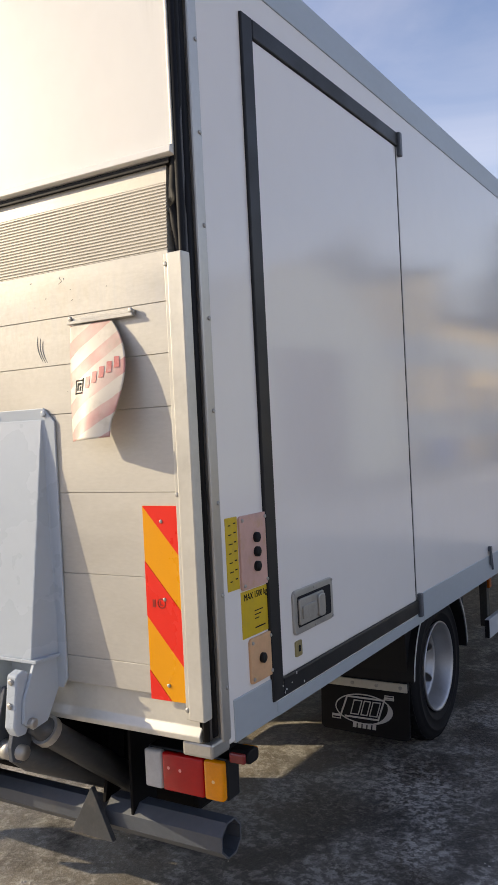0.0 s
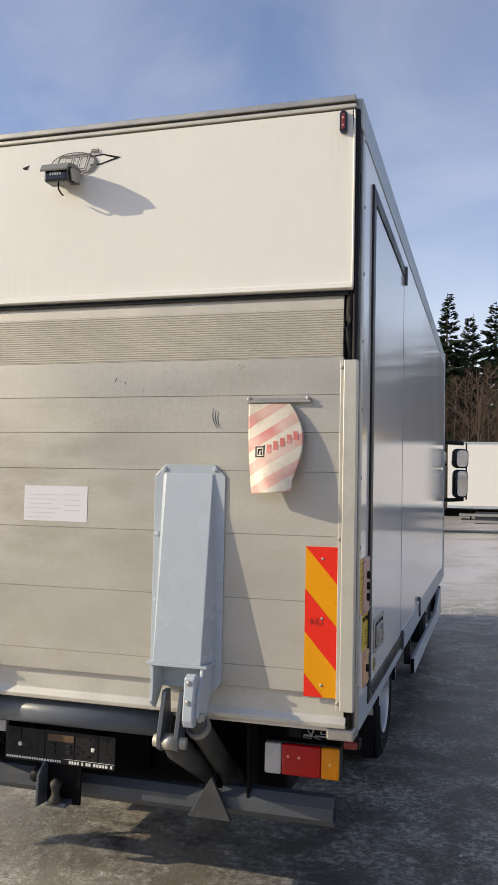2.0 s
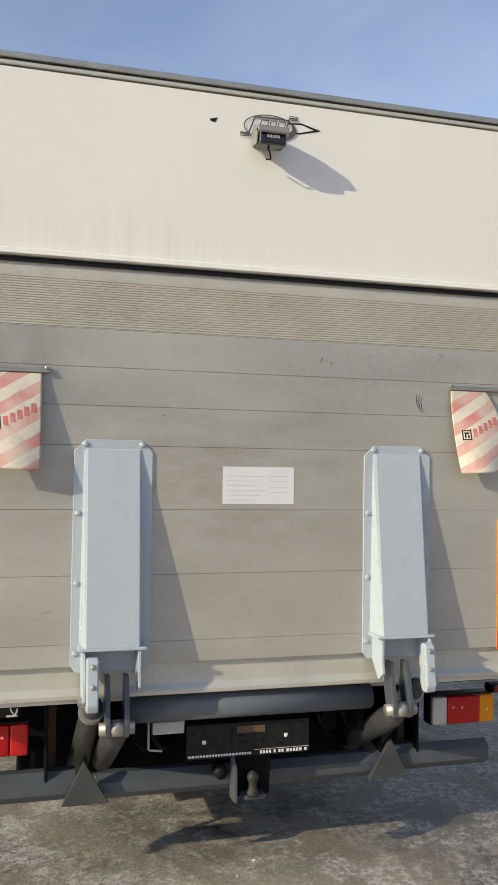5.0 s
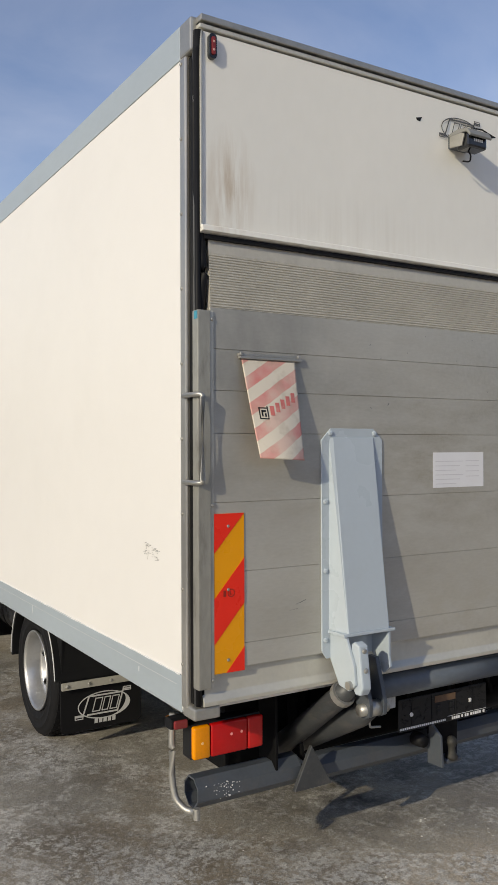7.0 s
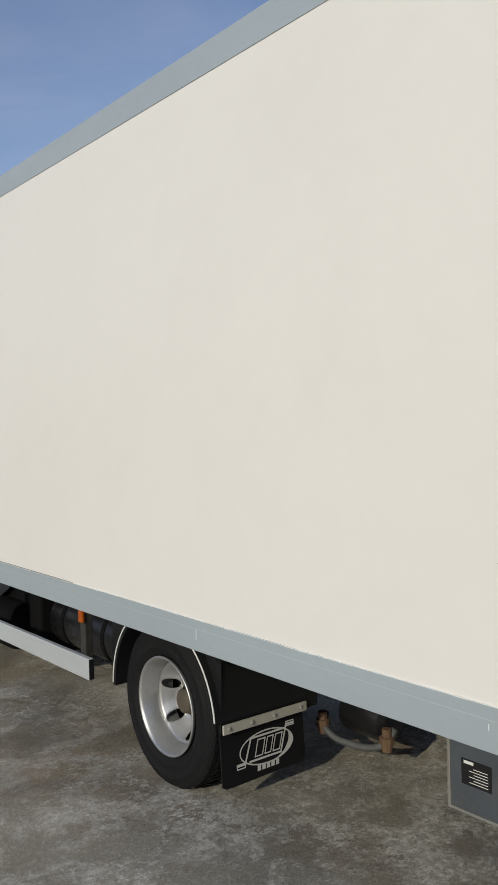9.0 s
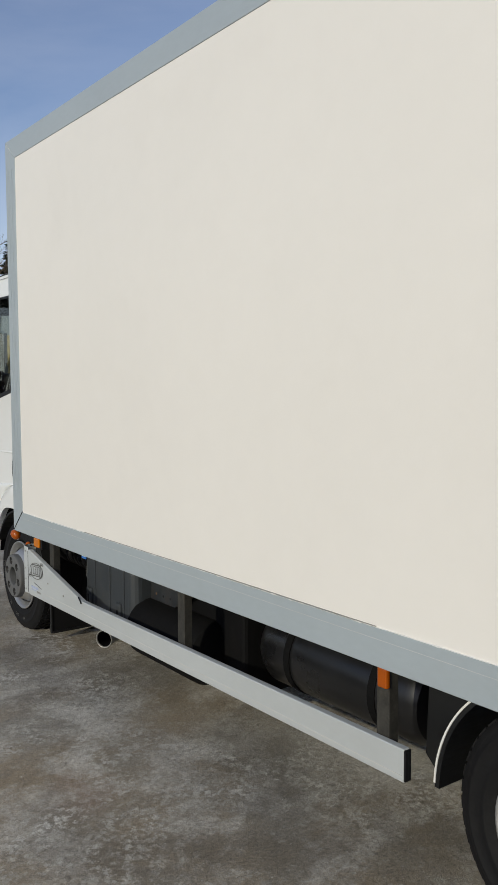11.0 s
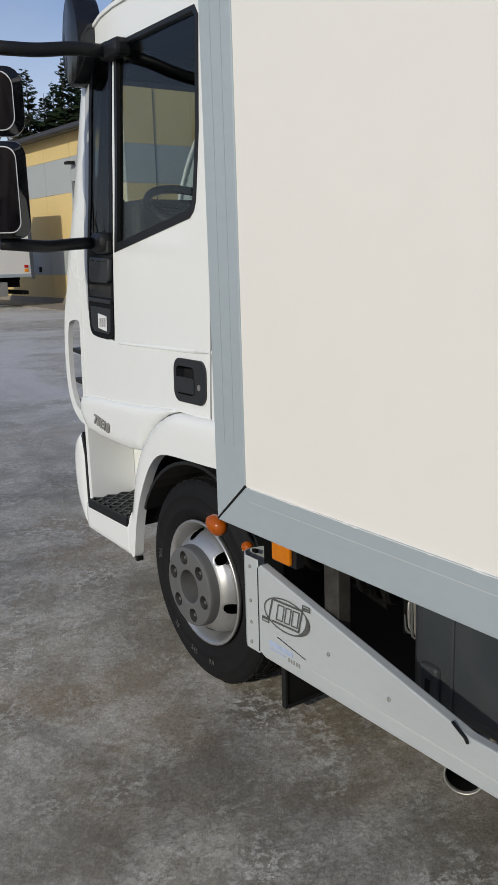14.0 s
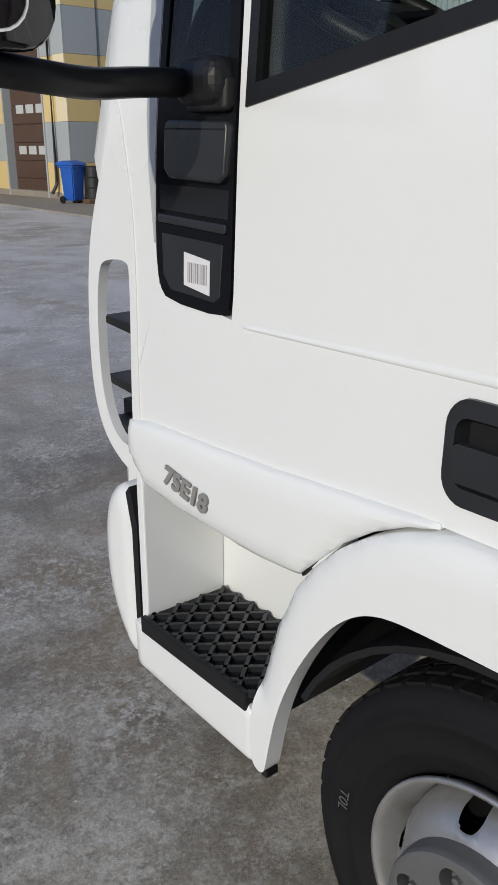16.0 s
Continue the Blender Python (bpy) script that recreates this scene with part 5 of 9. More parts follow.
def build_wheel(s, y, dual):
    """Outward is -x for s = -1."""
    flip = Matrix.Diagonal((-s, 1, 1, 1))
    lip = -1.048 if not dual else -1.086

    def put(name, bm, mat, parent, label="", smooth=True):
        bmesh.ops.transform(bm, matrix=flip, verts=bm.verts)
        bmesh.ops.recalc_face_normals(bm, faces=bm.faces[:])
        bmesh.ops.translate(bm, vec=(0, y, Z_HUB), verts=bm.verts)
        for v in bm.verts:
            if v.co.z < GROUND + 0.002:
                v.co.z = GROUND + 0.002
        return part(name, bm, mat, parent, label, smooth)
    tyre = put("wheel", tyre_mesh(lip + 0.004, lip + 0.222), TYRE, truck, "black truck tyre on a silver steel rim")
    put("tread", tread_mesh(lip + 0.004, lip + 0.222), TYRE, tyre, smooth=False)
    rim = bmesh.new()
    lathe(rim, [(lip + 0.020, R_RIM - 0.006), (lip + 0.004, R_RIM + 0.003), (lip - 0.004, R_RIM + 0.001), (lip - 0.003, R_RIM - 0.006), (lip + 0.012, R_RIM - 0.014), (lip + 0.030, R_RIM - 0.022),
                (lip + 0.05, R_RIM - 0.028), (lip + 0.085, R_RIM - 0.036), (lip + 0.18, R_RIM - 0.036)], 64)
    put("rim", rim, RIM, tyre, "silver painted steel rim")
    dish = bmesh.new()
    if dual:
        prof = [(lip + 0.105, R_RIM - 0.034), (lip + 0.092, 0.203), (lip + 0.088, 0.195), (lip + 0.095, 0.186), (lip + 0.125, 0.168), (lip + 0.158, 0.150), (lip + 0.178, 0.135), (lip + 0.185, 0.120), (lip + 0.187, 0.085), (lip + 0.185, 0.062)]
        disc_with_holes(dish, prof, 6, 0.027, 0.160, 0.3)
        put("dish", dish, RIM, tyre)
        hub = lathe(bmesh.new(), [(lip + 0.190, 0.084), (lip + 0.150, 0.080), (lip + 0.140, 0.066), (lip + 0.108, 0.060), (lip + 0.100, 0.050), (lip + 0.098, 0.0005)], 28)
        put("hub_cap", hub, WORN_HUB, tyre, "dusty brown wheel hub")
        nuts = [(-s * (lip + 0.186), y + 0.106 * math.cos(a), Z_HUB + 0.106 * math.sin(a)) for a in (math.pi * k / 3 + 0.3 for k in range(6))]
        studs("wheel_nut", stud_mesh("wheel_nut", 0.014, 0.025, DULL_STEEL, "x"), nuts, tyre, Matrix.Diagonal((s, 1, 1, 1)))
        inner = tyre_mesh(lip + 0.262, lip + 0.47)
        put("inner_tyre", inner, TYRE, tyre)
        put("brake_drum", lathe(bmesh.new(), [(lip + 0.20, 0.0005), (lip + 0.20, 0.19), (lip + 0.5, 0.19), (lip + 0.5, 0.0005)], 28), CHASSIS, tyre)
    else:
        prof = [(lip + 0.080, R_RIM - 0.034), (lip + 0.064, 0.205), (lip + 0.042, 0.201), (lip + 0.016, 0.192), (lip - 0.002, 0.181), (lip - 0.014, 0.170), (lip - 0.022, 0.160), (lip - 0.026, 0.150)]
        disc_with_holes(dish, prof, 6, 0.022, 0.189, 0.25)
        put("dish", dish, RIM, tyre)
        fl = bmesh.new()
        disc_with_holes(fl, [(lip - 0.024, 0.155), (lip - 0.054, 0.153), (lip - 0.061, 0.150), (lip - 0.064, 0.145), (lip - 0.064, 0.070), (lip - 0.061, 0.064), (lip - 0.050, 0.062), (lip + 0.012, 0.061)], 6, 0.026, 0.110, 0.27)
        flange = put("flange", fl, HUB_GREY, tyre, "grey wheel flange with six recessed nuts", smooth=False)
        crisp(flange, 35)
        for k in range(6):
            a = 2 * math.pi * (k + 0.27) / 6
            cy, cz = 0.110 * math.cos(a), 0.110 * math.sin(a)
            for nm_, mat_, prof_, sides in (("nut_well", HUB_DARK, [(lip - 0.0640, 0.0272), (lip - 0.0625, 0.0262), (lip - 0.028, 0.0255), (lip - 0.028, 0.0005)], 20),
                                            ("wheel_nut", HUB_GREY, [(lip - 0.028, 0.0160), (lip - 0.046, 0.0155), (lip - 0.049, 0.0125), (lip - 0.049, 0.0075), (lip - 0.058, 0.0070), (lip - 0.059, 0.0005)], 6)):
                d = lathe(bmesh.new(), prof_, sides)
                bmesh.ops.translate(d, vec=(0, cy, cz), verts=d.verts)
                crisp(put(nm_, d, mat_, flange, smooth=False), 35)
        cap = lathe(bmesh.new(), [(lip + 0.016, 0.061), (lip + 0.012, 0.048), (lip + 0.002, 0.044), (lip - 0.001, 0.036), (lip - 0.001, 0.0005)], 28)
        put("hub_cap", cap, pbr("dusty_hub", (0.13, 0.115, 0.075), 0.6, var=0.2, scale=20), tyre, "dusty olive hub end")
        put("brake_drum", lathe(bmesh.new(), [(lip + 0.06, 0.0005), (lip + 0.06, 0.20), (lip + 0.25, 0.20), (lip + 0.25, 0.0005)], 28), CHASSIS, tyre)
    vs = bmesh.new()
    tube(vs, [(lip - 0.002, R_RIM * 0.90 * math.cos(2.5), R_RIM * 0.90 * math.sin(2.5)), (lip + 0.05, R_RIM * 0.86 * math.cos(2.5), R_RIM * 0.86 * math.sin(2.5))], 0.006, 8)
    put("valve", vs, RUBBER, tyre)
    return tyre


for s in (-1, 1):
    build_wheel(s, Y_REAR, True)
front_tyres = [build_wheel(s, Y_AXLE, False) for s in (-1, 1)]


def build_chalk():
    """Chalked tyre size on the side wall."""
    for txt, ang, size in (("245", -76, 0.032), ("K4", -99, 0.030), ("25", -50, 0.032), ("T0L", 6, 0.032)):
        a = radians(ang)
        r = 0.312
        # seen from the left side, +y points to the left of the viewer
        m = Matrix.Translation((-1.0545, Y_AXLE + r * math.cos(a), Z_HUB + r * math.sin(a))) @ Euler((radians(90), 0, radians(-90))).to_matrix().to_4x4() @ Euler((0, 0, -(a + math.pi / 2))).to_matrix().to_4x4()
        lettering("chalk_writing", txt, size, m, CHALK, front_tyres[0], 0.0004)


build_chalk()

# ---- underbody ----


def build_underbody():
    bm = bmesh.new()
    for s in (-1, 1):
        x0, x1 = sorted((s * 0.39, s * 0.455))
        box(bm, x0, x1, 0.30, 8.05, 0.52, 0.745)
    ch = part("chassis_frame", bm, CHASSIS, truck, "black chassis frame under the box")
    for y in (0.45, 1.4, 2.2, 3.3, 4.5, 5.6, 6.6):
        part("cross_member", bbox(-0.39, 0.39, y, y + 0.08, 0.56, 0.72), CHASSIS, ch)
    for k in range(13):
        y = 0.30 + k * 0.5
        part("floor_bearer", bbox(-1.18, 1.18, y, y + 0.06, 0.752, 0.80), CHASSIS, ch)
    part("underfloor", bbox(-1.20, 1.20, 0.14, 6.40, 0.742, 0.7555), CHASSIS, ch)
    for y in (Y_REAR, Y_AXLE):
        ax = bmesh.new()
        tube(ax, [(-0.95, y, Z_HUB), (0.95, y, Z_HUB)], 0.055, 14)
        part("axle", ax, CHASSIS, ch)
    df = bmesh.new()
    bmesh.ops.create_uvsphere(df, u_segments=20, v_segments=12, radius=0.19, matrix=Matrix.Translation((0.05, Y_REAR, Z_HUB)))
    part("differential", df, CHASSIS, ch, smooth=True)
    ps = bmesh.new()
    tube(ps, [(0.05, Y_REAR, 0.42), (0.02, 6.2, 0.60)], 0.05, 12)
    part("drive_shaft", ps, CHASSIS, ch)
    for s in (-1, 1):
        for y in (Y_REAR, Y_AXLE):
            sp = bmesh.new()
            for k in range(4):
                L = 0.75 - k * 0.13
                box(sp, *sorted((s * 0.47, s * 0.54)), y - L, y + L, 0.455 + k * 0.016 - 0.03, 0.469 + k * 0.016 - 0.03)
            part("leaf_spring", sp, CHASSIS, ch)
    tank = bmesh.new()
    tube(tank, [(0.62, 3.7, 0.50), (0.62, 4.6, 0.50)], 0.14, 18)
    part("air_tank", tank, CHASSIS, ch)
    tank = bmesh.new()
    tube(tank, [(-0.62, 3.55, 0.52), (-0.62, 4.15, 0.52)], 0.12, 18)
    part("air_tank", tank, CHASSIS, ch, smooth=True)
    # engine and gearbox bulk behind the front wheels
    part("gearbox", bbox(-0.36, 0.36, 6.0, 8.0, 0.34, 0.80, bevel=0.06), CHASSIS, ch)
    part("engine", bbox(-0.38, 0.38, 6.7, 8.1, 0.75, 1.02, bevel=0.05), CHASSIS, ch)
    # bunch of hoses seen below the box behind the cab
    rnd = random.Random(5)
    for k in range(7):
        y = 5.95 + 0.06 * k
        h = bmesh.new()
        tube(h, bend([(-0.95 + rnd.uniform(-.05, .05), y, 0.74), (-1.0, y + rnd.uniform(-.05, .05), 0.60), (-0.90, y + 0.08, 0.50), (-0.6, y + 0.1, 0.56)], 4, 0.08), rnd.uniform(0.008, 0.018), 8)
        part("hose", h, RUBBER, ch)
    # dark block added for black clutter, drawn low to hide sunlit ground
    part("engine_cover", bbox(-0.80, -0.42, 5.83, 6.43, 0.12, 0.735, bevel=0.03), CHASSIS, ch)
    part("bracket_plate", bbox(-1.016, -0.80, 5.86, 5.875, 0.50, 0.745, bevel=0.003), CHASSIS, ch)
    for k in range(5):
        w = bmesh.new()
        y = 5.825 + 0.012 * k
        tube(w, bend([(-1.0 + 0.01 * k, y + 0.03, 0.66), (-1.01, y, 0.60), (-1.015, y - 0.01, 0.52 - 0.012 * (k % 3)), (-0.99, y - 0.03, 0.50)], 3, 0.03), 0.0042, 6)
        part("wire", w, DULL_STEEL if k % 2 else GREY_RUBBER, ch)
    for y, z, r in ((6.02, 0.66, 0.03), (6.12, 0.63, 0.024), (6.22, 0.66, 0.02)):
        fit_ = lathe(bmesh.new(), [(-0.05, 0.0005), (-0.05, r), (-0.01, r), (0.0, r * 0.7), (0.05, r * 0.7), (0.05, 0.0005)], 14, "z")
        part("pipe_fitting", shift(fit_, -0.93, y, z), DULL_STEEL, ch, smooth=False)
    part("warning_tag", bbox(-1.064, -1.060, 5.765, 5.825, 0.640, 0.738), BLUE_LABEL, ch, "small blue label on the tank bracket")
    part("warning_tag", bbox(-1.0665, -1.0645, 5.770, 5.820, 0.655, 0.680), WHITE_PRINT, ch)
    return ch


build_underbody()


def build_battery_tank():
    """The ribbed dark tank behind the side guard."""
    X0, X1 = -1.05, -0.62
    y0, y1, z0, z1 = 5.19, 5.825, 0.325, 0.690
    tk = part("fuel_tank", bbox(X0, X1, y0, y1, z0, z1, bevel=0.055, seg=4), TANK_GREY, truck, "dark grey ribbed tank behind the side guard")
    for y in (5.30, 5.475, 5.665):
        part("tank_rib", bbox(X0 - 0.006, X0 + 0.02, y - 0.006, y + 0.006, z0 + 0.03, z1 - 0.03, bevel=0.003), TANK_GREY, tk)
    for y, z in ((5.36, 0.40), (5.735, 0.42)):
        bm = bbox(X0 - 0.016, X0 + 0.01, y - 0.032, y + 0.032, z - 0.055, z + 0.055, bevel=0.010)
        lt = part("tank_latch", bm, TANK_GREY, tk)
        part("latch_slot", bbox(X0 - 0.018, X0 - 0.0155, y - 0.008, y + 0.008, z - 0.03, z + 0.015), INK, lt)
    pl = prism(bmesh.new(), [(5.18, 0.715), (4.66, 0.715), (4.76, 0.585), (4.98, 0.475), (5.18, 0.365)], "x", -0.945, -0.935, 0.002)
    pt = part("perforated_bracket", pl, BRACKET_SLATE, truck, "dark slate perforated bracket with rusty holes")
    holes = [(5.12 - 0.075 * i - 0.02 * (j % 2), 0.665 - 0.062 * j) for i in range(6) for j in range(5) if 0.665 - 0.062 * j > 0.43 + 0.25 * i / 5]
    for mat_, keep in ((INK, 0), (RUST, 1)):
        me = stud_mesh("bracket_hole", 0.0075, 0.0012, mat_, "x")
        studs("bracket_hole", me, [(-0.945, y, z) for k, (y, z) in enumerate(holes) if (k % 3 == 2) == bool(keep)], pt, Matrix.Diagonal((-1, 1, 1, 1)))
    muffler = lathe(bmesh.new(), [(4.52, 0.0005), (4.53, 0.10), (4.56, 0.150), (4.60, 0.165), (5.20, 0.165), (5.22, 0.14), (5.225, 0.0005)], 28, "y")
    crisp(part("muffler", shift(muffler, -0.93, 0, 0.34), CHASSIS, truck, "black muffler below the bracket"), 30)
    # block added to keep the void dark and cover sunlit ground
    part("battery_box", bbox(-0.90, -0.46, 4.35, 5.18, 0.16, 0.735, bevel=0.02), CHASSIS, truck, "black block added to fill the dark void beside the tank")
    kettle = bmesh.new()
    lathe(kettle, [(3.24, 0.0005), (3.25, 0.10), (3.28, 0.165), (3.33, 0.190), (4.22, 0.190), (4.27, 0.165), (4.30, 0.10), (4.31, 0.0005)], 32, "y")
    shift(kettle, -0.70, 0, 0.44)
    air = part("air_tank", kettle, TANK_BLACK, truck, "black air tank lying along the chassis")
    crisp(air, 30)
    for y in (3.50, 4.04):
        strap = lathe(bmesh.new(), [(y - 0.02, 0.190), (y - 0.02, 0.195), (y + 0.02, 0.195), (y + 0.02, 0.190)], 32, "y")
        part("tank_strap", shift(strap, -0.70, 0, 0.44), CHASSIS, air)
    # made-up block that keeps the open space under the box dark
    part("frame_box", bbox(-0.62, -0.46, 3.10, 4.36, 0.20, 0.74, bevel=0.02), CHASSIS, truck, "black block added on the chassis frame to hide sunlit ground")
    ex = bmesh.new()
    lathe(ex, [(0.45, 0.049), (0.0, 0.052), (-0.004, 0.054), (-0.005, 0.050), (0.0, 0.048), (0.25, 0.047), (0.25, 0.0005)], 32)
    swing = Matrix.Translation((-1.005, 5.655, 0.163)) @ Matrix.Rotation(radians(34), 4, "Z")
    bmesh.ops.transform(ex, matrix=swing, verts=ex.verts)
    pipe = part("exhaust_pipe", ex, DULL_STEEL, truck, "exhaust pipe end under the side guard", smooth=True)
    soot = lathe(bmesh.new(), [(0.004, 0.0465), (0.24, 0.046), (0.24, 0.0005)], 32)
    bmesh.ops.transform(soot, matrix=swing, verts=soot.verts)
    part("sooty_bore", soot, CHASSIS, pipe, "black pipe bore")


build_battery_tank()


def build_side_guard(s):
    X = s * 1.240
    xi = X - s * 0.030
    tip = 5.45
    poly = [(2.995, 0.384), (6.225, 0.356), (6.252, 0.366), (6.252, 0.636), (6.240, 0.648), (tip, 0.474), (2.995, 0.497)]
    g = part("side_guard", prism(bmesh.new(), poly, "x", *sorted((X, xi)), 0.004), RAIL_LIGHT, truck, "pale grey aluminium side guard plank")
    roll = bmesh.new()
    pts = [(X, 6.2555), (X + s * 0.001, 6.315), (X - s * 0.014, 6.342), (X - s * 0.040, 6.354), (X - s * 0.085, 6.342)]
    ring = pts + [(xa - s * 0.003, ya - 0.003) for xa, ya in reversed(pts)]
    prism(roll, ring, "z", 0.360, 0.660)
    part("guard_end", roll, RAIL_LIGHT, g)
    part("guard_groove", bbox(*sorted((X, X + s * 0.0012)), 3.0, 6.0, 0.404, 0.407), LOGO_LIGHT, g)
    part("guard_shadow_gap", bbox(*sorted((X, X + s * 0.0008)), 6.252, 6.2545, 0.366, 0.636), INK, g)
    part("end_plug", bbox(*sorted((X - s * 0.002, xi + s * 0.002)), 2.988, 2.996, 0.388, 0.493), RUBBER, g)
    pl = [(X + s * 0.002, 6.290, z) for z in (0.385, 0.45, 0.52, 0.63)] + [(X + s * 0.002, 5.70, 0.455), (X + s * 0.002, 5.93, 0.485)]
    studs("guard_rivet", stud_mesh("guard_rivet", 0.006, 0.003, DULL_STEEL, "x"), pl, g, Matrix.Diagonal((s, 1, 1, 1)))
    for y in (3.115, 4.43, 5.95):
        zt, zb = 0.752, 0.43
        ps = bbox(*sorted((s * 1.20, s * 1.155)), y - 0.015, y + 0.045, zb, zt, bevel=0.003)
        part("guard_post", ps, WORN_POST, truck, "worn galvanised guard post")
    # amber side lamps
    lm = bbox(*sorted((s * 1.205, s * 1.225)), 3.090, 3.135, 0.665, 0.735, bevel=0.006)
    part("side_lamp", lm, DULL_AMBER, truck, "small amber side lamp")
    if s < 0:
        lm = bbox(-1.216, -1.20, 6.130, 6.215, 0.668, 0.726, bevel=0.006)
        l2 = part("side_lamp", lm, SIDE_AMBER, truck, "rectangular amber side lamp")
        part("lamp_base", bbox(-1.203, -1.17, 6.115, 6.23, 0.660, 0.734, bevel=0.004), BLACK_PLASTIC, l2)
        bu = bmesh.new()
        lathe(bu, [(-0.030, 0.0005), (-0.026, 0.016), (-0.012, 0.027), (0.004, 0.031), (0.018, 0.027), (0.027, 0.014), (0.029, 0.0005)], 28, "z")
        bmesh.ops.transform(bu, matrix=Matrix.Translation((-1.232, 6.482, 0.708)) @ Euler((radians(12), radians(-14), 0)).to_matrix().to_4x4() @ Matrix.Diagonal((1, 1.42, 1.15, 1)), verts=bu.verts)
        rl_ = part("round_lamp", bu, DULL_AMBER, truck, "oval amber marker lamp under the box corner", smooth=True)
        part("lamp_bracket", bbox(-1.245, -1.20, 6.36, 6.45, 0.738, 0.752, bevel=0.003), CHASSIS, rl_)
        gl_ = part("guard_lamp", shift(lathe(bmesh.new(), [(-0.02, 0.0005), (-0.018, 0.012), (-0.005, 0.019), (0.010, 0.017), (0.018, 0.009), (0.020, 0.0005)], 20, "y"), -1.185, 6.382, 0.652), DULL_AMBER, truck, "small amber lamp behind the guard end", smooth=True)
        part("lamp_stem", bbox(-1.19, -1.18, 6.33, 6.38, 0.647, 0.657), CHASSIS, gl_)
        # emblem and owner's faint print
        face = Matrix.Translation((-1.2412, 6.118, 0.528)) @ Euler((radians(90), 0, radians(-90))).to_matrix().to_4x4() @ Euler((0, 0, radians(4))).to_matrix().to_4x4()
        emblem("maker_emblem", g, face, 0.192, LOGO_DARK)
        fp = bmesh.new()
        box(fp, -1.2412, -1.240, 6.09, 6.20, 0.409, 0.424)
        box(fp, -1.2412, -1.240, 6.12, 6.20, 0.397, 0.402)
        tagged(part("faint_print", fp, pbr("faded_blue_print", (0.38, 0.44, 0.60), 0.5, var=0.2, scale=60), g), kind="stuff")
        fp = bmesh.new()
        for k in range(5):
            box(fp, -1.2412, -1.240, 6.055 + k * 0.012, 6.062 + k * 0.012, 0.390, 0.402)
        tagged(part("number_bars", fp, LOGO_GREY, g), kind="stuff")
        sc = bmesh.new()
        prism(sc, [(6.16, 0.446), (6.03, 0.427), (6.03, 0.429), (6.16, 0.449)], "x", -1.2412, -1.240)
        part("scratch", sc, INK, g)
        ho = bmesh.new()
        tube(ho, bend([(-1.238, 5.50, 0.488), (-1.243, 5.48, 0.482), (-1.246, 5.455, 0.472), (-1.244, 5.45, 0.460)], 4, 0.03), 0.004, 8)
        part("cable_end", ho, RUBBER, truck)


RAIL_LIGHT = pbr("pale_grey_guard", (0.52, 0.55, 0.56), 0.42, metal=0.2, var=0.04, scale=2.5, grain=60, dirt=0.15, dirt_col=(0.36, 0.36, 0.35), stretch=(1, 0.4, 1))
for s in (-1, 1):
    build_side_guard(s)


def arc_strip(bm, s, y, r0, r1, a0, a1, x0, x1, n=18):
    """A curved mudguard skin round an axle, from angle a0 to a1 (degrees, 0 = ahead, 90 = up)."""
    rings = []
    for k in range(n + 1):
        t = radians(a0 + (a1 - a0) * k / n)
        rings.append([bm.verts.new((s * x, y + r * math.cos(t), Z_HUB + r * math.sin(t))) for x, r in ((x0, r0), (x1, r0), (x1, r1), (x0, r1))])
    for p, q in zip(rings, rings[1:]):
        for i in range(4):
            j = (i + 1) % 4
            bm.faces.new((p[i], p[j], q[j], q[i]))
    bm.faces.new(rings[0])
    bm.faces.new(rings[-1][::-1])
    bmesh.ops.recalc_face_normals(bm, faces=bm.faces[:])


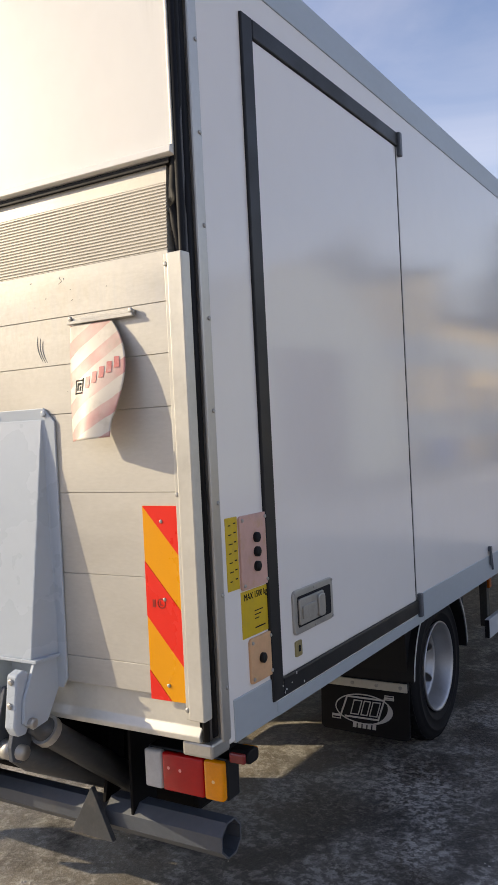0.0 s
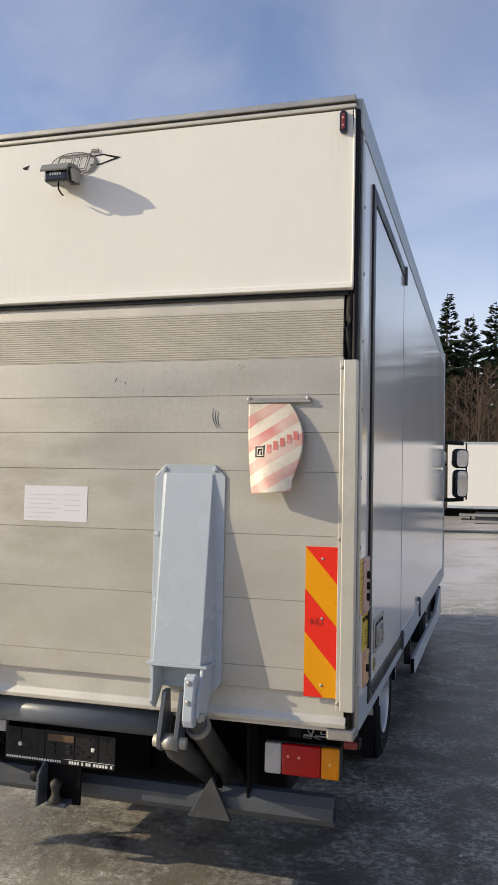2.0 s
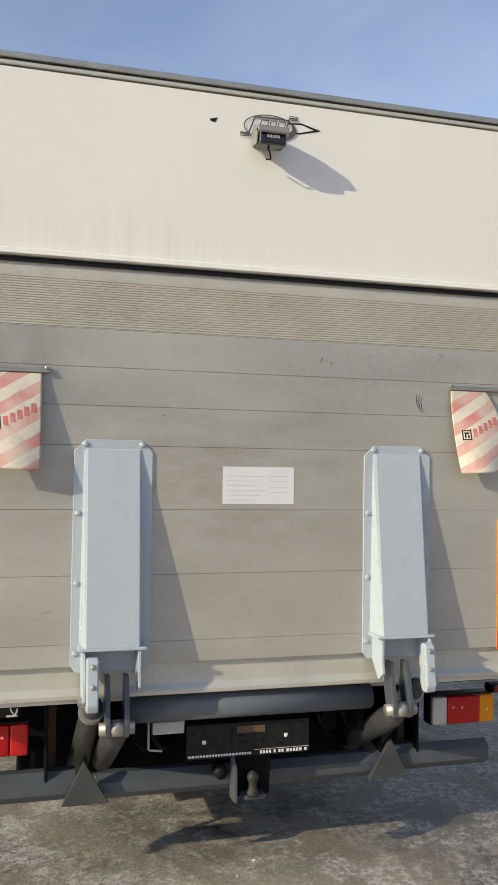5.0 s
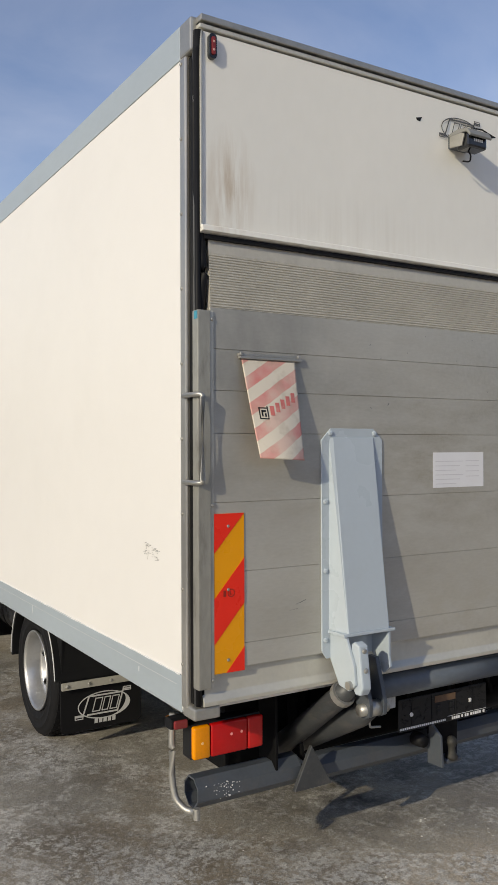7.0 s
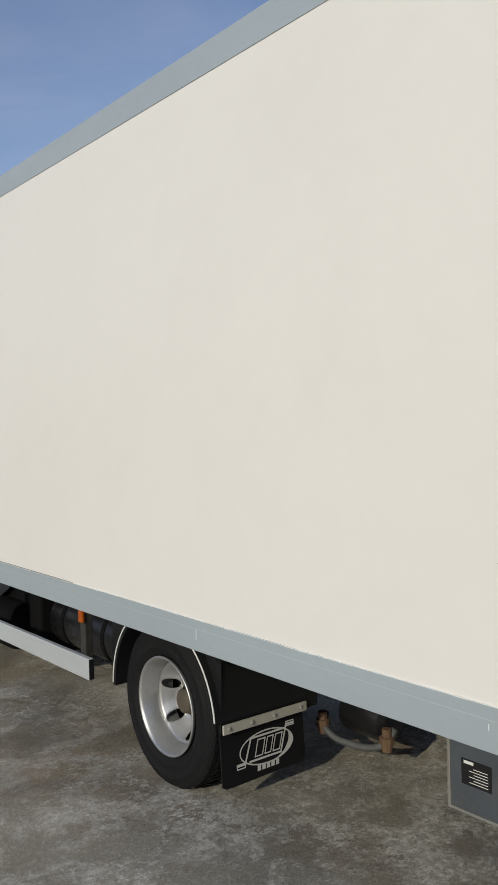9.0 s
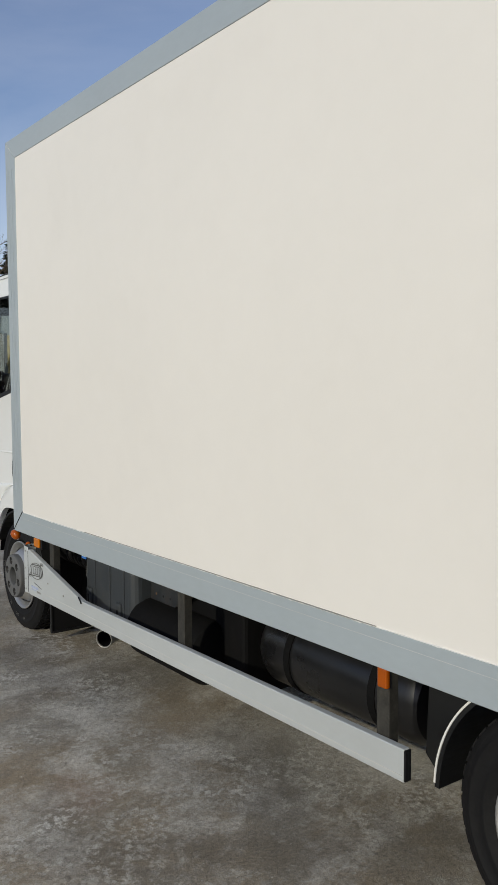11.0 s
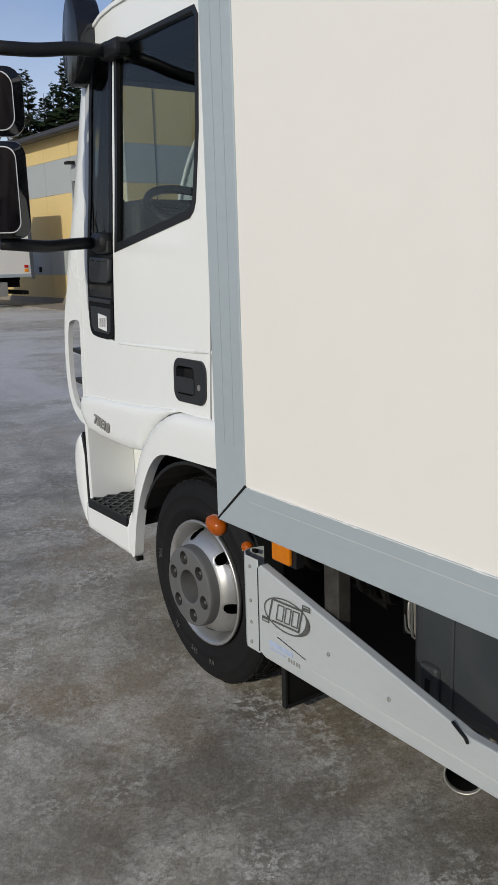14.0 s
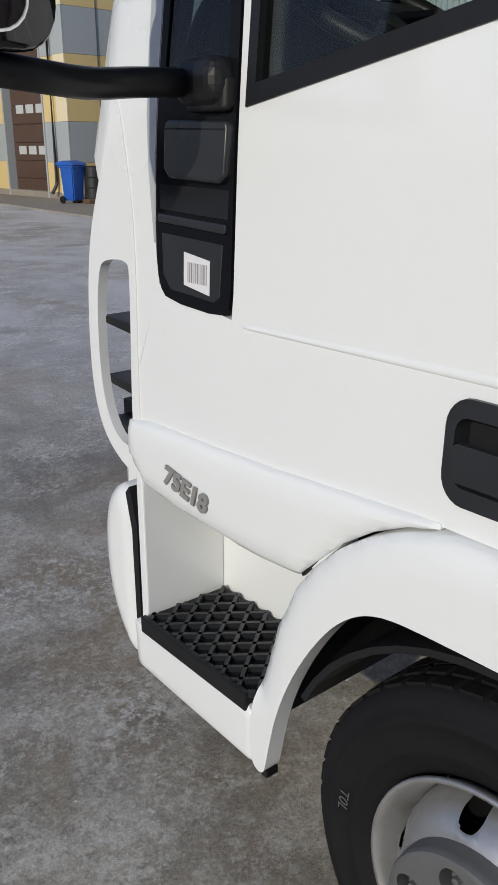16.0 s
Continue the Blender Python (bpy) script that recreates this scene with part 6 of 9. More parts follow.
def build_mudguards():
    for s in (-1, 1):
        g = bmesh.new()
        arc_strip(g, s, Y_REAR, 0.455, 0.475, 0, 58, 0.56, 1.105)
        gd = part("mudguard", g, BLACK_PLASTIC, truck, "black plastic mudguard with a white edge line")
        w = bmesh.new()
        arc_strip(w, s, Y_REAR, 0.470, 0.477, 2, 56, 1.1055, 1.109)
        part("edge_line", w, WHITE_PRINT, gd)
        fill = bmesh.new()
        pts = [(Y_REAR + 0.475 * math.cos(radians(a)), Z_HUB + 0.475 * math.sin(radians(a))) for a in range(2, 58, 6)]
        prism(fill, pts + [(Y_REAR + 0.35, 0.745), (Y_REAR + 0.53, 0.745), (Y_REAR + 0.545, 0.42)], "x", *sorted((s * 0.60, s * 1.07)))
        part("guard_web", fill, BLACK_PLASTIC, gd)
        g = bmesh.new()
        arc_strip(g, s, Y_REAR, 0.432, 0.446, 122, 176, 0.56, 1.105)
        gd = part("mudguard", g, BLACK_PLASTIC, truck, "black plastic mudguard with a white edge line")
        w = bmesh.new()
        arc_strip(w, s, Y_REAR, 0.440, 0.448, 124, 175, 1.1055, 1.109)
        part("edge_line", w, WHITE_PRINT, gd)
        # sheet between mudguard and flap
        sh = bmesh.new()
        prism(sh, [(s * 1.070, 0.322), (s * 0.48, 0.318), (s * 0.48, 0.70), (s * 1.06, 0.745)], "y", 2.066, 2.074)
        part("guard_sheet", sh, BLACK_PLASTIC, gd)
        st = bmesh.new()
        prism(st, [(2.067, 0.36), (2.078, 0.38), (2.20, 0.735), (2.053, 0.745)], "x", *sorted((s * 1.060, s * 1.068)))
        part("guard_side", st, BLACK_PLASTIC, gd)
        rf = bmesh.new()
        tube(rf, [(s * 1.09, 2.045, 0.665), (s * 1.0, 2.045, 0.665)], 0.021, 14)
        part("stub", rf, RUBBER, gd)
        # flap
        x0, x1 = s * 1.070, s * 0.570
        fl = bmesh.new()
        fp = [(x0, 0.356), (x1, 0.356)] + [(x1, 0.085), (x1 + s * 0.02, 0.070)] + [(x0 - s * 0.06, 0.060), (x0 - s * 0.02, 0.062), (x0, 0.075)]
        prism(fl, fp, "y", 2.080, 2.087, 0.002)
        # lean it slightly backwards at the foot
        for v in fl.verts:
            v.co.y -= (0.356 - v.co.z) * 0.06
        flap = part("mud_flap", fl, RUBBER, truck, "black rubber mud flap with a silver maker's emblem")
        part("clamp_strip", bbox(*sorted((x0, x1)), 2.046, 2.056, 0.316, 0.360, bevel=0.002), GATE_EDGE, flap, "aluminium clamp strip")
        studs("bolt", stud_mesh("clamp_bolt", 0.010, 0.007, DULL_STEEL), [(x0 + (x1 - x0) * f, 2.046, 0.338) for f in (0.07, 0.33, 0.60, 0.93)], flap, Matrix.Diagonal((1, -1, 1, 1)))
        hang = bmesh.new()
        box(hang, *sorted((s * 1.06, s * 0.52)), 2.088, 2.10, 0.31, 0.38)
        part("flap_carrier", hang, CHASSIS, flap)
        m = Matrix.Translation((s * 0.812, 2.0675, 0.197)) @ Euler((radians(90 - 3.4), 0, 0)).to_matrix().to_4x4()
        emblem("flap_emblem", flap, m, 0.290, LOGO_LIGHT, caption=True)
        # rubber flap behind the front wheels
        ff = bmesh.new()
        prism(ff, [(s * 1.015, 0.02), (s * 0.72, 0.02), (s * 0.72, 0.55), (s * 1.015, 0.55)], "y", 6.420, 6.428)
        fr = part("mud_flap", ff, RUBBER, truck, "plain black mud flap behind the front wheel")
        part("flap_rib", bbox(*sorted((s * 1.024, s * 1.012)), 6.413, 6.435, 0.015, 0.40, bevel=0.003), BLACK_PLASTIC, fr)
        part("flap_rib", bbox(*sorted((s * 1.010, s * 0.73)), 6.413, 6.435, 0.012, 0.028, bevel=0.003), BLACK_PLASTIC, fr)
        ar = bmesh.new()
        arc_strip(ar, s, Y_AXLE, 0.455, 0.468, 25, 165, 0.70, 1.06)
        part("wheel_arch_liner", ar, BLACK_PLASTIC, truck)


build_mudguards()


def build_lift_gear():
    # pump box with its type plate
    bx = part("pump_box", bbox(-0.645, -0.20, 0.850, 1.135, 0.195, 0.62, bevel=0.006), DARK_STEEL, truck, "dark grey pump box with a black type plate")
    tp = part("type_plate", bbox(-0.6475, -0.6452, 0.940, 1.077, 0.300, 0.400, bevel=0.0008), INK, bx, "black type plate with white print")
    bars = bmesh.new()
    for k in range(6):
        box(bars, -0.6482, -0.6475, 0.955, 1.040 - 0.02 * (k % 2), 0.312 + k * 0.011, 0.3145 + k * 0.011)
    box(bars, -0.6482, -0.6475, 1.020, 1.065, 0.382, 0.394)
    tagged(part("plate_print", bars, WHITE_PRINT, tp), kind="stuff")
    for y0, y1, z0, z1 in ((0.843, 1.142, 0.187, 0.199), (0.843, 0.857, 0.200, 0.62), (1.128, 1.142, 0.200, 0.62)):
        part("box_rim", bbox(-0.652, -0.63, y0, y1, z0, z1, bevel=0.002), DULL_STEEL, bx)
    # hose with rusty couplings
    hs = bmesh.new()
    tube(hs, bend([(-0.30, 2.20, 0.20), (-0.372, 2.15, 0.165), (-0.36, 2.07, 0.115), (-0.32, 1.90, 0.105), (-0.292, 1.80, 0.140), (-0.25, 1.77, 0.22)], 6, 0.09), 0.018, 10)
    hose = part("hydraulic_hose", hs, GREY_RUBBER, truck, "grey hose sagging between two rusty couplings", smooth=True)
    for p in ((-0.365, 2.155, 0.175), (-0.288, 1.79, 0.165)):
        cpl = lathe(bmesh.new(), [(-0.05, 0.0005), (-0.05, 0.026), (-0.015, 0.028), (-0.012, 0.036), (0.02, 0.036), (0.024, 0.024), (0.06, 0.024), (0.06, 0.0005)], 10, "z")
        shift(cpl, *p)
        part("coupling", cpl, RUST, hose)
    can = lathe(bmesh.new(), [(1.82, 0.0005), (1.825, 0.07), (1.85, 0.105), (1.88, 0.112), (2.08, 0.112), (2.11, 0.105), (2.135, 0.07), (2.14, 0.0005)], 24, "y")
    crisp(part("air_canister", shift(can, -0.19, 0, 0.225), TANK_BLACK, truck, "black air canister behind the hose"), 30)
    # solid block added for the dark lift gear, widened to stop low sun
    lf = part("lift_frame", bbox(-0.92, 0.92, 0.42, 0.70, 0.36, 0.72, bevel=0.02), CHASSIS, truck, "black block added behind the number plate holder to stop sun under the tail")
    for x in (-0.56, -0.30, 0.02, 0.28, 0.52):
        part("frame_rib", bbox(x, x + 0.02, 0.36, 0.42, 0.42, 0.70, bevel=0.003), CHASSIS, lf)
    for k, x in enumerate((-0.50, -0.42, 0.34, 0.46)):
        hb = bmesh.new()
        tube(hb, bend([(x, 0.35, 0.70), (x + 0.03, 0.30, 0.58), (x + 0.10, 0.33, 0.47), (x + 0.16, 0.41, 0.50)], 4, 0.06), 0.009 + 0.003 * (k % 2), 8)
        part("hose", hb, RUBBER, lf)
    # main tube behind the platform heel
    rl = bmesh.new()
    tube(rl, [(-0.505, 0.075, 0.725), (0.515, 0.075, 0.725)], 0.052, 24)
    part("lift_tube", rl, TUBE_GREY, truck, "dark blue-grey round lift tube", smooth=True)
    for s in (-1, 1):
        part("tube_bracket", bbox(*sorted((s * 0.50, s * 0.53)), 0.16, 0.55, 0.55, 0.72, bevel=0.004), CHASSIS, truck)
        # octagonal under-run bar
        oc = bmesh.new()
        y, z, r = 0.255, 0.398, 0.062
        pin = [(y + (r - 0.006) * math.cos(radians(22.5 + 45 * k)), z + (r - 0.006) * math.sin(radians(22.5 + 45 * k))) for k in range(8)]
        lathe(oc, [(s * 0.690, r), (s * 1.160, r), (s * 1.160, r - 0.007), (s * 1.05, r - 0.007)], 8)
        bmesh.ops.transform(oc, matrix=Matrix.Translation((0, y, z)) @ Matrix.Rotation(radians(22.5), 4, "X"), verts=oc.verts)
        bar = part("underrun_bar", oc, DARK_STEEL, truck, "scuffed octagonal under-run bar")
        part("bar_inside", prism(bmesh.new(), pin, "x", *sorted((s * 0.70, s * 1.06))), RUST, bar)
        hp_ = bbox(*sorted((s * 0.800, s * 0.812)), 0.20, 0.33, 0.38, 0.715, bevel=0.003)
        part("hanger_plate", hp_, CHASSIS, bar)
        part("hanger_flange", bbox(*sorted((s * 0.765, s * 0.798)), 0.322, 0.332, 0.40, 0.70, bevel=0.002), RUST, bar, "rusty hanger flange")
        gs = prism(bmesh.new(), [(s * 0.745, 0.335), (s * 0.560, 0.335), (s * 0.660, 0.505)], "y", 0.165, 0.185, 0.002)
        part("gusset", gs, SCUFFED, bar)
        gs = prism(bmesh.new(), [(0.24, 0.42), (0.34, 0.44), (0.36, 0.72), (0.31, 0.72)], "x", *sorted((s * 0.640, s * 0.655)), 0.002)
        part("bar_hanger", gs, CHASSIS, bar)
    mid = bmesh.new()
    r = 0.056
    pts = [(0.265 + r * math.cos(radians(22.5 + 45 * k)), 0.375 + r * math.sin(radians(22.5 + 45 * k))) for k in range(8)]
    prism(mid, pts, "x", -0.60, 0.60)
    part("cross_tube", mid, DARK_STEEL, truck, "dark cross tube under the platform")
    fl = bmesh.new()
    rnd = random.Random(21)
    for k in range(46):
        x, z = rnd.gauss(-1.04, 0.035), rnd.uniform(0.37, 0.43)
        yy = 0.255 - 0.0575 - 0.0006
        box(fl, x, x + rnd.uniform(0.001, 0.006), yy, yy + 0.0006, z, z + rnd.uniform(0.001, 0.005))
    fl2 = part("chipped_paint", fl, WHITE_PRINT, truck)
    tagged(fl2, kind="stuff")
    # tow hitch
    hp = bmesh.new()
    prism(hp, [(-0.062, 0.335), (0.092, 0.335), (0.096, 0.53), (-0.082, 0.53)], "y", 0.115, 0.128, 0.002)
    hitch = part("tow_hitch", hp, CHASSIS, truck, "black tow hitch plate with a worn ball")
    part("hitch_cheek", prism(bmesh.new(), [(0.125, 0.53), (0.045, 0.47), (0.035, 0.34), (0.125, 0.335)], "x", -0.075, -0.063, 0.002), DARK_STEEL, hitch)
    bl = bmesh.new()
    lathe(bl, [(0.356, 0.0005), (0.356, 0.026), (0.370, 0.028), (0.385, 0.018), (0.405, 0.016), (0.416, 0.020), (0.430, 0.025), (0.442, 0.022), (0.452, 0.012), (0.455, 0.0005)], 20, "z")
    shift(bl, 0.006, 0.062, 0)
    part("ball", bl, WORN_POST, hitch, "worn steel tow ball", smooth=True)
    part("ball_neck", bbox(-0.035, 0.06, 0.05, 0.115, 0.340, 0.362, bevel=0.008), DARK_STEEL, hitch)
    part("bumper_stop", shift(lathe(bmesh.new(), [(0.0, 0.0005), (0.0, 0.026), (0.03, 0.030), (0.06, 0.030), (0.06, 0.0005)], 18, "y"), -0.115, 0.10, 0.440), RUBBER, hitch, smooth=True)
    # number plate holder, empty, with bars for its print
    nh = part("number_plate_holder", bbox(-0.262, 0.258, 0.098, 0.106, 0.502, 0.640, bevel=0.003), BLACK_PLASTIC, truck, "empty black number plate holder")
    rel = bmesh.new()
    rnd = random.Random(9)
    for k in range(90):
        x, z = rnd.choice((rnd.uniform(-0.25, -0.07), rnd.uniform(0.07, 0.245))), rnd.uniform(0.530, 0.630)
        box(rel, x, x + rnd.uniform(0.004, 0.012), 0.095, 0.0985, z, z + rnd.uniform(0.003, 0.007))
    for x in (-0.045, 0.03):
        for z in (0.545, 0.570):
            box(rel, x, x + 0.024, 0.093, 0.0985, z, z + 0.018, bevel=0.003)
    for x in (-0.19, -0.075, 0.065, 0.175):
        box(rel, x, x + 0.003, 0.095, 0.0985, 0.525, 0.634)
    rel_o = part("holder_relief", rel, BLACK_PLASTIC, nh)
    tagged(rel_o, kind="stuff")
    part("rust_patch", bbox(-0.055, 0.065, 0.0955, 0.0985, 0.598, 0.626), RUST, nh)
    studs("plate_screw", stud_mesh("plate_screw", 0.010, 0.004, WHITE_PRINT), [(-0.190, 0.098, 0.570), (0.155, 0.098, 0.578)], nh, Matrix.Diagonal((1, -1, 1, 1)))
    tx = bmesh.new()
    rnd = random.Random(2)
    x = -0.255
    while x < 0.01:
        w = rnd.uniform(0.006, 0.010)
        box(tx, x, x + w, 0.0965, 0.098, 0.510, 0.519)
        x += w + 0.004
    x = 0.045
    while x < 0.24:
        w = rnd.uniform(0.007, 0.011)
        box(tx, x, x + w, 0.0965, 0.098, 0.509, 0.521)
        x += w + (0.004 if rnd.random() > 0.25 else 0.012)
    box(tx, 0.02, 0.255, 0.0965, 0.098, 0.526, 0.5275)
    tx_o = part("printed_line", tx, WHITE_PRINT, nh)
    tagged(tx_o, kind="stuff")
    # reversing lamp
    rv = part("reversing_lamp", bbox(-0.405, -0.262, 0.115, 0.155, 0.605, 0.665, bevel=0.006), GLOSS_BLACK, truck, "clear reversing lamp under the lift tube")
    part("lamp_glass", bbox(-0.398, -0.270, 0.105, 0.118, 0.610, 0.660, bevel=0.004), CLEAR_LENS, rv)
    for k in range(9):
        part("lens_rib", bbox(-0.390 + k * 0.0135, -0.386 + k * 0.0135, 0.1035, 0.1055, 0.615, 0.655), CLEAR_LENS, rv)
    hg = bmesh.new()
    tube(hg, bend([(-0.415, 0.11, 0.66), (-0.415, 0.10, 0.555), (-0.36, 0.10, 0.548)], 4, 0.01), 0.005, 8)
    part("lamp_hook", hg, DULL_STEEL, rv)


build_lift_gear()


def build_tail_lights():
    for s in (-1, 1):
        x0, x1, z0, z1 = 0.874, 1.182, 0.538, 0.662
        body = part("tail_light", bbox(*sorted((s * x0, s * x1)), 0.215, 0.285, z0 - 0.006, z1 + 0.004, bevel=0.006), BLACK_PLASTIC, truck, "tail light unit with clear, red and amber lenses")
        secs = [(x0 + 0.002, 0.946, CLEAR_LENS if s > 0 else RED_BRIGHT, "reversing_lens" if s > 0 else "fog_lens"), (0.948, 1.108, RED_LENS, "red_lens"), (1.110, x1, AMBER_LENS, "amber_lens")]
        for a, b, mat, nm in secs:
            part(nm, bbox(*sorted((s * a, s * b)), 0.188, 0.216, z0, z1, bevel=0.009, seg=3), mat, body, smooth=True)
        # small bright studs painted as sun glints on the lenses
        me = stud_mesh("lens_glint", 0.0065, 0.003, pbr("red_lens_glint", (0.95, 0.35, 0.32), 0.1))
        studs("lens_glint", me, [(s * 0.975, 0.190, 0.614), (s * 1.020, 0.190, 0.612)], body, Matrix.Diagonal((1, -1, 1, 1)))
        me = stud_mesh("lens_glint", 0.0065, 0.003, pbr("amber_lens_glint", (0.98, 0.60, 0.20), 0.1))
        studs("lens_glint", me, [(s * 1.146, 0.190, 0.598)], body, Matrix.Diagonal((1, -1, 1, 1)))
        # rubber-mounted side marker
        mk = bmesh.new()
        prism(mk, rounded(0.066, 0.042, 0.016, 4, 0.252, 0.676), "x", *sorted((s * 1.188, s * 1.258)), 0.008)
        mr = part("outline_marker", mk, RUBBER, truck, "rubber outline marker with a red lens")
        part("marker_lens", bbox(*sorted((s * 1.196, s * 1.252)), 0.206, 0.222, 0.660, 0.692, bevel=0.006), DARKRED_LENS, mr)
        part("marker_lens", bbox(*sorted((s * 1.196, s * 1.252)), 0.281, 0.294, 0.660, 0.692, bevel=0.006), AMBER_LENS, mr)
    st = bmesh.new()
    tube(st, bend([(-1.224, 0.285, 0.700), (-1.226, 0.285, 0.60), (-1.226, 0.285, 0.440), (-1.218, 0.270, 0.375), (-1.195, 0.235, 0.345), (-1.172, 0.205, 0.342)], 6, 0.06), 0.013, 12)
    stay = part("bent_stay", st, DULL_STEEL, truck, "bent bright steel tube below the marker lamp", smooth=True)
    part("stay_tip", shift(lathe(bmesh.new(), [(-0.03, 0.0005), (-0.03, 0.013), (0.012, 0.013), (0.012, 0.0005)], 12, "z"), -1.166, 0.198, 0.345), DULL_STEEL, stay)


build_tail_lights()

# ---- cab ----


def cab_w(z):
    """Half width of the cab at a height."""
    return 1.108 - 0.030 * smoothstep(0.95, 2.05, z) - 0.040 * max(0.0, (z - 1.55) / 0.95) ** 1.3


def cab_nose(z):
    """How far forward the cab's front reaches at a height."""
    return 8.44 - 0.04 * smoothstep(1.25, 1.5, z) - 0.31 * max(0.0, z - 1.35)


def cab_x(y, z, out=0.0):
    w = cab_w(z) + out
    r = 0.26
    yf = cab_nose(z) + out
    d = y - (yf - r)
    if d > 0:
        d = min(d, r * 0.999)
        return w - r + math.sqrt(r * r - d * d)
    return w


def skin(poly, s=-1, out=0.0, thick=0.02, holes=(), step=0.06, func=None, bulge=None):
    """A panel of the cab's side: an outline in (y, z), with holes, laid on the cab's curved side and given thickness."""
    loops = [[Vector((0, y, z)) for y, z in poly]] + [[Vector((0, y, z)) for y, z in h] for h in holes]
    flat = [p for lp in loops for p in lp]
    bm = bmesh.new()
    vs = [bm.verts.new(p) for p in flat]
    from mathutils.geometry import tessellate_polygon
    for t in tessellate_polygon(loops):
        bm.faces.new([vs[i] for i in t])
    ys, zs = [p.y for p in flat], [p.z for p in flat]
    for lo, hi, n in ((min(ys), max(ys), (0, 1, 0)), (min(zs), max(zs), (0, 0, 1))):
        k = int((hi - lo) / step)
        for i in range(1, k + 1):
            c = lo + (hi - lo) * i / (k + 1)
            bmesh.ops.bisect_plane(bm, geom=bm.verts[:] + bm.edges[:] + bm.faces[:], plane_co=(0, n[1] * c, n[2] * c), plane_no=n)
    bmesh.ops.remove_doubles(bm, verts=bm.verts, dist=0.0005)
    fn = func or cab_x
    for v in bm.verts:
        off = out
        if bulge:
            p = Vector((v.co.y, v.co.z))
            near = 9.0
            run = bulge[2] if len(bulge) > 2 else poly + poly[:1]
            for a, q in zip(run, run[1:]):
                a, q = Vector(a), Vector(q)
                t = max(0.0, min(1.0, (p - a).dot(q - a) / max(1e-9, (q - a).length_squared)))
                near = min(near, (p - a - (q - a) * t).length)
            k = 1.0 - min(1.0, near / bulge[0])
            off = out - bulge[1] * (1.0 - math.sqrt(max(0.0, 1.0 - k * k)))
        v.co.x = s * fn(v.co.y, v.co.z, off)
    bmesh.ops.recalc_face_normals(bm, faces=bm.faces[:])
    ext = bmesh.ops.extrude_face_region(bm, geom=bm.faces[:])
    nv = [e for e in ext["geom"] if isinstance(e, bmesh.types.BMVert)]
    for v in nv:
        v.co.x -= s * thick
    bmesh.ops.recalc_face_normals(bm, faces=bm.faces[:])
    return bm


WIN = [(7.545, 1.648), (7.520, 2.36), (7.500, 2.378), (6.885, 2.378), (6.864, 2.36), (6.864, 2.00), (6.882, 1.782), (6.898, 1.756), (6.925, 1.744)]
# the window's outline, drawn from its lower front corner


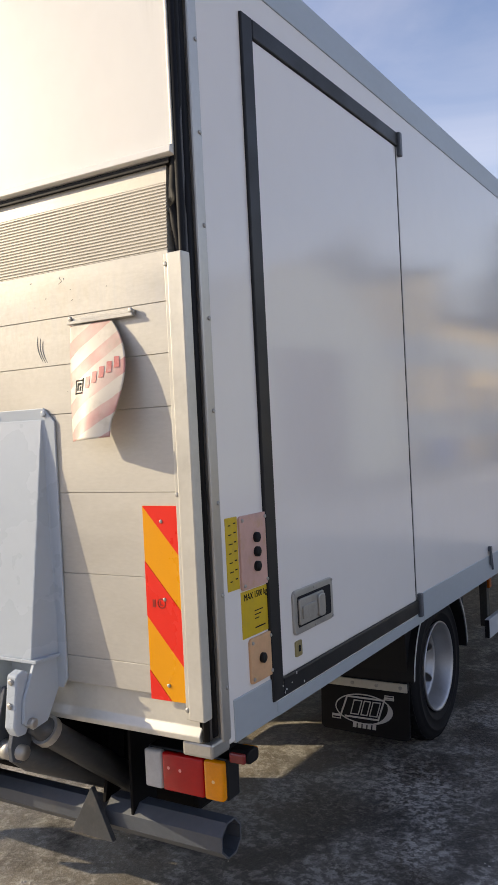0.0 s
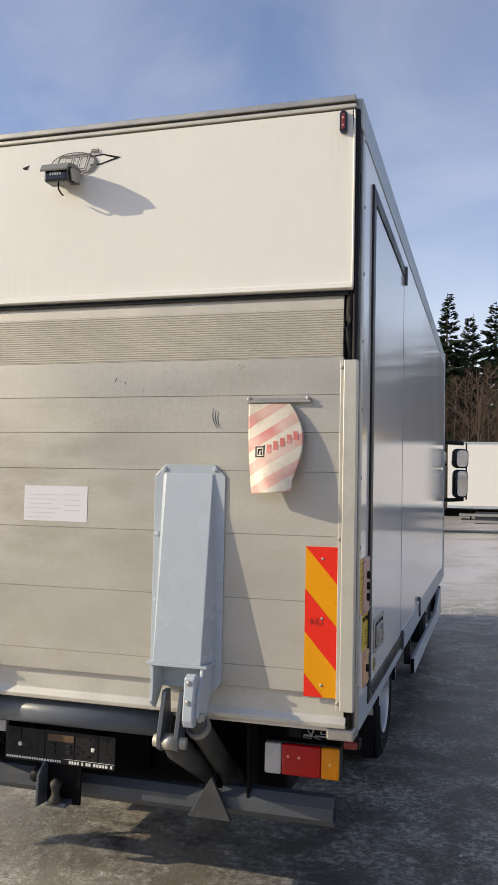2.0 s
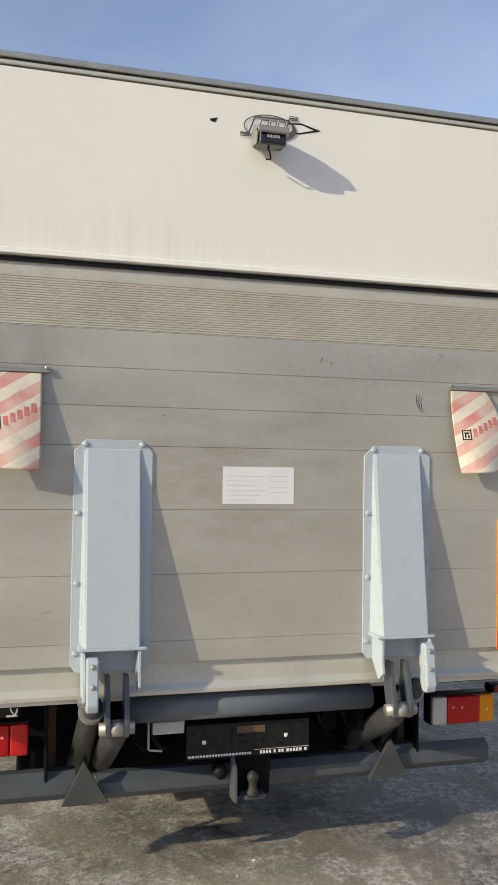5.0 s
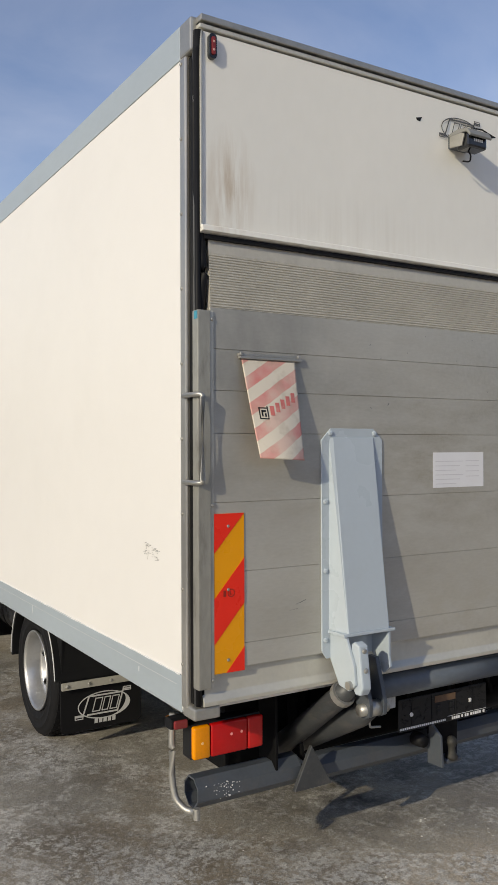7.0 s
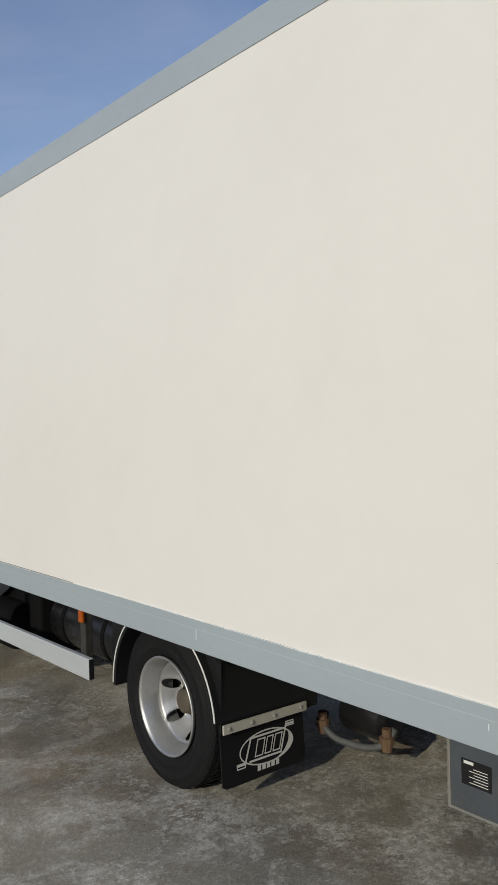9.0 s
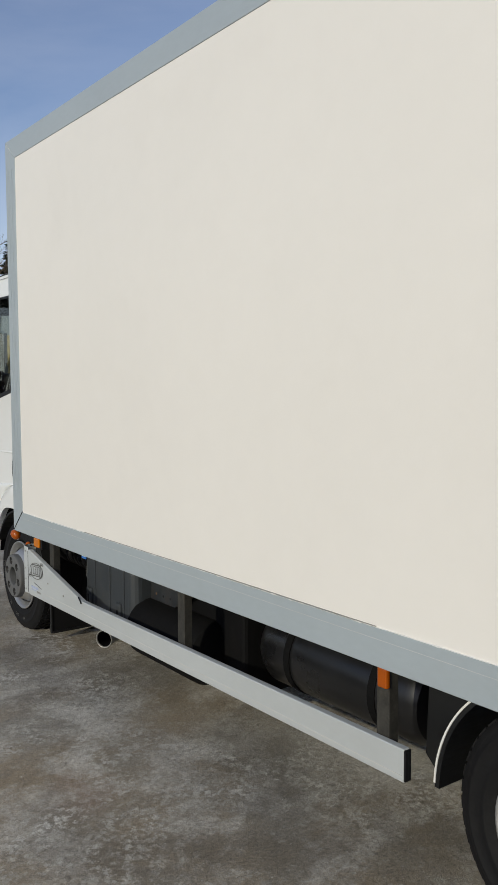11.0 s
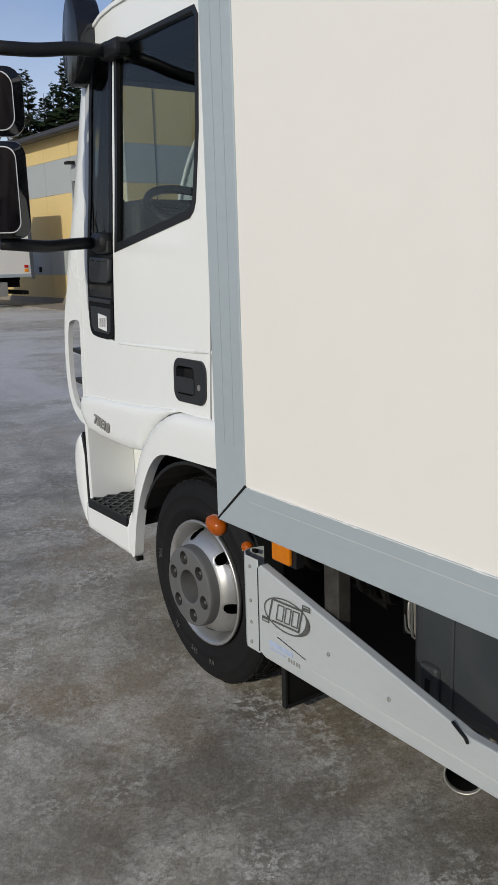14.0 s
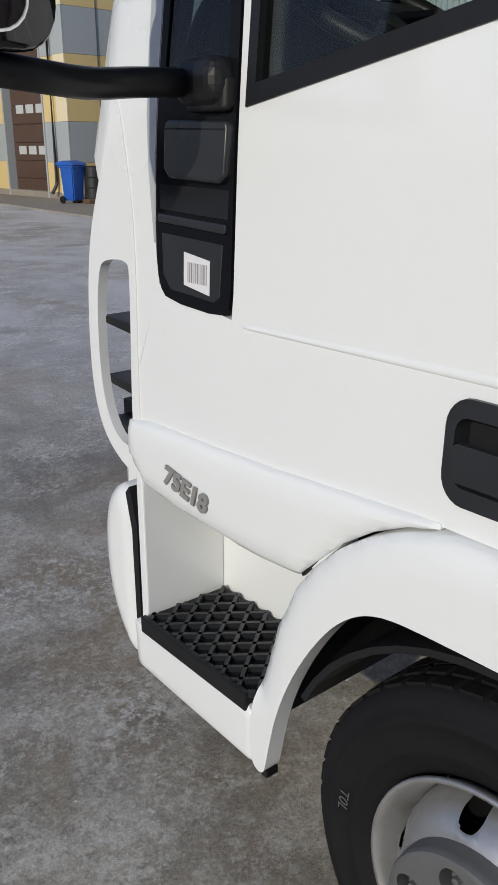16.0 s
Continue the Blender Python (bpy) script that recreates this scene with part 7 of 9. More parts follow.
def build_cab():
    # outer white door skin
    lower = [(6.768, 1.022), (7.03, 1.022), (7.15, 0.992), (7.225, 0.946), (7.335, 0.842)]
    door_poly = lower + [(7.93, 0.885), (7.975, 0.96), (7.965, 1.10), (7.873, 1.29), (7.603, 1.252), (7.598, 1.30), (7.588, 2.02), (7.562, 2.41), (6.755, 2.41), (6.762, 1.9), (6.758, 1.28)]
    win_out = [(7.572, 1.612), (7.545, 2.365), (7.520, 2.395), (6.870, 2.395), (6.842, 2.36), (6.842, 2.00), (6.860, 1.770), (6.874, 1.738), (6.905, 1.716)]
    cab = None
    for s in (-1, 1):
        door = part("cab_door" if cab else "cab", skin(door_poly, s, 0.0, 0.03, [win_out, rounded(0.190, 0.124, 0.03, 4, 6.938, 1.146)]), CAB_WHITE, cab or truck, "" if cab else "clean white driver's cab", smooth=False)
        if cab is None:
            cab = door
        # rear quarter behind the door seam
        part("rear_quarter", skin([(6.758, 1.022), (6.748, 1.28), (6.752, 1.9), (6.745, 2.41), (6.45, 2.41), (6.45, 1.022)], s, 0.0, 0.03), CAB_WHITE, cab)
        part("door_gap", skin([(6.770, 1.022), (6.760, 1.28), (6.764, 1.9), (6.757, 2.41), (6.743, 2.41), (6.750, 1.9), (6.746, 1.28), (6.756, 1.022)], s, -0.003, 0.015), RUBBER, cab)
        # raised crease along the door
        front = [(6.765, 1.2475), (7.55, 1.236), (7.585, 1.244), (7.55, 1.254), (6.765, 1.2698)]
        rear = [(6.749, 1.2478), (6.46, 1.252), (6.46, 1.276), (6.749, 1.2702)]
        for cr in (front, rear):
            crisp(part("door_crease", skin(cr, s, 0.004, 0.02, step=0.012, bulge=(0.012, 0.009, cr)), CAB_WHITE, cab), 60)
        # window rubber and glass
        part("window_frame", skin(win_out, s, 0.004, 0.03, [WIN]), BLACK_PLASTIC, cab, "black window surround")
        ww = skin(WIN, s, -0.012, 0.004)
        wob = part("side_window", ww, GLASS, cab, "clear side window")
        wob.visible_shadow = False
        # roof edge over the window
        part("roof_side", skin([(7.822, 2.408), (7.805, 2.455), (7.76, 2.505), (7.68, 2.535), (7.55, 2.548), (6.45, 2.560), (6.45, 2.408)], s, 0.0, 0.03), CAB_WHITE, cab)
        part("rain_gutter", skin([(7.80, 2.452), (7.755, 2.500), (7.68, 2.525), (7.55, 2.538), (6.45, 2.548), (6.45, 2.536), (7.55, 2.526), (7.67, 2.514), (7.74, 2.492), (7.785, 2.446)], s, 0.010, 0.02), CAB_WHITE, cab)
        part("roof_gap", skin([(7.80, 2.480), (7.72, 2.545), (7.60, 2.566), (6.45, 2.578), (6.45, 2.560), (7.58, 2.548), (7.70, 2.530), (7.78, 2.470)], s, -0.025, 0.02), INTERIOR, cab)
        # black pillar panel in front of the door
        pill = [(7.606, 1.275), (7.628, 1.252), (7.835, 1.262), (7.868, 1.29), (7.880, 1.36), (7.878, 1.50), (7.872, 1.61), (7.862, 1.72), (7.848, 1.85), (7.835, 2.02), (7.820, 2.2), (7.790, 2.42), (7.568, 2.42), (7.594, 2.02), (7.604, 1.40)]
        pane = [(7.632, 1.682), (7.844, 1.682), (7.822, 1.85), (7.808, 2.02), (7.793, 2.2), (7.765, 2.385), (7.600, 2.385), (7.622, 2.02)]
        part("pillar_panel", skin(chaikin(pill, 1), s, 0.002, 0.02, [pane]), PILLAR_BLACK, cab, "glossy black panel between door and windscreen")
        qw = part("quarter_window", skin(pane, s, -0.002, 0.004), DARK_GLASS, cab, "dark tinted quarter window")
        qw.visible_shadow = False
        # white corner in front of the pillar
        corner = [(7.871, 1.292), (7.967, 1.10), (7.977, 0.962), (7.988, 0.95), (7.990, 1.34), (8.065, 1.44), (8.12, 1.47), (8.22, 1.54), (8.262, 1.62), (8.222, 1.75), (8.145, 2.0), (8.083, 2.2), (8.02, 2.40), (7.95, 2.47), (7.793, 2.47), (7.793, 2.425),
                  (7.823, 2.2), (7.838, 2.02), (7.851, 1.85), (7.865, 1.72), (7.875, 1.61), (7.881, 1.50), (7.883, 1.36)]
        crisp(part("corner_panel", skin(corner, s, 0.0, 0.02), CAB_WHITE, cab), 50)
        # flush grey strip that paints the shade of a fold in the white corner
        run = [(7.883, 1.37, 0.004), (7.881, 1.50, 0.026), (7.875, 1.61, 0.040), (7.865, 1.72, 0.044), (7.851, 1.85, 0.044), (7.838, 2.02, 0.043), (7.823, 2.2, 0.041), (7.796, 2.41, 0.038)]
        strip = [(y + 0.001, z) for y, z, w in run] + [(y + w, z) for y, z, w in reversed(run)]
        crisp(part("pillar_channel", skin(strip, s, 0.0022, 0.012), FOLD_SHADE_GREY, cab, "pale grey strip painted for the shaded fold beside the black panel"), 50)
        part("corner_lining", skin([(7.90, 1.36), (8.09, 1.40), (8.20, 1.56), (8.235, 1.63), (8.195, 1.75), (8.12, 2.0), (8.06, 2.2), (8.0, 2.40), (7.84, 2.40), (7.88, 2.02), (7.93, 1.68)], s, -0.026, 0.012), INTERIOR, cab)
        # slotted wind deflector standing off the corner
        slot = [(8.000, 0.90), (8.095, 0.92), (8.148, 1.02), (8.155, 1.20), (8.140, 1.290), (8.115, 1.318), (8.010, 1.326), (7.992, 1.30), (8.000, 1.0)]
        outer = [(7.965, 0.845), (8.05, 0.85), (8.150, 0.91), (8.196, 1.02), (8.203, 1.20), (8.180, 1.37), (8.122, 1.50), (8.070, 1.60), (8.045, 1.66), (8.005, 1.55), (7.968, 1.38), (7.965, 1.10)]
        df = part("wind_deflector", skin(chaikin(outer), s, 0.003, 0.025, [chaikin(slot)], step=0.05), CAB_WHITE, cab, "white corner deflector with a slot and dark vanes")
        crisp(df, 50)
        for z in (0.93, 1.035, 1.175):
            v = bmesh.new()
            prism(v, [(8.010, z - 0.016), (8.168, z - 0.004), (8.168, z + 0.012), (8.010, z + 0.008)], "x", *sorted((s * 1.085, s * 0.95)), 0.002)
            part("deflector_vane", v, BLACK_PLASTIC, df)
        part("deflector_back", bbox(*sorted((s * 0.93, s * 1.03)), 7.994, 8.006, 0.88, 1.32, bevel=0.003), DARK_STEEL, df)
        # band over the step, and badge
        band = [(7.370, 0.820), (7.483, 0.812), (7.594, 0.812), (7.82, 0.822), (7.95, 0.836), (8.02, 0.90), (8.012, 0.975), (7.92, 0.990), (7.66, 0.995), (7.457, 1.003), (7.287, 1.013), (7.10, 1.024), (7.03, 1.027), (7.03, 1.018), (7.10, 1.0),
                (7.175, 0.968), (7.25, 0.922), (7.315, 0.868)]
        crisp(part("wing_panel", skin(band, s, 0.024, 0.05, step=0.018, bulge=(0.055, 0.020)), CAB_WHITE, cab, "bulged white wing panel over the step"), 50)
        # step well
        wl = bmesh.new()
        box(wl, *sorted((s * 0.86, s * 0.875)), 7.452, 8.02, 0.45, 0.93)
        part("step_well", wl, CAB_WHITE, cab)
        part("step_front_wall", bbox(*sorted((s * 0.876, s * 1.125)), 7.945, 7.975, 0.45, 0.90, bevel=0.004), CAB_WHITE, cab)
        lowp = [(7.468, 0.345), (7.50, 0.335), (7.975, 0.352), (7.988, 0.478), (7.90, 0.490), (7.50, 0.480), (7.475, 0.460)]
        crisp(part("step_panel", skin([(y, z + 0.012) if z < 0.4 else (y, z) for y, z in lowp], s, 0.040, 0.05, step=0.018, bulge=(0.02, 0.008)), CAB_WHITE, cab), 50)
        tr = bmesh.new()
        prism(tr, [(s * 1.140, 7.505), (s * 1.140, 7.94), (s * 1.09, 7.945), (s * 0.88, 7.94), (s * 0.88, 7.52), (s * 1.00, 7.46)], "z", 0.476, 0.500, 0.003)
        part("step_tread", tr, BLACK_PLASTIC, cab, "black plastic step tread with a diamond grip")
        # wheel arch flare
        outer_a = [(7.490, 0.43), (7.482, 0.366), (7.462, 0.344)]
        inner = [(7.435, 0.350), (7.425, 0.40), (7.396, 0.52), (7.340, 0.640), (7.262, 0.752), (7.195, 0.815), (7.125, 0.848), (7.02, 0.858), (6.60, 0.866), (6.545, 0.892), (6.49, 0.955)]
        back = [(6.46, 1.03), (6.99, 1.020), (7.03, 1.014), (7.10, 0.994), (7.175, 0.962), (7.25, 0.916), (7.312, 0.862), (7.365, 0.80), (7.418, 0.700), (7.468, 0.55)]
        crisp(part("arch_flare", skin(chaikin(outer_a + inner + back), s, 0.040, 0.045, step=0.018, bulge=(0.07, 0.030, back)), CAB_WHITE, cab, "white wheel arch flare"), 50)
        edge = [(7.362, 0.818), (7.315, 0.868), (7.25, 0.922), (7.175, 0.968), (7.10, 1.0), (7.03, 1.019)]
        seam = [(y + 0.005, z + 0.004) for y, z in edge] + [(y + 0.001, z - 0.001) for y, z in reversed(edge)]
        part("arch_seam", skin(seam, s, 0.002, 0.012), BLACK_PLASTIC, cab)
        line = [(7.452, 0.36), (7.448, 0.50), (7.425, 0.60), (7.388, 0.71), (7.335, 0.805), (7.275, 0.870), (7.20, 0.930)]
        for nm_, mat_, off_, xa, xb in (("step_rear_wall", CAB_WHITE, 0.0, 0.86, 1.11), ("arch_lining", BLACK_PLASTIC, -0.016, 0.60, 1.115)):
            run = line[1:]
            wb = bmesh.new()
            prism(wb, [(y + off_, z + off_ * 0.5) for y, z in run] + [(y + off_ - 0.014, z + off_ * 0.5 - 0.006) for y, z in reversed(run)], "x", *sorted((s * xa, s * xb)))
            part(nm_, wb, mat_, cab)
        hook = bbox(*sorted((s * 1.135, s * 1.10)), 7.440, 7.462, 0.326, 0.346, bevel=0.003)
        part("flare_clip", hook, BLACK_PLASTIC, cab)
        # bumper corner
        bp = [(8.012, 0.355), (8.05, 0.335), (8.13, 0.37), (8.20, 0.48), (8.215, 0.62), (8.195, 0.73), (8.145, 0.785), (8.07, 0.798), (8.025, 0.77), (8.012, 0.68)]
        crisp(part("bumper_corner", skin(chaikin([(y - 0.02, z) if y > 8.1 else (y, z) for y, z in bp]), s, 0.012, 0.09, step=0.02, bulge=(0.06, 0.035)), CAB_WHITE, cab), 50)
        part("bumper_gap", skin([(7.992, 0.36), (8.013, 0.36), (8.016, 0.70), (8.040, 0.79), (8.02, 0.81), (7.99, 0.72)], s, 0.012, 0.06), BLACK_PLASTIC, cab)
        # door handle
        hp = [(p[0], p[1]) for p in rounded(0.250, 0.160, 0.045, 6, 6.912, 1.146)]
        well = rounded(0.148, 0.104, 0.024, 5, 6.944, 1.146)
        hd = part("door_handle", skin(hp, s, 0.008, 0.045, [well]), HANDLE_BLACK, cab, "black recessed door handle")
        soften(hd, 0.004, 2)
        part("handle_recess", skin(rounded(0.156, 0.112, 0.024, 5, 6.944, 1.146), s, -0.032, 0.003), INK, hd)
        soften(part("handle_bar", skin(rounded(0.146, 0.058, 0.010, 4, 6.944, 1.130), s, 0.011, 0.014), HANDLE_BLACK, hd), 0.006, 3)
        part("key_lock", skin(rounded(0.022, 0.022, 0.0105, 5, 6.834, 1.130), s, 0.0105, 0.006), STEEL, hd)
        # sticker on the black panel
        stk = part("barcode_sticker", skin([(7.672, 1.288), (7.765, 1.300), (7.765, 1.362), (7.672, 1.352)], s, 0.0060, 0.001), PAPER, cab, "white sticker with grey bars") if s < 0 else None
        if stk:
            for k in range(19):
                y = 7.682 + k * 0.0037
                part("sticker_bar", skin([(y, 1.306), (y + 0.0013 + 0.0008 * (k % 3), 1.3065), (y + 0.0013 + 0.0008 * (k % 3), 1.344), (y, 1.3435)], s, 0.0068, 0.001), PAPER_GREY if k % 2 else LOGO_GREY, stk)
        # mirror foot housing on the black panel
        mh = [(7.612, 1.500), (7.63, 1.488), (7.805, 1.494), (7.825, 1.512), (7.822, 1.588), (7.81, 1.597), (7.612, 1.592), (7.604, 1.58)]
        soften(part("mirror_housing", skin(mh, s, 0.020, 0.03, step=0.3), HANDLE_BLACK, cab, "satin black mirror foot housing"), 0.010, 3)
        part("housing_seam", skin([(7.612, 1.576), (7.818, 1.580), (7.818, 1.583), (7.612, 1.579)], s, 0.0205, 0.006), INK, cab)
        soften(part("mirror_housing", skin([(7.605, 1.606), (7.74, 1.606), (7.73, 1.660), (7.605, 1.664)], s, 0.026, 0.04, step=0.3), BLACK_PLASTIC, cab), 0.012, 3)
        part("panel_recess", skin([(7.618, 1.428), (7.860, 1.436), (7.862, 1.482), (7.615, 1.478)], s, 0.003, 0.012), GLOSS_BLACK, cab, "glossy black recess under the housing")
        soften(part("panel_rib", skin([(7.620, 1.402), (7.862, 1.412), (7.862, 1.428), (7.618, 1.420)], s, 0.010, 0.014, step=0.3), HANDLE_BLACK, cab), 0.004, 2)
        soften(part("panel_pad", skin([(7.640, 1.288), (7.66, 1.276), (7.820, 1.284), (7.850, 1.31), (7.856, 1.392), (7.632, 1.384)], s, 0.004, 0.010, step=0.3), HANDLE_BLACK, cab), 0.004, 2)
    # badge text on the driver's side
    for s in (-1,):
        m = Matrix.Translation((-1.1375, 7.740, 0.886)) @ Euler((radians(90), 0, radians(-90))).to_matrix().to_4x4() @ Euler((0, 0, radians(-9))).to_matrix().to_4x4()
        lettering("model_badge", "75E18", 0.058, m, LOGO_GREY, cab, 0.002, 1.18, 0.12, 0.0022)
    # diamond grip ribs of the treads
    for s in (-1, 1):
        gr = bmesh.new()
        y0, y1, x0, x1 = 7.49, 7.93, 0.892, 1.138
        for d in (-1, 1):
            for k in range(-5, 12):
                a = Vector((x0, y0 + k * 0.062))
                b = Vector((x1, y0 + k * 0.062 + d * 0.20))
                pts = []
                for t in range(21):
                    p = a.lerp(b, t / 20)
                    if y0 < p.y < y1 and not (p.x < 0.97 and p.y < 7.48 + (0.97 - p.x)):
                        pts.append(p)
                if len(pts) > 1:
                    p, q = pts[0], pts[-1]
                    dr = (q - p).normalized() * 0.005
                    nx, ny = -dr.y, dr.x
                    prism(gr, [(s * (p.x + nx), p.y + ny), (s * (q.x + nx), q.y + ny), (s * (q.x - nx), q.y - ny), (s * (p.x - nx), p.y - ny)], "z", 0.499, 0.5125)
        g = part("tread_grip", gr, HANDLE_BLACK, cab)
        tagged(g, kind="stuff")
        tk = bmesh.new()
        box(tk, *sorted((s * 1.134, s * 1.151)), 7.50, 7.942, 0.468, 0.510, bevel=0.004)
        part("tread_edge", tk, BLACK_PLASTIC, cab)
    return cab


cab = build_cab()


def build_cab_shell():
    """Roof, back wall, front and windscreen, which close the cab."""
    rf = bmesh.new()
    ys = [6.45, 6.9, 7.3, 7.55, 7.72, 7.83, 7.92, 7.99]
    hz = [2.660, 2.660, 2.652, 2.640, 2.618, 2.588, 2.535, 2.475]
    n = 12
    grid = []
    for y, h in zip(ys, hz):
        row = []
        for k in range(n + 1):
            u = -1 + 2 * k / n
            w = 0.985 - 0.02 * (y - 6.45)
            x = w * math.copysign(abs(u) ** 0.7, u)
            row.append(rf.verts.new((x, y, h - 0.085 * abs(u) ** 4)))
        grid.append(row)
    for a, b in zip(grid, grid[1:]):
        for k in range(n):
            rf.faces.new((a[k], a[k + 1], b[k + 1], b[k]))
    roof = part("cab_roof", rf, CAB_WHITE, cab, "white cab roof", smooth=True)
    roof.modifiers.new("thickness", "SOLIDIFY").thickness = 0.03
    part("cab_back", bbox(-1.02, 1.02, 6.45, 6.48, 0.95, 2.60), CAB_WHITE, cab)
    part("cab_floor", bbox(-1.02, 1.02, 6.45, 8.2, 0.93, 0.97), INTERIOR, cab)
    # front: nose panel below, windscreen above
    part("cab_front", bbox(-0.86, 0.86, 8.36, 8.43, 0.80, 1.40, bevel=0.02), CAB_WHITE, cab)
    part("front_grille", bbox(-0.80, 0.80, 8.432, 8.445, 0.86, 1.06, bevel=0.004), BLACK_PLASTIC, cab)
    part("front_bumper", bbox(-0.88, 0.88, 8.24, 8.48, 0.36, 0.78, bevel=0.04), CAB_WHITE, cab)
    ws = bmesh.new()
    zs = [1.38 + 1.08 * k / 10 for k in range(11)]
    g = []
    for z in zs:
        g.append([ws.verts.new((x, cab_nose(z) - 0.012 - 0.11 * (abs(x) / 0.86) ** 3, z)) for x in [-0.95 + 1.90 * i / 16 for i in range(17)]])
    for a, b in zip(g, g[1:]):
        for k in range(16):
            ws.faces.new((a[k], a[k + 1], b[k + 1], b[k]))
    w = part("windscreen", ws, GLASS, cab, "clear windscreen", smooth=True)
    w.visible_shadow = False
    for s in (-1, 1):
        rim = bmesh.new()
        pts = [(s * 0.915, cab_nose(z) - 0.21, z) for z in zs]
        tube(rim, pts, 0.035, 8)
        part("pillar_core", rim, INTERIOR, cab)
    part("header_rail", bbox(-0.96, 0.96, 7.62, 7.76, 2.285, 2.50, bevel=0.02), INTERIOR, cab)
    # sun visor over the screen
    sv = bmesh.new()
    prism(sv, [(7.97, 2.53), (8.12, 2.50), (8.22, 2.41), (8.215, 2.40), (8.11, 2.485), (7.97, 2.515)], "x", -0.93, 0.93, 0.002)
    part("sun_visor", sv, GLOSS_BLACK, cab, "dark sun visor over the windscreen")
    # interior
    ds = bmesh.new()
    prism(ds, [(8.18, 1.0), (7.85, 1.0), (7.78, 1.35), (7.74, 1.55), (7.76, 1.66), (7.86, 1.735), (8.02, 1.72), (8.12, 1.64)], "x", -0.94, 0.94, 0.015)
    part("dashboard", ds, INTERIOR, cab, "dark grey dashboard")
    part("instrument_hood", bbox(-0.90, -0.36, 7.70, 7.98, 1.62, 1.835, bevel=0.06, seg=4), INTERIOR, cab)
    hw = bmesh.new()
    c = Vector((-0.62, 7.66, 1.785))
    q = Euler((radians(27), 0, 0)).to_matrix()
    pts = [c + q @ Vector((0.225 * math.cos(a), 0.225 * math.sin(a), 0)) for a in (2 * math.pi * k / 32 for k in range(33))]
    tube(hw, pts, 0.019, 8)
    wheel = part("steering_wheel", hw, BLACK_PLASTIC, cab, "black steering wheel", smooth=True)
    sp = bmesh.new()
    for a in (0.3, 2.84, 4.71):
        tube(sp, [c, c + q @ Vector((0.22 * math.cos(a), 0.22 * math.sin(a), 0))], 0.014, 6)
    tube(sp, [c, c + q @ Vector((0, 0, -0.35))], 0.035, 10)
    part("wheel_spokes", sp, BLACK_PLASTIC, wheel)
    for x in (-0.64, 0.22, 0.66):
        st = bbox(x - 0.24, x + 0.24, 6.62, 7.08, 1.18, 1.36, bevel=0.05)
        seat = part("seat", st, SEAT, cab, "dark fabric seat")
        bk = bbox(x - 0.23, x + 0.23, 6.52, 6.62, 1.34, 1.72, bevel=0.045)
        part("backrest", bk, SEAT, seat)
        part("headrest", bbox(x - 0.13, x + 0.13, 6.53, 6.60, 1.73, 1.86, bevel=0.035), SEAT, seat)
    part("roof_lining", bbox(-0.96, 0.96, 6.48, 7.68, 2.40, 2.44), INTERIOR, cab)
    part("back_lining", bbox(-1.0, 1.0, 6.485, 6.50, 0.97, 2.42), INTERIOR, cab)
    pod = bmesh.new()
    tube(pod, bend([(-0.90, 8.02, 1.70), (-0.88, 7.96, 1.80), (-0.86, 7.93, 1.83)], 4, 0.05), 0.035, 12)
    part("dash_pod", pod, BLACK_PLASTIC, cab, smooth=True)


build_cab_shell()


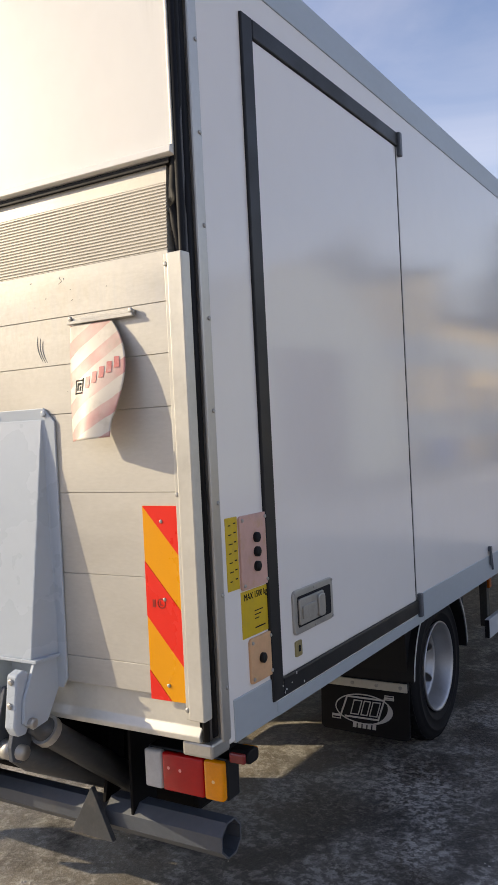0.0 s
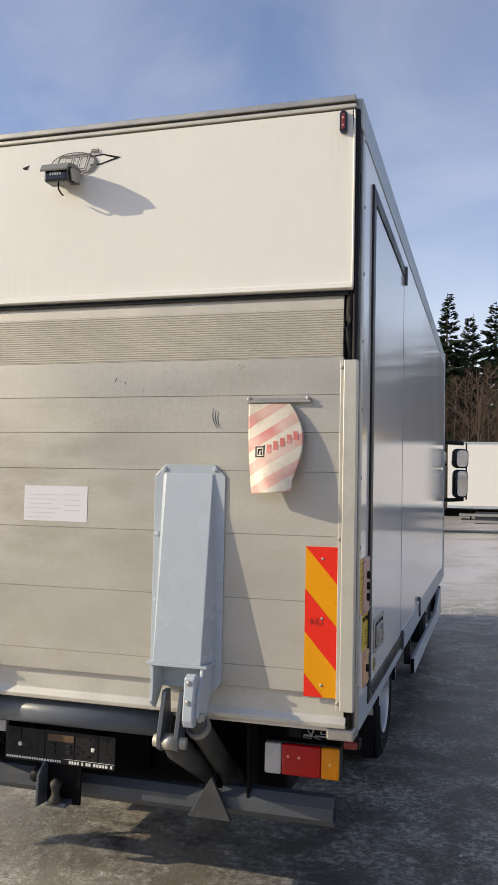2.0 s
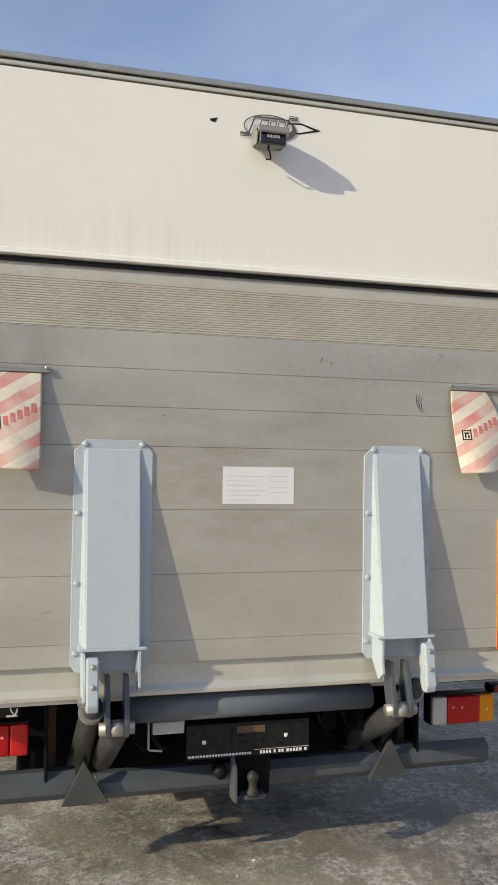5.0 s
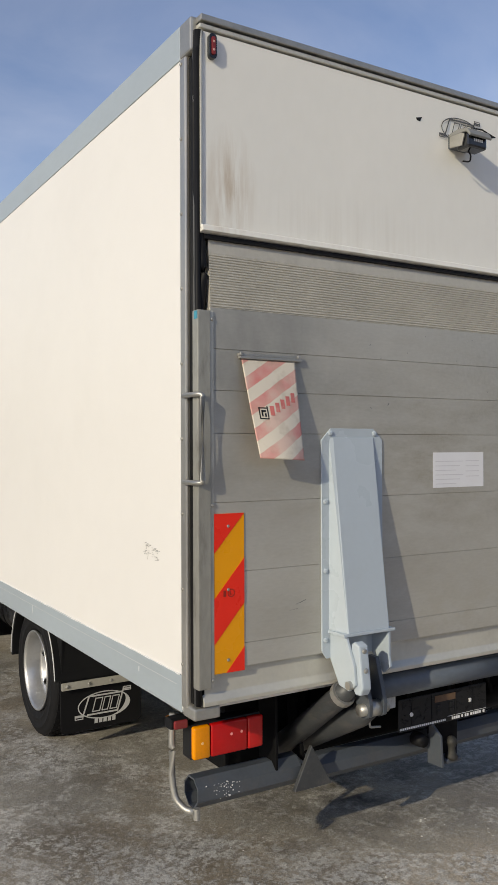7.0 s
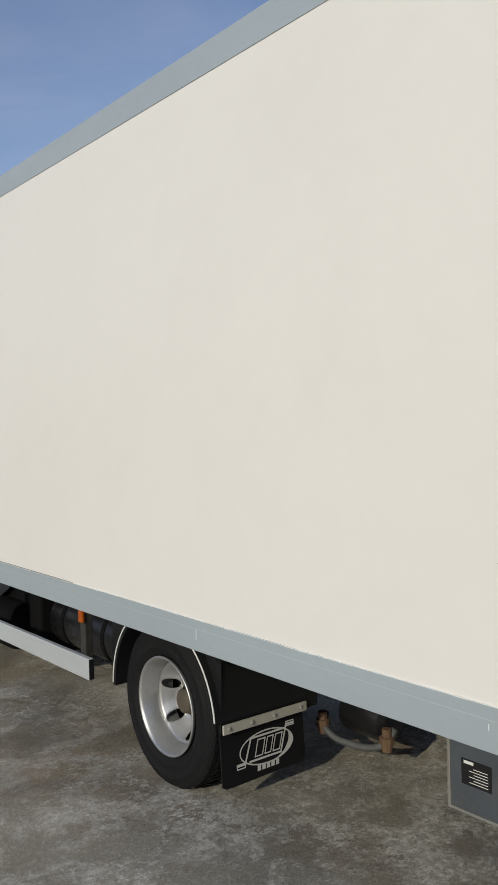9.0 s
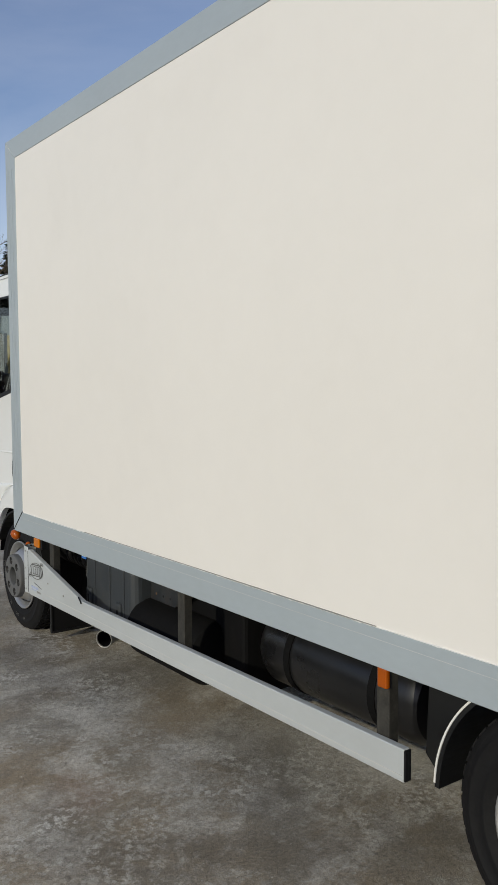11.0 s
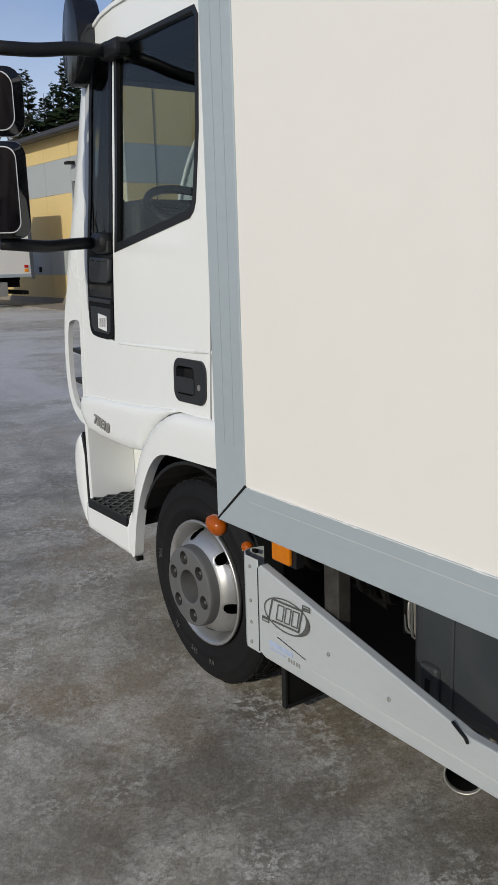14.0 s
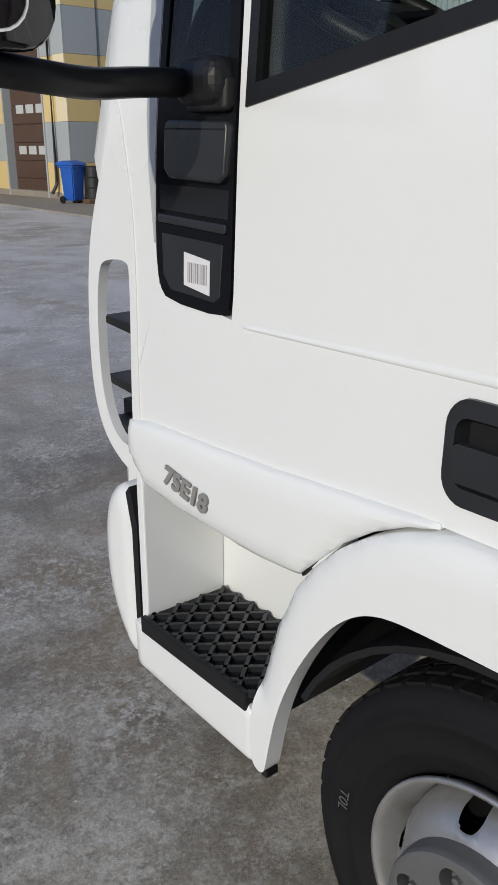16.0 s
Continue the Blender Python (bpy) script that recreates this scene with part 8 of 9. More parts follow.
def build_mirrors():
    for s in (-1, 1):
        arm = bmesh.new()
        tube(arm, bend([(s * 1.075, 7.55, 2.365), (s * 1.20, 7.60, 2.375), (s * 1.36, 7.62, 2.355), (s * (1.60 if s < 0 else 1.55), 7.62, 2.345)], 4, 0.05), 0.026, 12)
        mr = part("mirror_arm", arm, BLACK_PLASTIC, cab, "black mirror arms carrying two stacked mirrors", smooth=True)
        ar2 = bmesh.new()
        tube(ar2, bend([(s * 1.10, 7.72, 1.655), (s * 1.24, 7.70, 1.650), (s * 1.36, 7.66, 1.640), (s * (1.58 if s < 0 else 1.55), 7.62, 1.655)], 4, 0.05), 0.024, 12)
        part("lower_arm", ar2, BLACK_PLASTIC, mr, smooth=True)
        part("arm_foot", bbox(*sorted((s * 1.02, s * 1.10)), 7.42, 7.60, 2.335, 2.40, bevel=0.02), BLACK_PLASTIC, mr)
        part("arm_foot", bbox(*sorted((s * 1.06, s * 1.135)), 7.61, 7.76, 1.615, 1.695, bevel=0.033, seg=4), BLACK_PLASTIC, mr)

        def shell(cx, cz, w, h, r, ang, tilt, nm):
            bm = bmesh.new()
            rings = []
            for dy, k in ((-0.005, 1.0), (0.03, 1.03), (0.07, 0.97), (0.10, 0.80), (0.115, 0.45)):
                rings.append([bm.verts.new((x * k, dy, z * k)) for x, z in rounded(w, h, r, 5)])
            m = len(rings[0])
            for a, b in zip(rings, rings[1:]):
                for i in range(m):
                    j = (i + 1) % m
                    bm.faces.new((a[i], a[j], b[j], b[i]))
            bm.faces.new(rings[-1])
            bm.faces.new(rings[0][::-1])
            pose_m = Matrix.Translation((s * cx, 7.56, cz)) @ Euler((radians(tilt), 0, radians(s * ang))).to_matrix().to_4x4()
            bmesh.ops.transform(bm, matrix=pose_m, verts=bm.verts)
            o = part(nm, bm, GLOSS_BLACK, mr, smooth=True)
            gl = bmesh.new()
            prism(gl, rounded(w - 0.06, h - 0.04, r * 0.8, 5, cx=s * 0.012), "y", -0.010, -0.0055)
            bmesh.ops.transform(gl, matrix=pose_m, verts=gl.verts)
            part("mirror_glass", gl, MIRROR, o)
            # rim coloured white to paint the highlight along the glass edge
            rm = prism(bmesh.new(), rounded(w - 0.052, h - 0.032, r * 0.85, 5, cx=s * 0.012), "y", -0.0085, -0.0052)
            bmesh.ops.transform(rm, matrix=pose_m, verts=rm.verts)
            part("glass_rim", rm, WHITE_PRINT, o, "thin rim round the glass, white for its edge highlight")
        cx = 1.570 if s < 0 else 1.520
        shell(cx, 1.845, 0.195, 0.34, 0.05, 17 if s < 0 else 34, 1.5, "mirror_shell")
        shell(cx, 2.155, 0.215, 0.235, 0.06, 17 if s < 0 else 34, 4.0, "mirror_shell")
        part("mirror_stem", bbox(*sorted((s * (cx + 0.055), s * (cx + 0.075))), 7.61, 7.64, 1.65, 2.35), BLACK_PLASTIC, mr)
        # kerb mirror on the roof corner
        km = bmesh.new()
        prism(km, chaikin([(7.80, 2.29), (7.87, 2.27), (7.93, 2.38), (7.89, 2.56), (7.82, 2.64), (7.75, 2.57), (7.73, 2.40)], 2), "x", *sorted((s * 1.0, s * 1.125)), 0.022)
        crisp(part("kerb_mirror", km, GLOSS_BLACK, mr), 35)


build_mirrors()


# the cab's drawing, brought to its true width, length and height
CAB_SIZE = Matrix(((0.930, 0, 0, 0), (0, 0.885, 0, 6.800 - 0.885 * 6.752), (0, 0, 1.012, -0.060), (0, 0, 0, 1)))
for ob in [cab] + list(cab.children_recursive):
    ob.data.transform(CAB_SIZE)


# ---- the yard's far side: buildings ----
WALL_YELLOW = pbr("yellow_wall_panel", (0.66, 0.50, 0.23), 0.6, var=0.04, scale=0.8, grain=12, dirt=0.12, dirt_col=(0.46, 0.36, 0.20))
WALL_GREY = pbr("grey_wall_panel", (0.36, 0.39, 0.40), 0.6, var=0.04, scale=0.8, grain=12, dirt=0.12, dirt_col=(0.28, 0.29, 0.28))
WALL_CREAM = pbr("cream_wall_panel", (0.72, 0.62, 0.42), 0.6, var=0.04, scale=0.8, grain=12, dirt=0.1, dirt_col=(0.52, 0.44, 0.3))
CORE_GREY = pbr("wall_core_grey", (0.12, 0.12, 0.12), 0.8, var=0.1)
ROOF_DARK = pbr("dark_roof_sheet", (0.045, 0.045, 0.05), 0.5, var=0.1, scale=2)
DOOR_BROWN = pbr("brown_door_sheet", (0.085, 0.050, 0.036), 0.5, var=0.08, scale=2, grain=30, dirt=0.15, dirt_col=(0.15, 0.11, 0.09))
HALL_SHEET = pbr("pale_green_grey_sheet", (0.45, 0.50, 0.48), 0.42, metal=0.2, var=0.04, scale=0.7, grain=20, dirt=0.1,
                 dirt_col=(0.33, 0.36, 0.34))
FRAME_WHITE = pbr("white_frame_paint", (0.75, 0.75, 0.72), 0.5, var=0.05)
BIN_BLUE = pbr("blue_bin_plastic", (0.012, 0.095, 0.42), 0.42, var=0.08, scale=6)
BARREL_BLACK = pbr("black_barrel_steel", (0.02, 0.02, 0.022), 0.5, var=0.2, scale=6)
KERB = pbr("concrete_apron", (0.27, 0.24, 0.20), 0.8, var=0.15, scale=1.4, grain=20, dirt=0.4, dirt_col=(0.16, 0.13, 0.10), bump=0.004)
PANE = pbr("milky_pane", (0.50, 0.52, 0.52), 0.15, var=0.05)
DARK_PANE = pbr("dark_window_pane", (0.02, 0.024, 0.03), 0.06, var=0.1)

BANDS = ((0.0, 1.1, WALL_YELLOW, "yellow"), (1.1, 2.24, WALL_GREY, "grey"), (2.24, 4.05, WALL_YELLOW, "yellow"),
         (4.05, 5.28, WALL_GREY, "grey"), (5.28, 6.2, WALL_YELLOW, "yellow"))


def bands_of(parent, u0, u1, v0, v1, bands, cuts, gap=0.012):
    """Courses of wall panels with open vertical joints; cuts are (u0, u1, top) left free for doors."""
    for z0, z1, mat, word in bands:
        n = max(1, round((u1 - u0) / 3.0))
        edges = [u0 + (u1 - u0) * k / n for k in range(n + 1)]
        for c in cuts:
            edges += [c[0], c[1]]
        edges = sorted(set(edges))
        for a, b in zip(edges, edges[1:]):
            if b - a < 0.05:
                continue
            lo = z0
            for c in cuts:
                if a >= c[0] - 0.01 and b <= c[1] + 0.01:
                    lo = max(lo, c[2])
            if z1 - lo < 0.05:
                continue
            part("wall_panel", bbox(a + gap / 2, b - gap / 2, v0, v1, lo + gap / 3, z1 - gap / 3), mat, parent, word + " wall panel")


def sectional_door(parent, u0, u1, top, v, rows, label, panes_at=()):
    door = part("sectional_door", bbox(u0, u1, v - 0.06, v - 0.02, 0.02, top), DOOR_BROWN, parent, label)
    h = (top - 0.02) / rows
    for k in range(rows):
        part("door_section", bbox(u0 + 0.01, u1 - 0.01, v - 0.018, v + 0.012, 0.02 + h * k + 0.012, 0.02 + h * (k + 1) - 0.012, bevel=0.008, seg=1),
             DOOR_BROWN, door)
    for zc in panes_at:
        for k in range(3):
            uc = u0 + (u1 - u0) * (0.24 + 0.26 * k)
            part("door_pane", bbox(uc - 0.24, uc + 0.24, v + 0.014, v + 0.026, zc - 0.13, zc + 0.13, bevel=0.006, seg=1), PANE, door, "small milky door pane")
    return door


def build_depot():
    dep = thing("depot_building", "long yellow and grey banded depot with brown sectional door", "building", kind="")
    dep.matrix_world = pose(10.5, 31.2, GROUND, 0, 0, 93)
    L, D, TOP = 27.6, 6.0, 4.42
    part("wall_core", bbox(2.75, L, -D, -0.30, -0.3, 6.1), CORE_GREY, dep, "dark wall core")
    part("end_core", bbox(-1.08, -0.12, -D, -0.12, -0.3, 6.1), CORE_GREY, dep, "dark wall core")
    bands_of(dep, -1.1, L, -0.11, 0.0, BANDS, [(-0.1, 2.5, TOP + 0.08)])
    part("lintel_core", bbox(-0.12, 2.75, -D, -0.12, TOP + 0.09, 6.1), CORE_GREY, dep, "dark wall core")
    part("foundation", bbox(-1.1, L, -0.32, 0.02, -0.3, 0.22), KERB, dep, "concrete foundation")
    for a, b in ((-0.1, -0.02), (2.42, 2.50)):
        part("door_reveal", bbox(a, b, -0.34, 0.024, 0.0, TOP + 0.08), WALL_GREY, dep, "grey door reveal")
    part("door_lintel", bbox(-0.1, 2.50, -0.34, 0.004, TOP, TOP + 0.08), WALL_GREY, dep, "grey door lintel")
    sectional_door(dep, -0.02, 2.42, TOP, -0.26, 8, "closed brown sectional door with small panes", (1.44, 2.67))
    # roof with a dark overhang
    bm = bmesh.new()
    prism(bm, [(0.55, 6.02), (0.55, 6.22), (-D, 7.2), (-D, 6.1), (0.0, 6.1)], "x", -0.85, L + 0.3)
    part("roof", bm, ROOF_DARK, dep, "dark roof sheet with overhang")
    tubes = bmesh.new()
    tube(tubes, [(-0.85, 0.60, 6.08), (L + 0.3, 0.60, 6.08)], 0.06, 8)
    part("gutter", tubes, ROOF_DARK, dep, "dark gutter")
    lamp = part("wall_lamp", bbox(2.10, 2.26, 0.005, 0.10, 4.98, 5.10, bevel=0.02), BLACK_PLASTIC, dep, "small black wall lamp")
    part("lamp_head", bbox(2.02, 2.34, 0.10, 0.32, 4.98, 5.08, bevel=0.02), BLACK_PLASTIC, lamp)
    part("wall_socket", bbox(5.6, 5.72, 0.005, 0.09, 1.20, 1.42, bevel=0.01), BLACK_PLASTIC, dep, "small black outlet")
    for u in (-0.72, 16.2):
        tube_b = bmesh.new()
        tube(tube_b, bend([(u, 0.52, 6.05), (u, 0.52, 5.85), (u, 0.09, 5.55), (u, 0.09, 0.45), (u, 0.28, 0.2)], 3, 0.12), 0.055, 8)
        part("downpipe", tube_b, ROOF_DARK, dep, "dark downpipe", smooth=True)


def build_tall_block():
    """The taller end of the depot: a narrow face in line with the long wall and a broad face round the corner."""
    blk = thing("tower_block", "taller cream and grey banded annex at the depot's end", "building")
    blk.matrix_world = pose(10.50, 29.55, GROUND, 0, 0, 3)
    W, H = 5.2, 7.7
    courses = ((0.0, 1.1, WALL_YELLOW, "yellow"), (1.1, 2.24, WALL_GREY, "grey"), (2.24, 4.05, WALL_YELLOW, "yellow"),
               (4.05, 5.28, WALL_GREY, "grey"), (5.28, H, WALL_YELLOW, "yellow"))
    part("wall_core", bbox(0.1, W, 0.12, 1.40, -0.3, H - 0.05), CORE_GREY, blk, "dark wall core")
    bands_of(blk, 0.0, W, 0.0, 0.11, courses, [(1.1, 1.112, 0.0)])
    for z0, z1, mat, word in courses:
        part("wall_panel", bbox(-0.04, -0.002, 0.0, 0.60, z0 + 0.004, z1 - 0.004), WALL_CREAM if word == "yellow" else WALL_GREY, blk, word + " wall panel")
    part("foundation", bbox(-0.06, W, -0.03, 0.6, -0.3, 0.20), KERB, blk, "concrete foundation")
    cable = bmesh.new()
    tube(cable, [(1.1, -0.02, 0.2), (1.1, -0.02, H)], 0.012, 6)
    part("wall_cable", cable, ROOF_DARK, blk, "thin dark cable on the wall")
    part("roof", bbox(-0.2, W + 0.1, -0.2, 1.5, H, H + 0.14, bevel=0.01, seg=1), ROOF_DARK, blk, "dark flat roof")


def build_hall():
    hall = thing("arched_hall", "pale corrugated metal hall with arched roof and brown door", "hall")
    hall.matrix_world = pose(12.03, 22.26, GROUND, 0, 0, -83.1) @ Matrix.Diagonal((0.93, 0.93, 0.93, 1))
    R, ZC = 6.17, 1.47
    # ribbed gable of upright sheets, with the door left free
    dx0, dx1, dtop = -1.96, 2.3, 4.62
    bm = bmesh.new()
    p = 0.14
    n = int(2 * R / p)
    cols = []
    for k in range(n + 1):
        for dxx, yy in ((0.0, 0.0), (0.06, 0.0), (0.08, 0.035), (0.12, 0.035)):
            x = -R + k * p + dxx
            if abs(x) <= R:
                cols.append((x, yy))
    for (xa, ya), (xb, yb) in zip(cols, cols[1:]):
        za, zb = ZC + math.sqrt(max(0, R * R - xa * xa)), ZC + math.sqrt(max(0, R * R - xb * xb))
        lo = dtop if dx0 - 0.02 <= (xa + xb) / 2 <= dx1 + 0.02 else 0.0
        f = [bm.verts.new(c) for c in ((xa, ya, lo), (xb, yb, lo), (xb, yb, zb), (xa, ya, za))]
        bm.faces.new(f)
    bmesh.ops.remove_doubles(bm, verts=bm.verts, dist=0.0005)
    part("gable", bm, HALL_SHEET, hall, "ribbed pale sheet gable")
    bm = bmesh.new()
    rings = []
    for k in range(161):
        a = math.pi * k / 160
        r = R + (0.05 if k % 2 else 0.0)
        rings.append([bm.verts.new((r * math.cos(a), y, ZC + r * math.sin(a))) for y in (-0.12, 22.0)])
    for a, b in zip(rings, rings[1:]):
        bm.faces.new((a[0], a[1], b[1], b[0]))
    for x, ring in ((R, rings[0]), (-R, rings[-1])):
        low = [bm.verts.new((x, y, -0.2)) for y in (-0.12, 22.0)]
        bm.faces.new((ring[0], ring[1], low[1], low[0]))
    part("arched_roof", bm, HALL_SHEET, hall, "ribbed arched roof sheet")
    bm = bmesh.new()
    pts = [(R + 0.03, -0.13, 0)] + [(math.cos(math.pi * k / 48) * (R + 0.03), -0.13, ZC + math.sin(math.pi * k / 48) * (R + 0.03)) for k in range(49)] + [(-R - 0.03, -0.13, 0)]
    tube(bm, pts, 0.06, 6)
    part("edge_trim", bm, FRAME_WHITE, hall, "pale edge trim")
    part("plinth", bbox(-R, R, -0.02, 0.3, -1.3, 0.0), KERB, hall, "concrete plinth")
    for a, b, z0, z1 in ((dx0 - 0.07, dx0, 0, dtop + 0.07), (dx1, dx1 + 0.07, 0, dtop + 0.07), (dx0, dx1, dtop, dtop + 0.07)):
        part("door_frame", bbox(a, b, -0.06, 0.10, z0, z1), CORE_GREY, hall, "thin dark door frame")
    sectional = part("hall_door", bbox(dx0, dx1, 0.06, 0.10, 0.0, dtop), DOOR_BROWN, hall, "brown sheet door")
    for k in range(9):
        a = dx0 + (dx1 - dx0) * k / 9
        part("door_plank", bbox(a + 0.01, a + (dx1 - dx0) / 9 - 0.01, 0.03, 0.058, 0.01, dtop - 0.01), DOOR_BROWN, sectional)
    for x, z in ((-1.22, 5.75), (3.2, 5.4)):
        lampp = part("wall_lamp", bbox(x - 0.06, x + 0.06, -0.12, -0.002, z, z + 0.16, bevel=0.02), BLACK_PLASTIC, hall, "small dark wall lamp")
        part("lamp_head", bbox(x - 0.14, x + 0.14, -0.30, -0.12, z - 0.04, z + 0.08, bevel=0.03), DULL_STEEL, lampp)


def build_apron():
    bm = bmesh.new()
    prism(bm, [(8.7, 58.0), (8.5, 34.0), (8.0, 26.0), (7.6, 15.0), (12.0, 15.0), (12.0, 58.0)], "z", GROUND - 0.25, GROUND + 0.035)
    ob = link("pavement", bm, KERB)
    tagged(ob, "worn concrete apron along the depot wall", "pavement", "", "structure")


def build_bin():
    b = thing("wheelie_bin", "blue plastic wheelie bin beside the depot corner", "bin")
    b.matrix_world = pose(9.82, 28.3, GROUND + 0.036, 0, 0, 20)
    body = bmesh.new()
    t = [(-0.26, -0.24), (0.26, -0.24), (0.26, 0.24), (-0.26, 0.24)]
    lo = [body.verts.new((x * 0.8, y * 0.8, 0.08)) for x, y in t]
    hi = [body.verts.new((x, y, 1.0)) for x, y in t]
    body.faces.new(lo[::-1])
    body.faces.new(hi)
    for i in range(4):
        j = (i + 1) % 4
        body.faces.new((lo[i], lo[j], hi[j], hi[i]))
    bmesh.ops.bevel(body, geom=body.edges[:], offset=0.03, segments=2, affect="EDGES")
    part("body", body, BIN_BLUE, b)
    part("rim", bbox(-0.29, 0.29, -0.27, 0.27, 0.96, 1.02, bevel=0.012), BIN_BLUE, b)
    lid = bmesh.new()
    prism(lid, [(-0.30, 1.025), (0.33, 1.025), (0.33, 1.10), (0.05, 1.15), (-0.28, 1.07)], "x", -0.30, 0.30, bevel=0.012)
    part("lid", lid, BIN_BLUE, b, "closed blue lid")
    tb = bmesh.new()
    tube(tb, [(-0.28, 0.37, 1.03), (0.28, 0.37, 1.03)], 0.016, 8)
    part("handle_bar", tb, BIN_BLUE, b)
    for s in (-1, 1):
        w = bmesh.new()
        lathe(w, [(-0.025, 0.03), (-0.025, 0.09), (-0.015, 0.1), (0.015, 0.1), (0.025, 0.09), (0.025, 0.03)], 16)
        part("wheel", shift(w, s * 0.24, 0.2, 0.1), RUBBER, b, "black bin wheel")


def build_barrel():
    b = thing("oil_barrel", "black steel barrel beside the blue bin", "barrel")
    b.matrix_world = pose(10.42, 28.15, GROUND + 0.036)
    bm = bmesh.new()
    prof = [(0.12, 0.02), (0.12, 0.28)]
    for z in (0.13, 0.3, 0.40, 0.42, 0.44, 0.68, 0.70, 0.72, 0.98):
        prof.append((z, 0.30 if z in (0.42, 0.70) else 0.285))
    prof += [(1.0, 0.295), (1.0, 0.27), (0.98, 0.265), (0.98, 0.0005)]
    lathe(bm, prof, 28, "z")
    part("drum", bm, BARREL_BLACK, b, smooth=False)
    part("pallet", bbox(-0.4, 0.4, -0.36, 0.36, 0.0, 0.12, bevel=0.01, seg=1), RUST, b, "brown wooden pallet")


def build_parked_truck():
    """A second white lorry that stands across the yard's far end, nose to the west."""
    t = thing("parked_lorry", "white box lorry parked across the yard before the woods", "truck")
    t.matrix_world = pose(2.55, 35.4, GROUND + 0.005)
    X = lambda v: v - 2.4
    W = 1.24
    body = part("cargo_box", bbox(X(-0.15), X(8.6), -W, W, 1.15, 3.95, bevel=0.02), WHITE_PANEL, t, "white box body")
    part("roof_rail", bbox(X(-0.17), X(8.62), -W - 0.012, W + 0.012, 3.87, 3.98, bevel=0.01, seg=1), RAIL_GREY, body, "grey roof rail")
    part("floor_rail", bbox(X(-0.17), X(8.62), -W - 0.012, W + 0.012, 1.08, 1.20, bevel=0.01, seg=1), RAIL_GREY, body, "grey floor rail")
    part("rear_door", bbox(X(8.6), X(8.66), -W + 0.03, W - 0.03, 1.22, 3.85, bevel=0.01, seg=1), WHITE_PANEL, body, "white rear door")
    part("rear_post", bbox(X(8.58), X(8.72), -W - 0.02, -W + 0.05, 1.0, 3.9, bevel=0.01, seg=1), DARK_STEEL, body, "dark rear post")
    for s in (-1, 1):
        part("frame_rail", bbox(X(-1.6), X(8.4), s * 0.45 - 0.05, s * 0.45 + 0.05, 0.72, 1.0), CHASSIS, t)
    for x in (-0.2, 1.2, 2.6, 4.0, 5.3, 6.6, 8.1):
        part("cross_member", bbox(X(x), X(x) + 0.08, -W + 0.05, W - 0.05, 0.98, 1.08), CHASSIS, t)
    for z in (0.52, 0.80):
        for s in (-1, 1):
            part("side_guard", bbox(X(0.35), X(3.7), s * W - 0.02, s * W + 0.02, z - 0.06, z + 0.06, bevel=0.008, seg=1), DULL_STEEL, t, "grey side guard rail")
    for x in (0.8, 2.0, 3.3):
        part("guard_post", bbox(X(x), X(x) + 0.07, -W + 0.02, -W + 0.06, 0.48, 1.08), CHASSIS, t)
    part("tool_box", bbox(X(6.9), X(7.7), -W + 0.04, -0.6, 0.42, 0.92, bevel=0.03), DULL_STEEL, t, "grey tool box behind the rear axles")
    part("fuel_tank", bbox(X(1.0), X(2.0), -W + 0.06, -0.55, 0.42, 0.95, bevel=0.06), TANK_GREY, t)
    # cab
    cab = bmesh.new()
    prism(cab, [(X(-2.25), 0.55), (X(-2.25), 1.55), (X(-2.02), 2.75), (X(-1.7), 2.95), (X(-0.32), 3.0), (X(-0.32), 0.75), (X(-1.35), 0.75), (X(-1.7), 0.5)], "y", -1.18, 1.18, bevel=0.05)
    c = part("cab", cab, CAB_WHITE, t, "white cab")
    for s in (-1, 1):
        win = bmesh.new()
        prism(win, [(X(-2.0), 1.75), (X(-1.88), 2.5), (X(-1.0), 2.55), (X(-1.0), 1.72)], "y", s * 1.183 - 0.004, s * 1.183 + 0.004)
        part("side_window", win, DARK_PANE, c, "dark side window")
        part("mirror", bbox(X(-2.38), X(-2.26), s * 1.36 - 0.1, s * 1.36 + 0.1, 1.8, 2.5, bevel=0.03), BLACK_PLASTIC, c, "black mirror")
    scr = bmesh.new()
    prism(scr, [(X(-2.262), 1.6), (X(-2.05), 2.66), (X(-2.03), 2.66), (X(-2.24), 1.6)], "y", -1.05, 1.05)
    part("windscreen", scr, DARK_PANE, c, "dark windscreen")
    part("bumper", bbox(X(-2.34), X(-1.75), -1.19, 1.19, 0.32, 0.75, bevel=0.05), WHITE_PANEL, t, "white bumper")
    part("deflector", bbox(X(-1.5), X(-0.3), -1.05, 1.05, 3.0, 3.7, bevel=0.2, seg=3), CAB_WHITE, c, "white roof deflector")
    # wheels
    for x in (-0.95, 4.35, 5.68):
        for s in (-1, 1):
            w = bmesh.new()
            prof = [(0.0, 0.26), (0.0, 0.30), (-0.01, 0.46), (-0.05, 0.50), (-0.26, 0.50), (-0.30, 0.46), (-0.30, 0.28)]
            lathe(w, prof, 32, "y")
            tyre = part("wheel", w, TYRE, t, "black tyre", smooth=False)
            d = bmesh.new()
            lathe(d, [(0.0, 0.285), (-0.02, 0.26), (-0.10, 0.24), (-0.12, 0.13), (-0.04, 0.12), (-0.03, 0.0005)], 24, "y")
            part("rim", d, HUB_GREY, tyre, "grey rim")
            mtx = Matrix.Translation((X(x), s * (W - 0.01), 0.50))
            if s < 0:
                mtx = mtx @ Matrix.Rotation(math.pi, 4, "Z")
            tyre.matrix_local = mtx
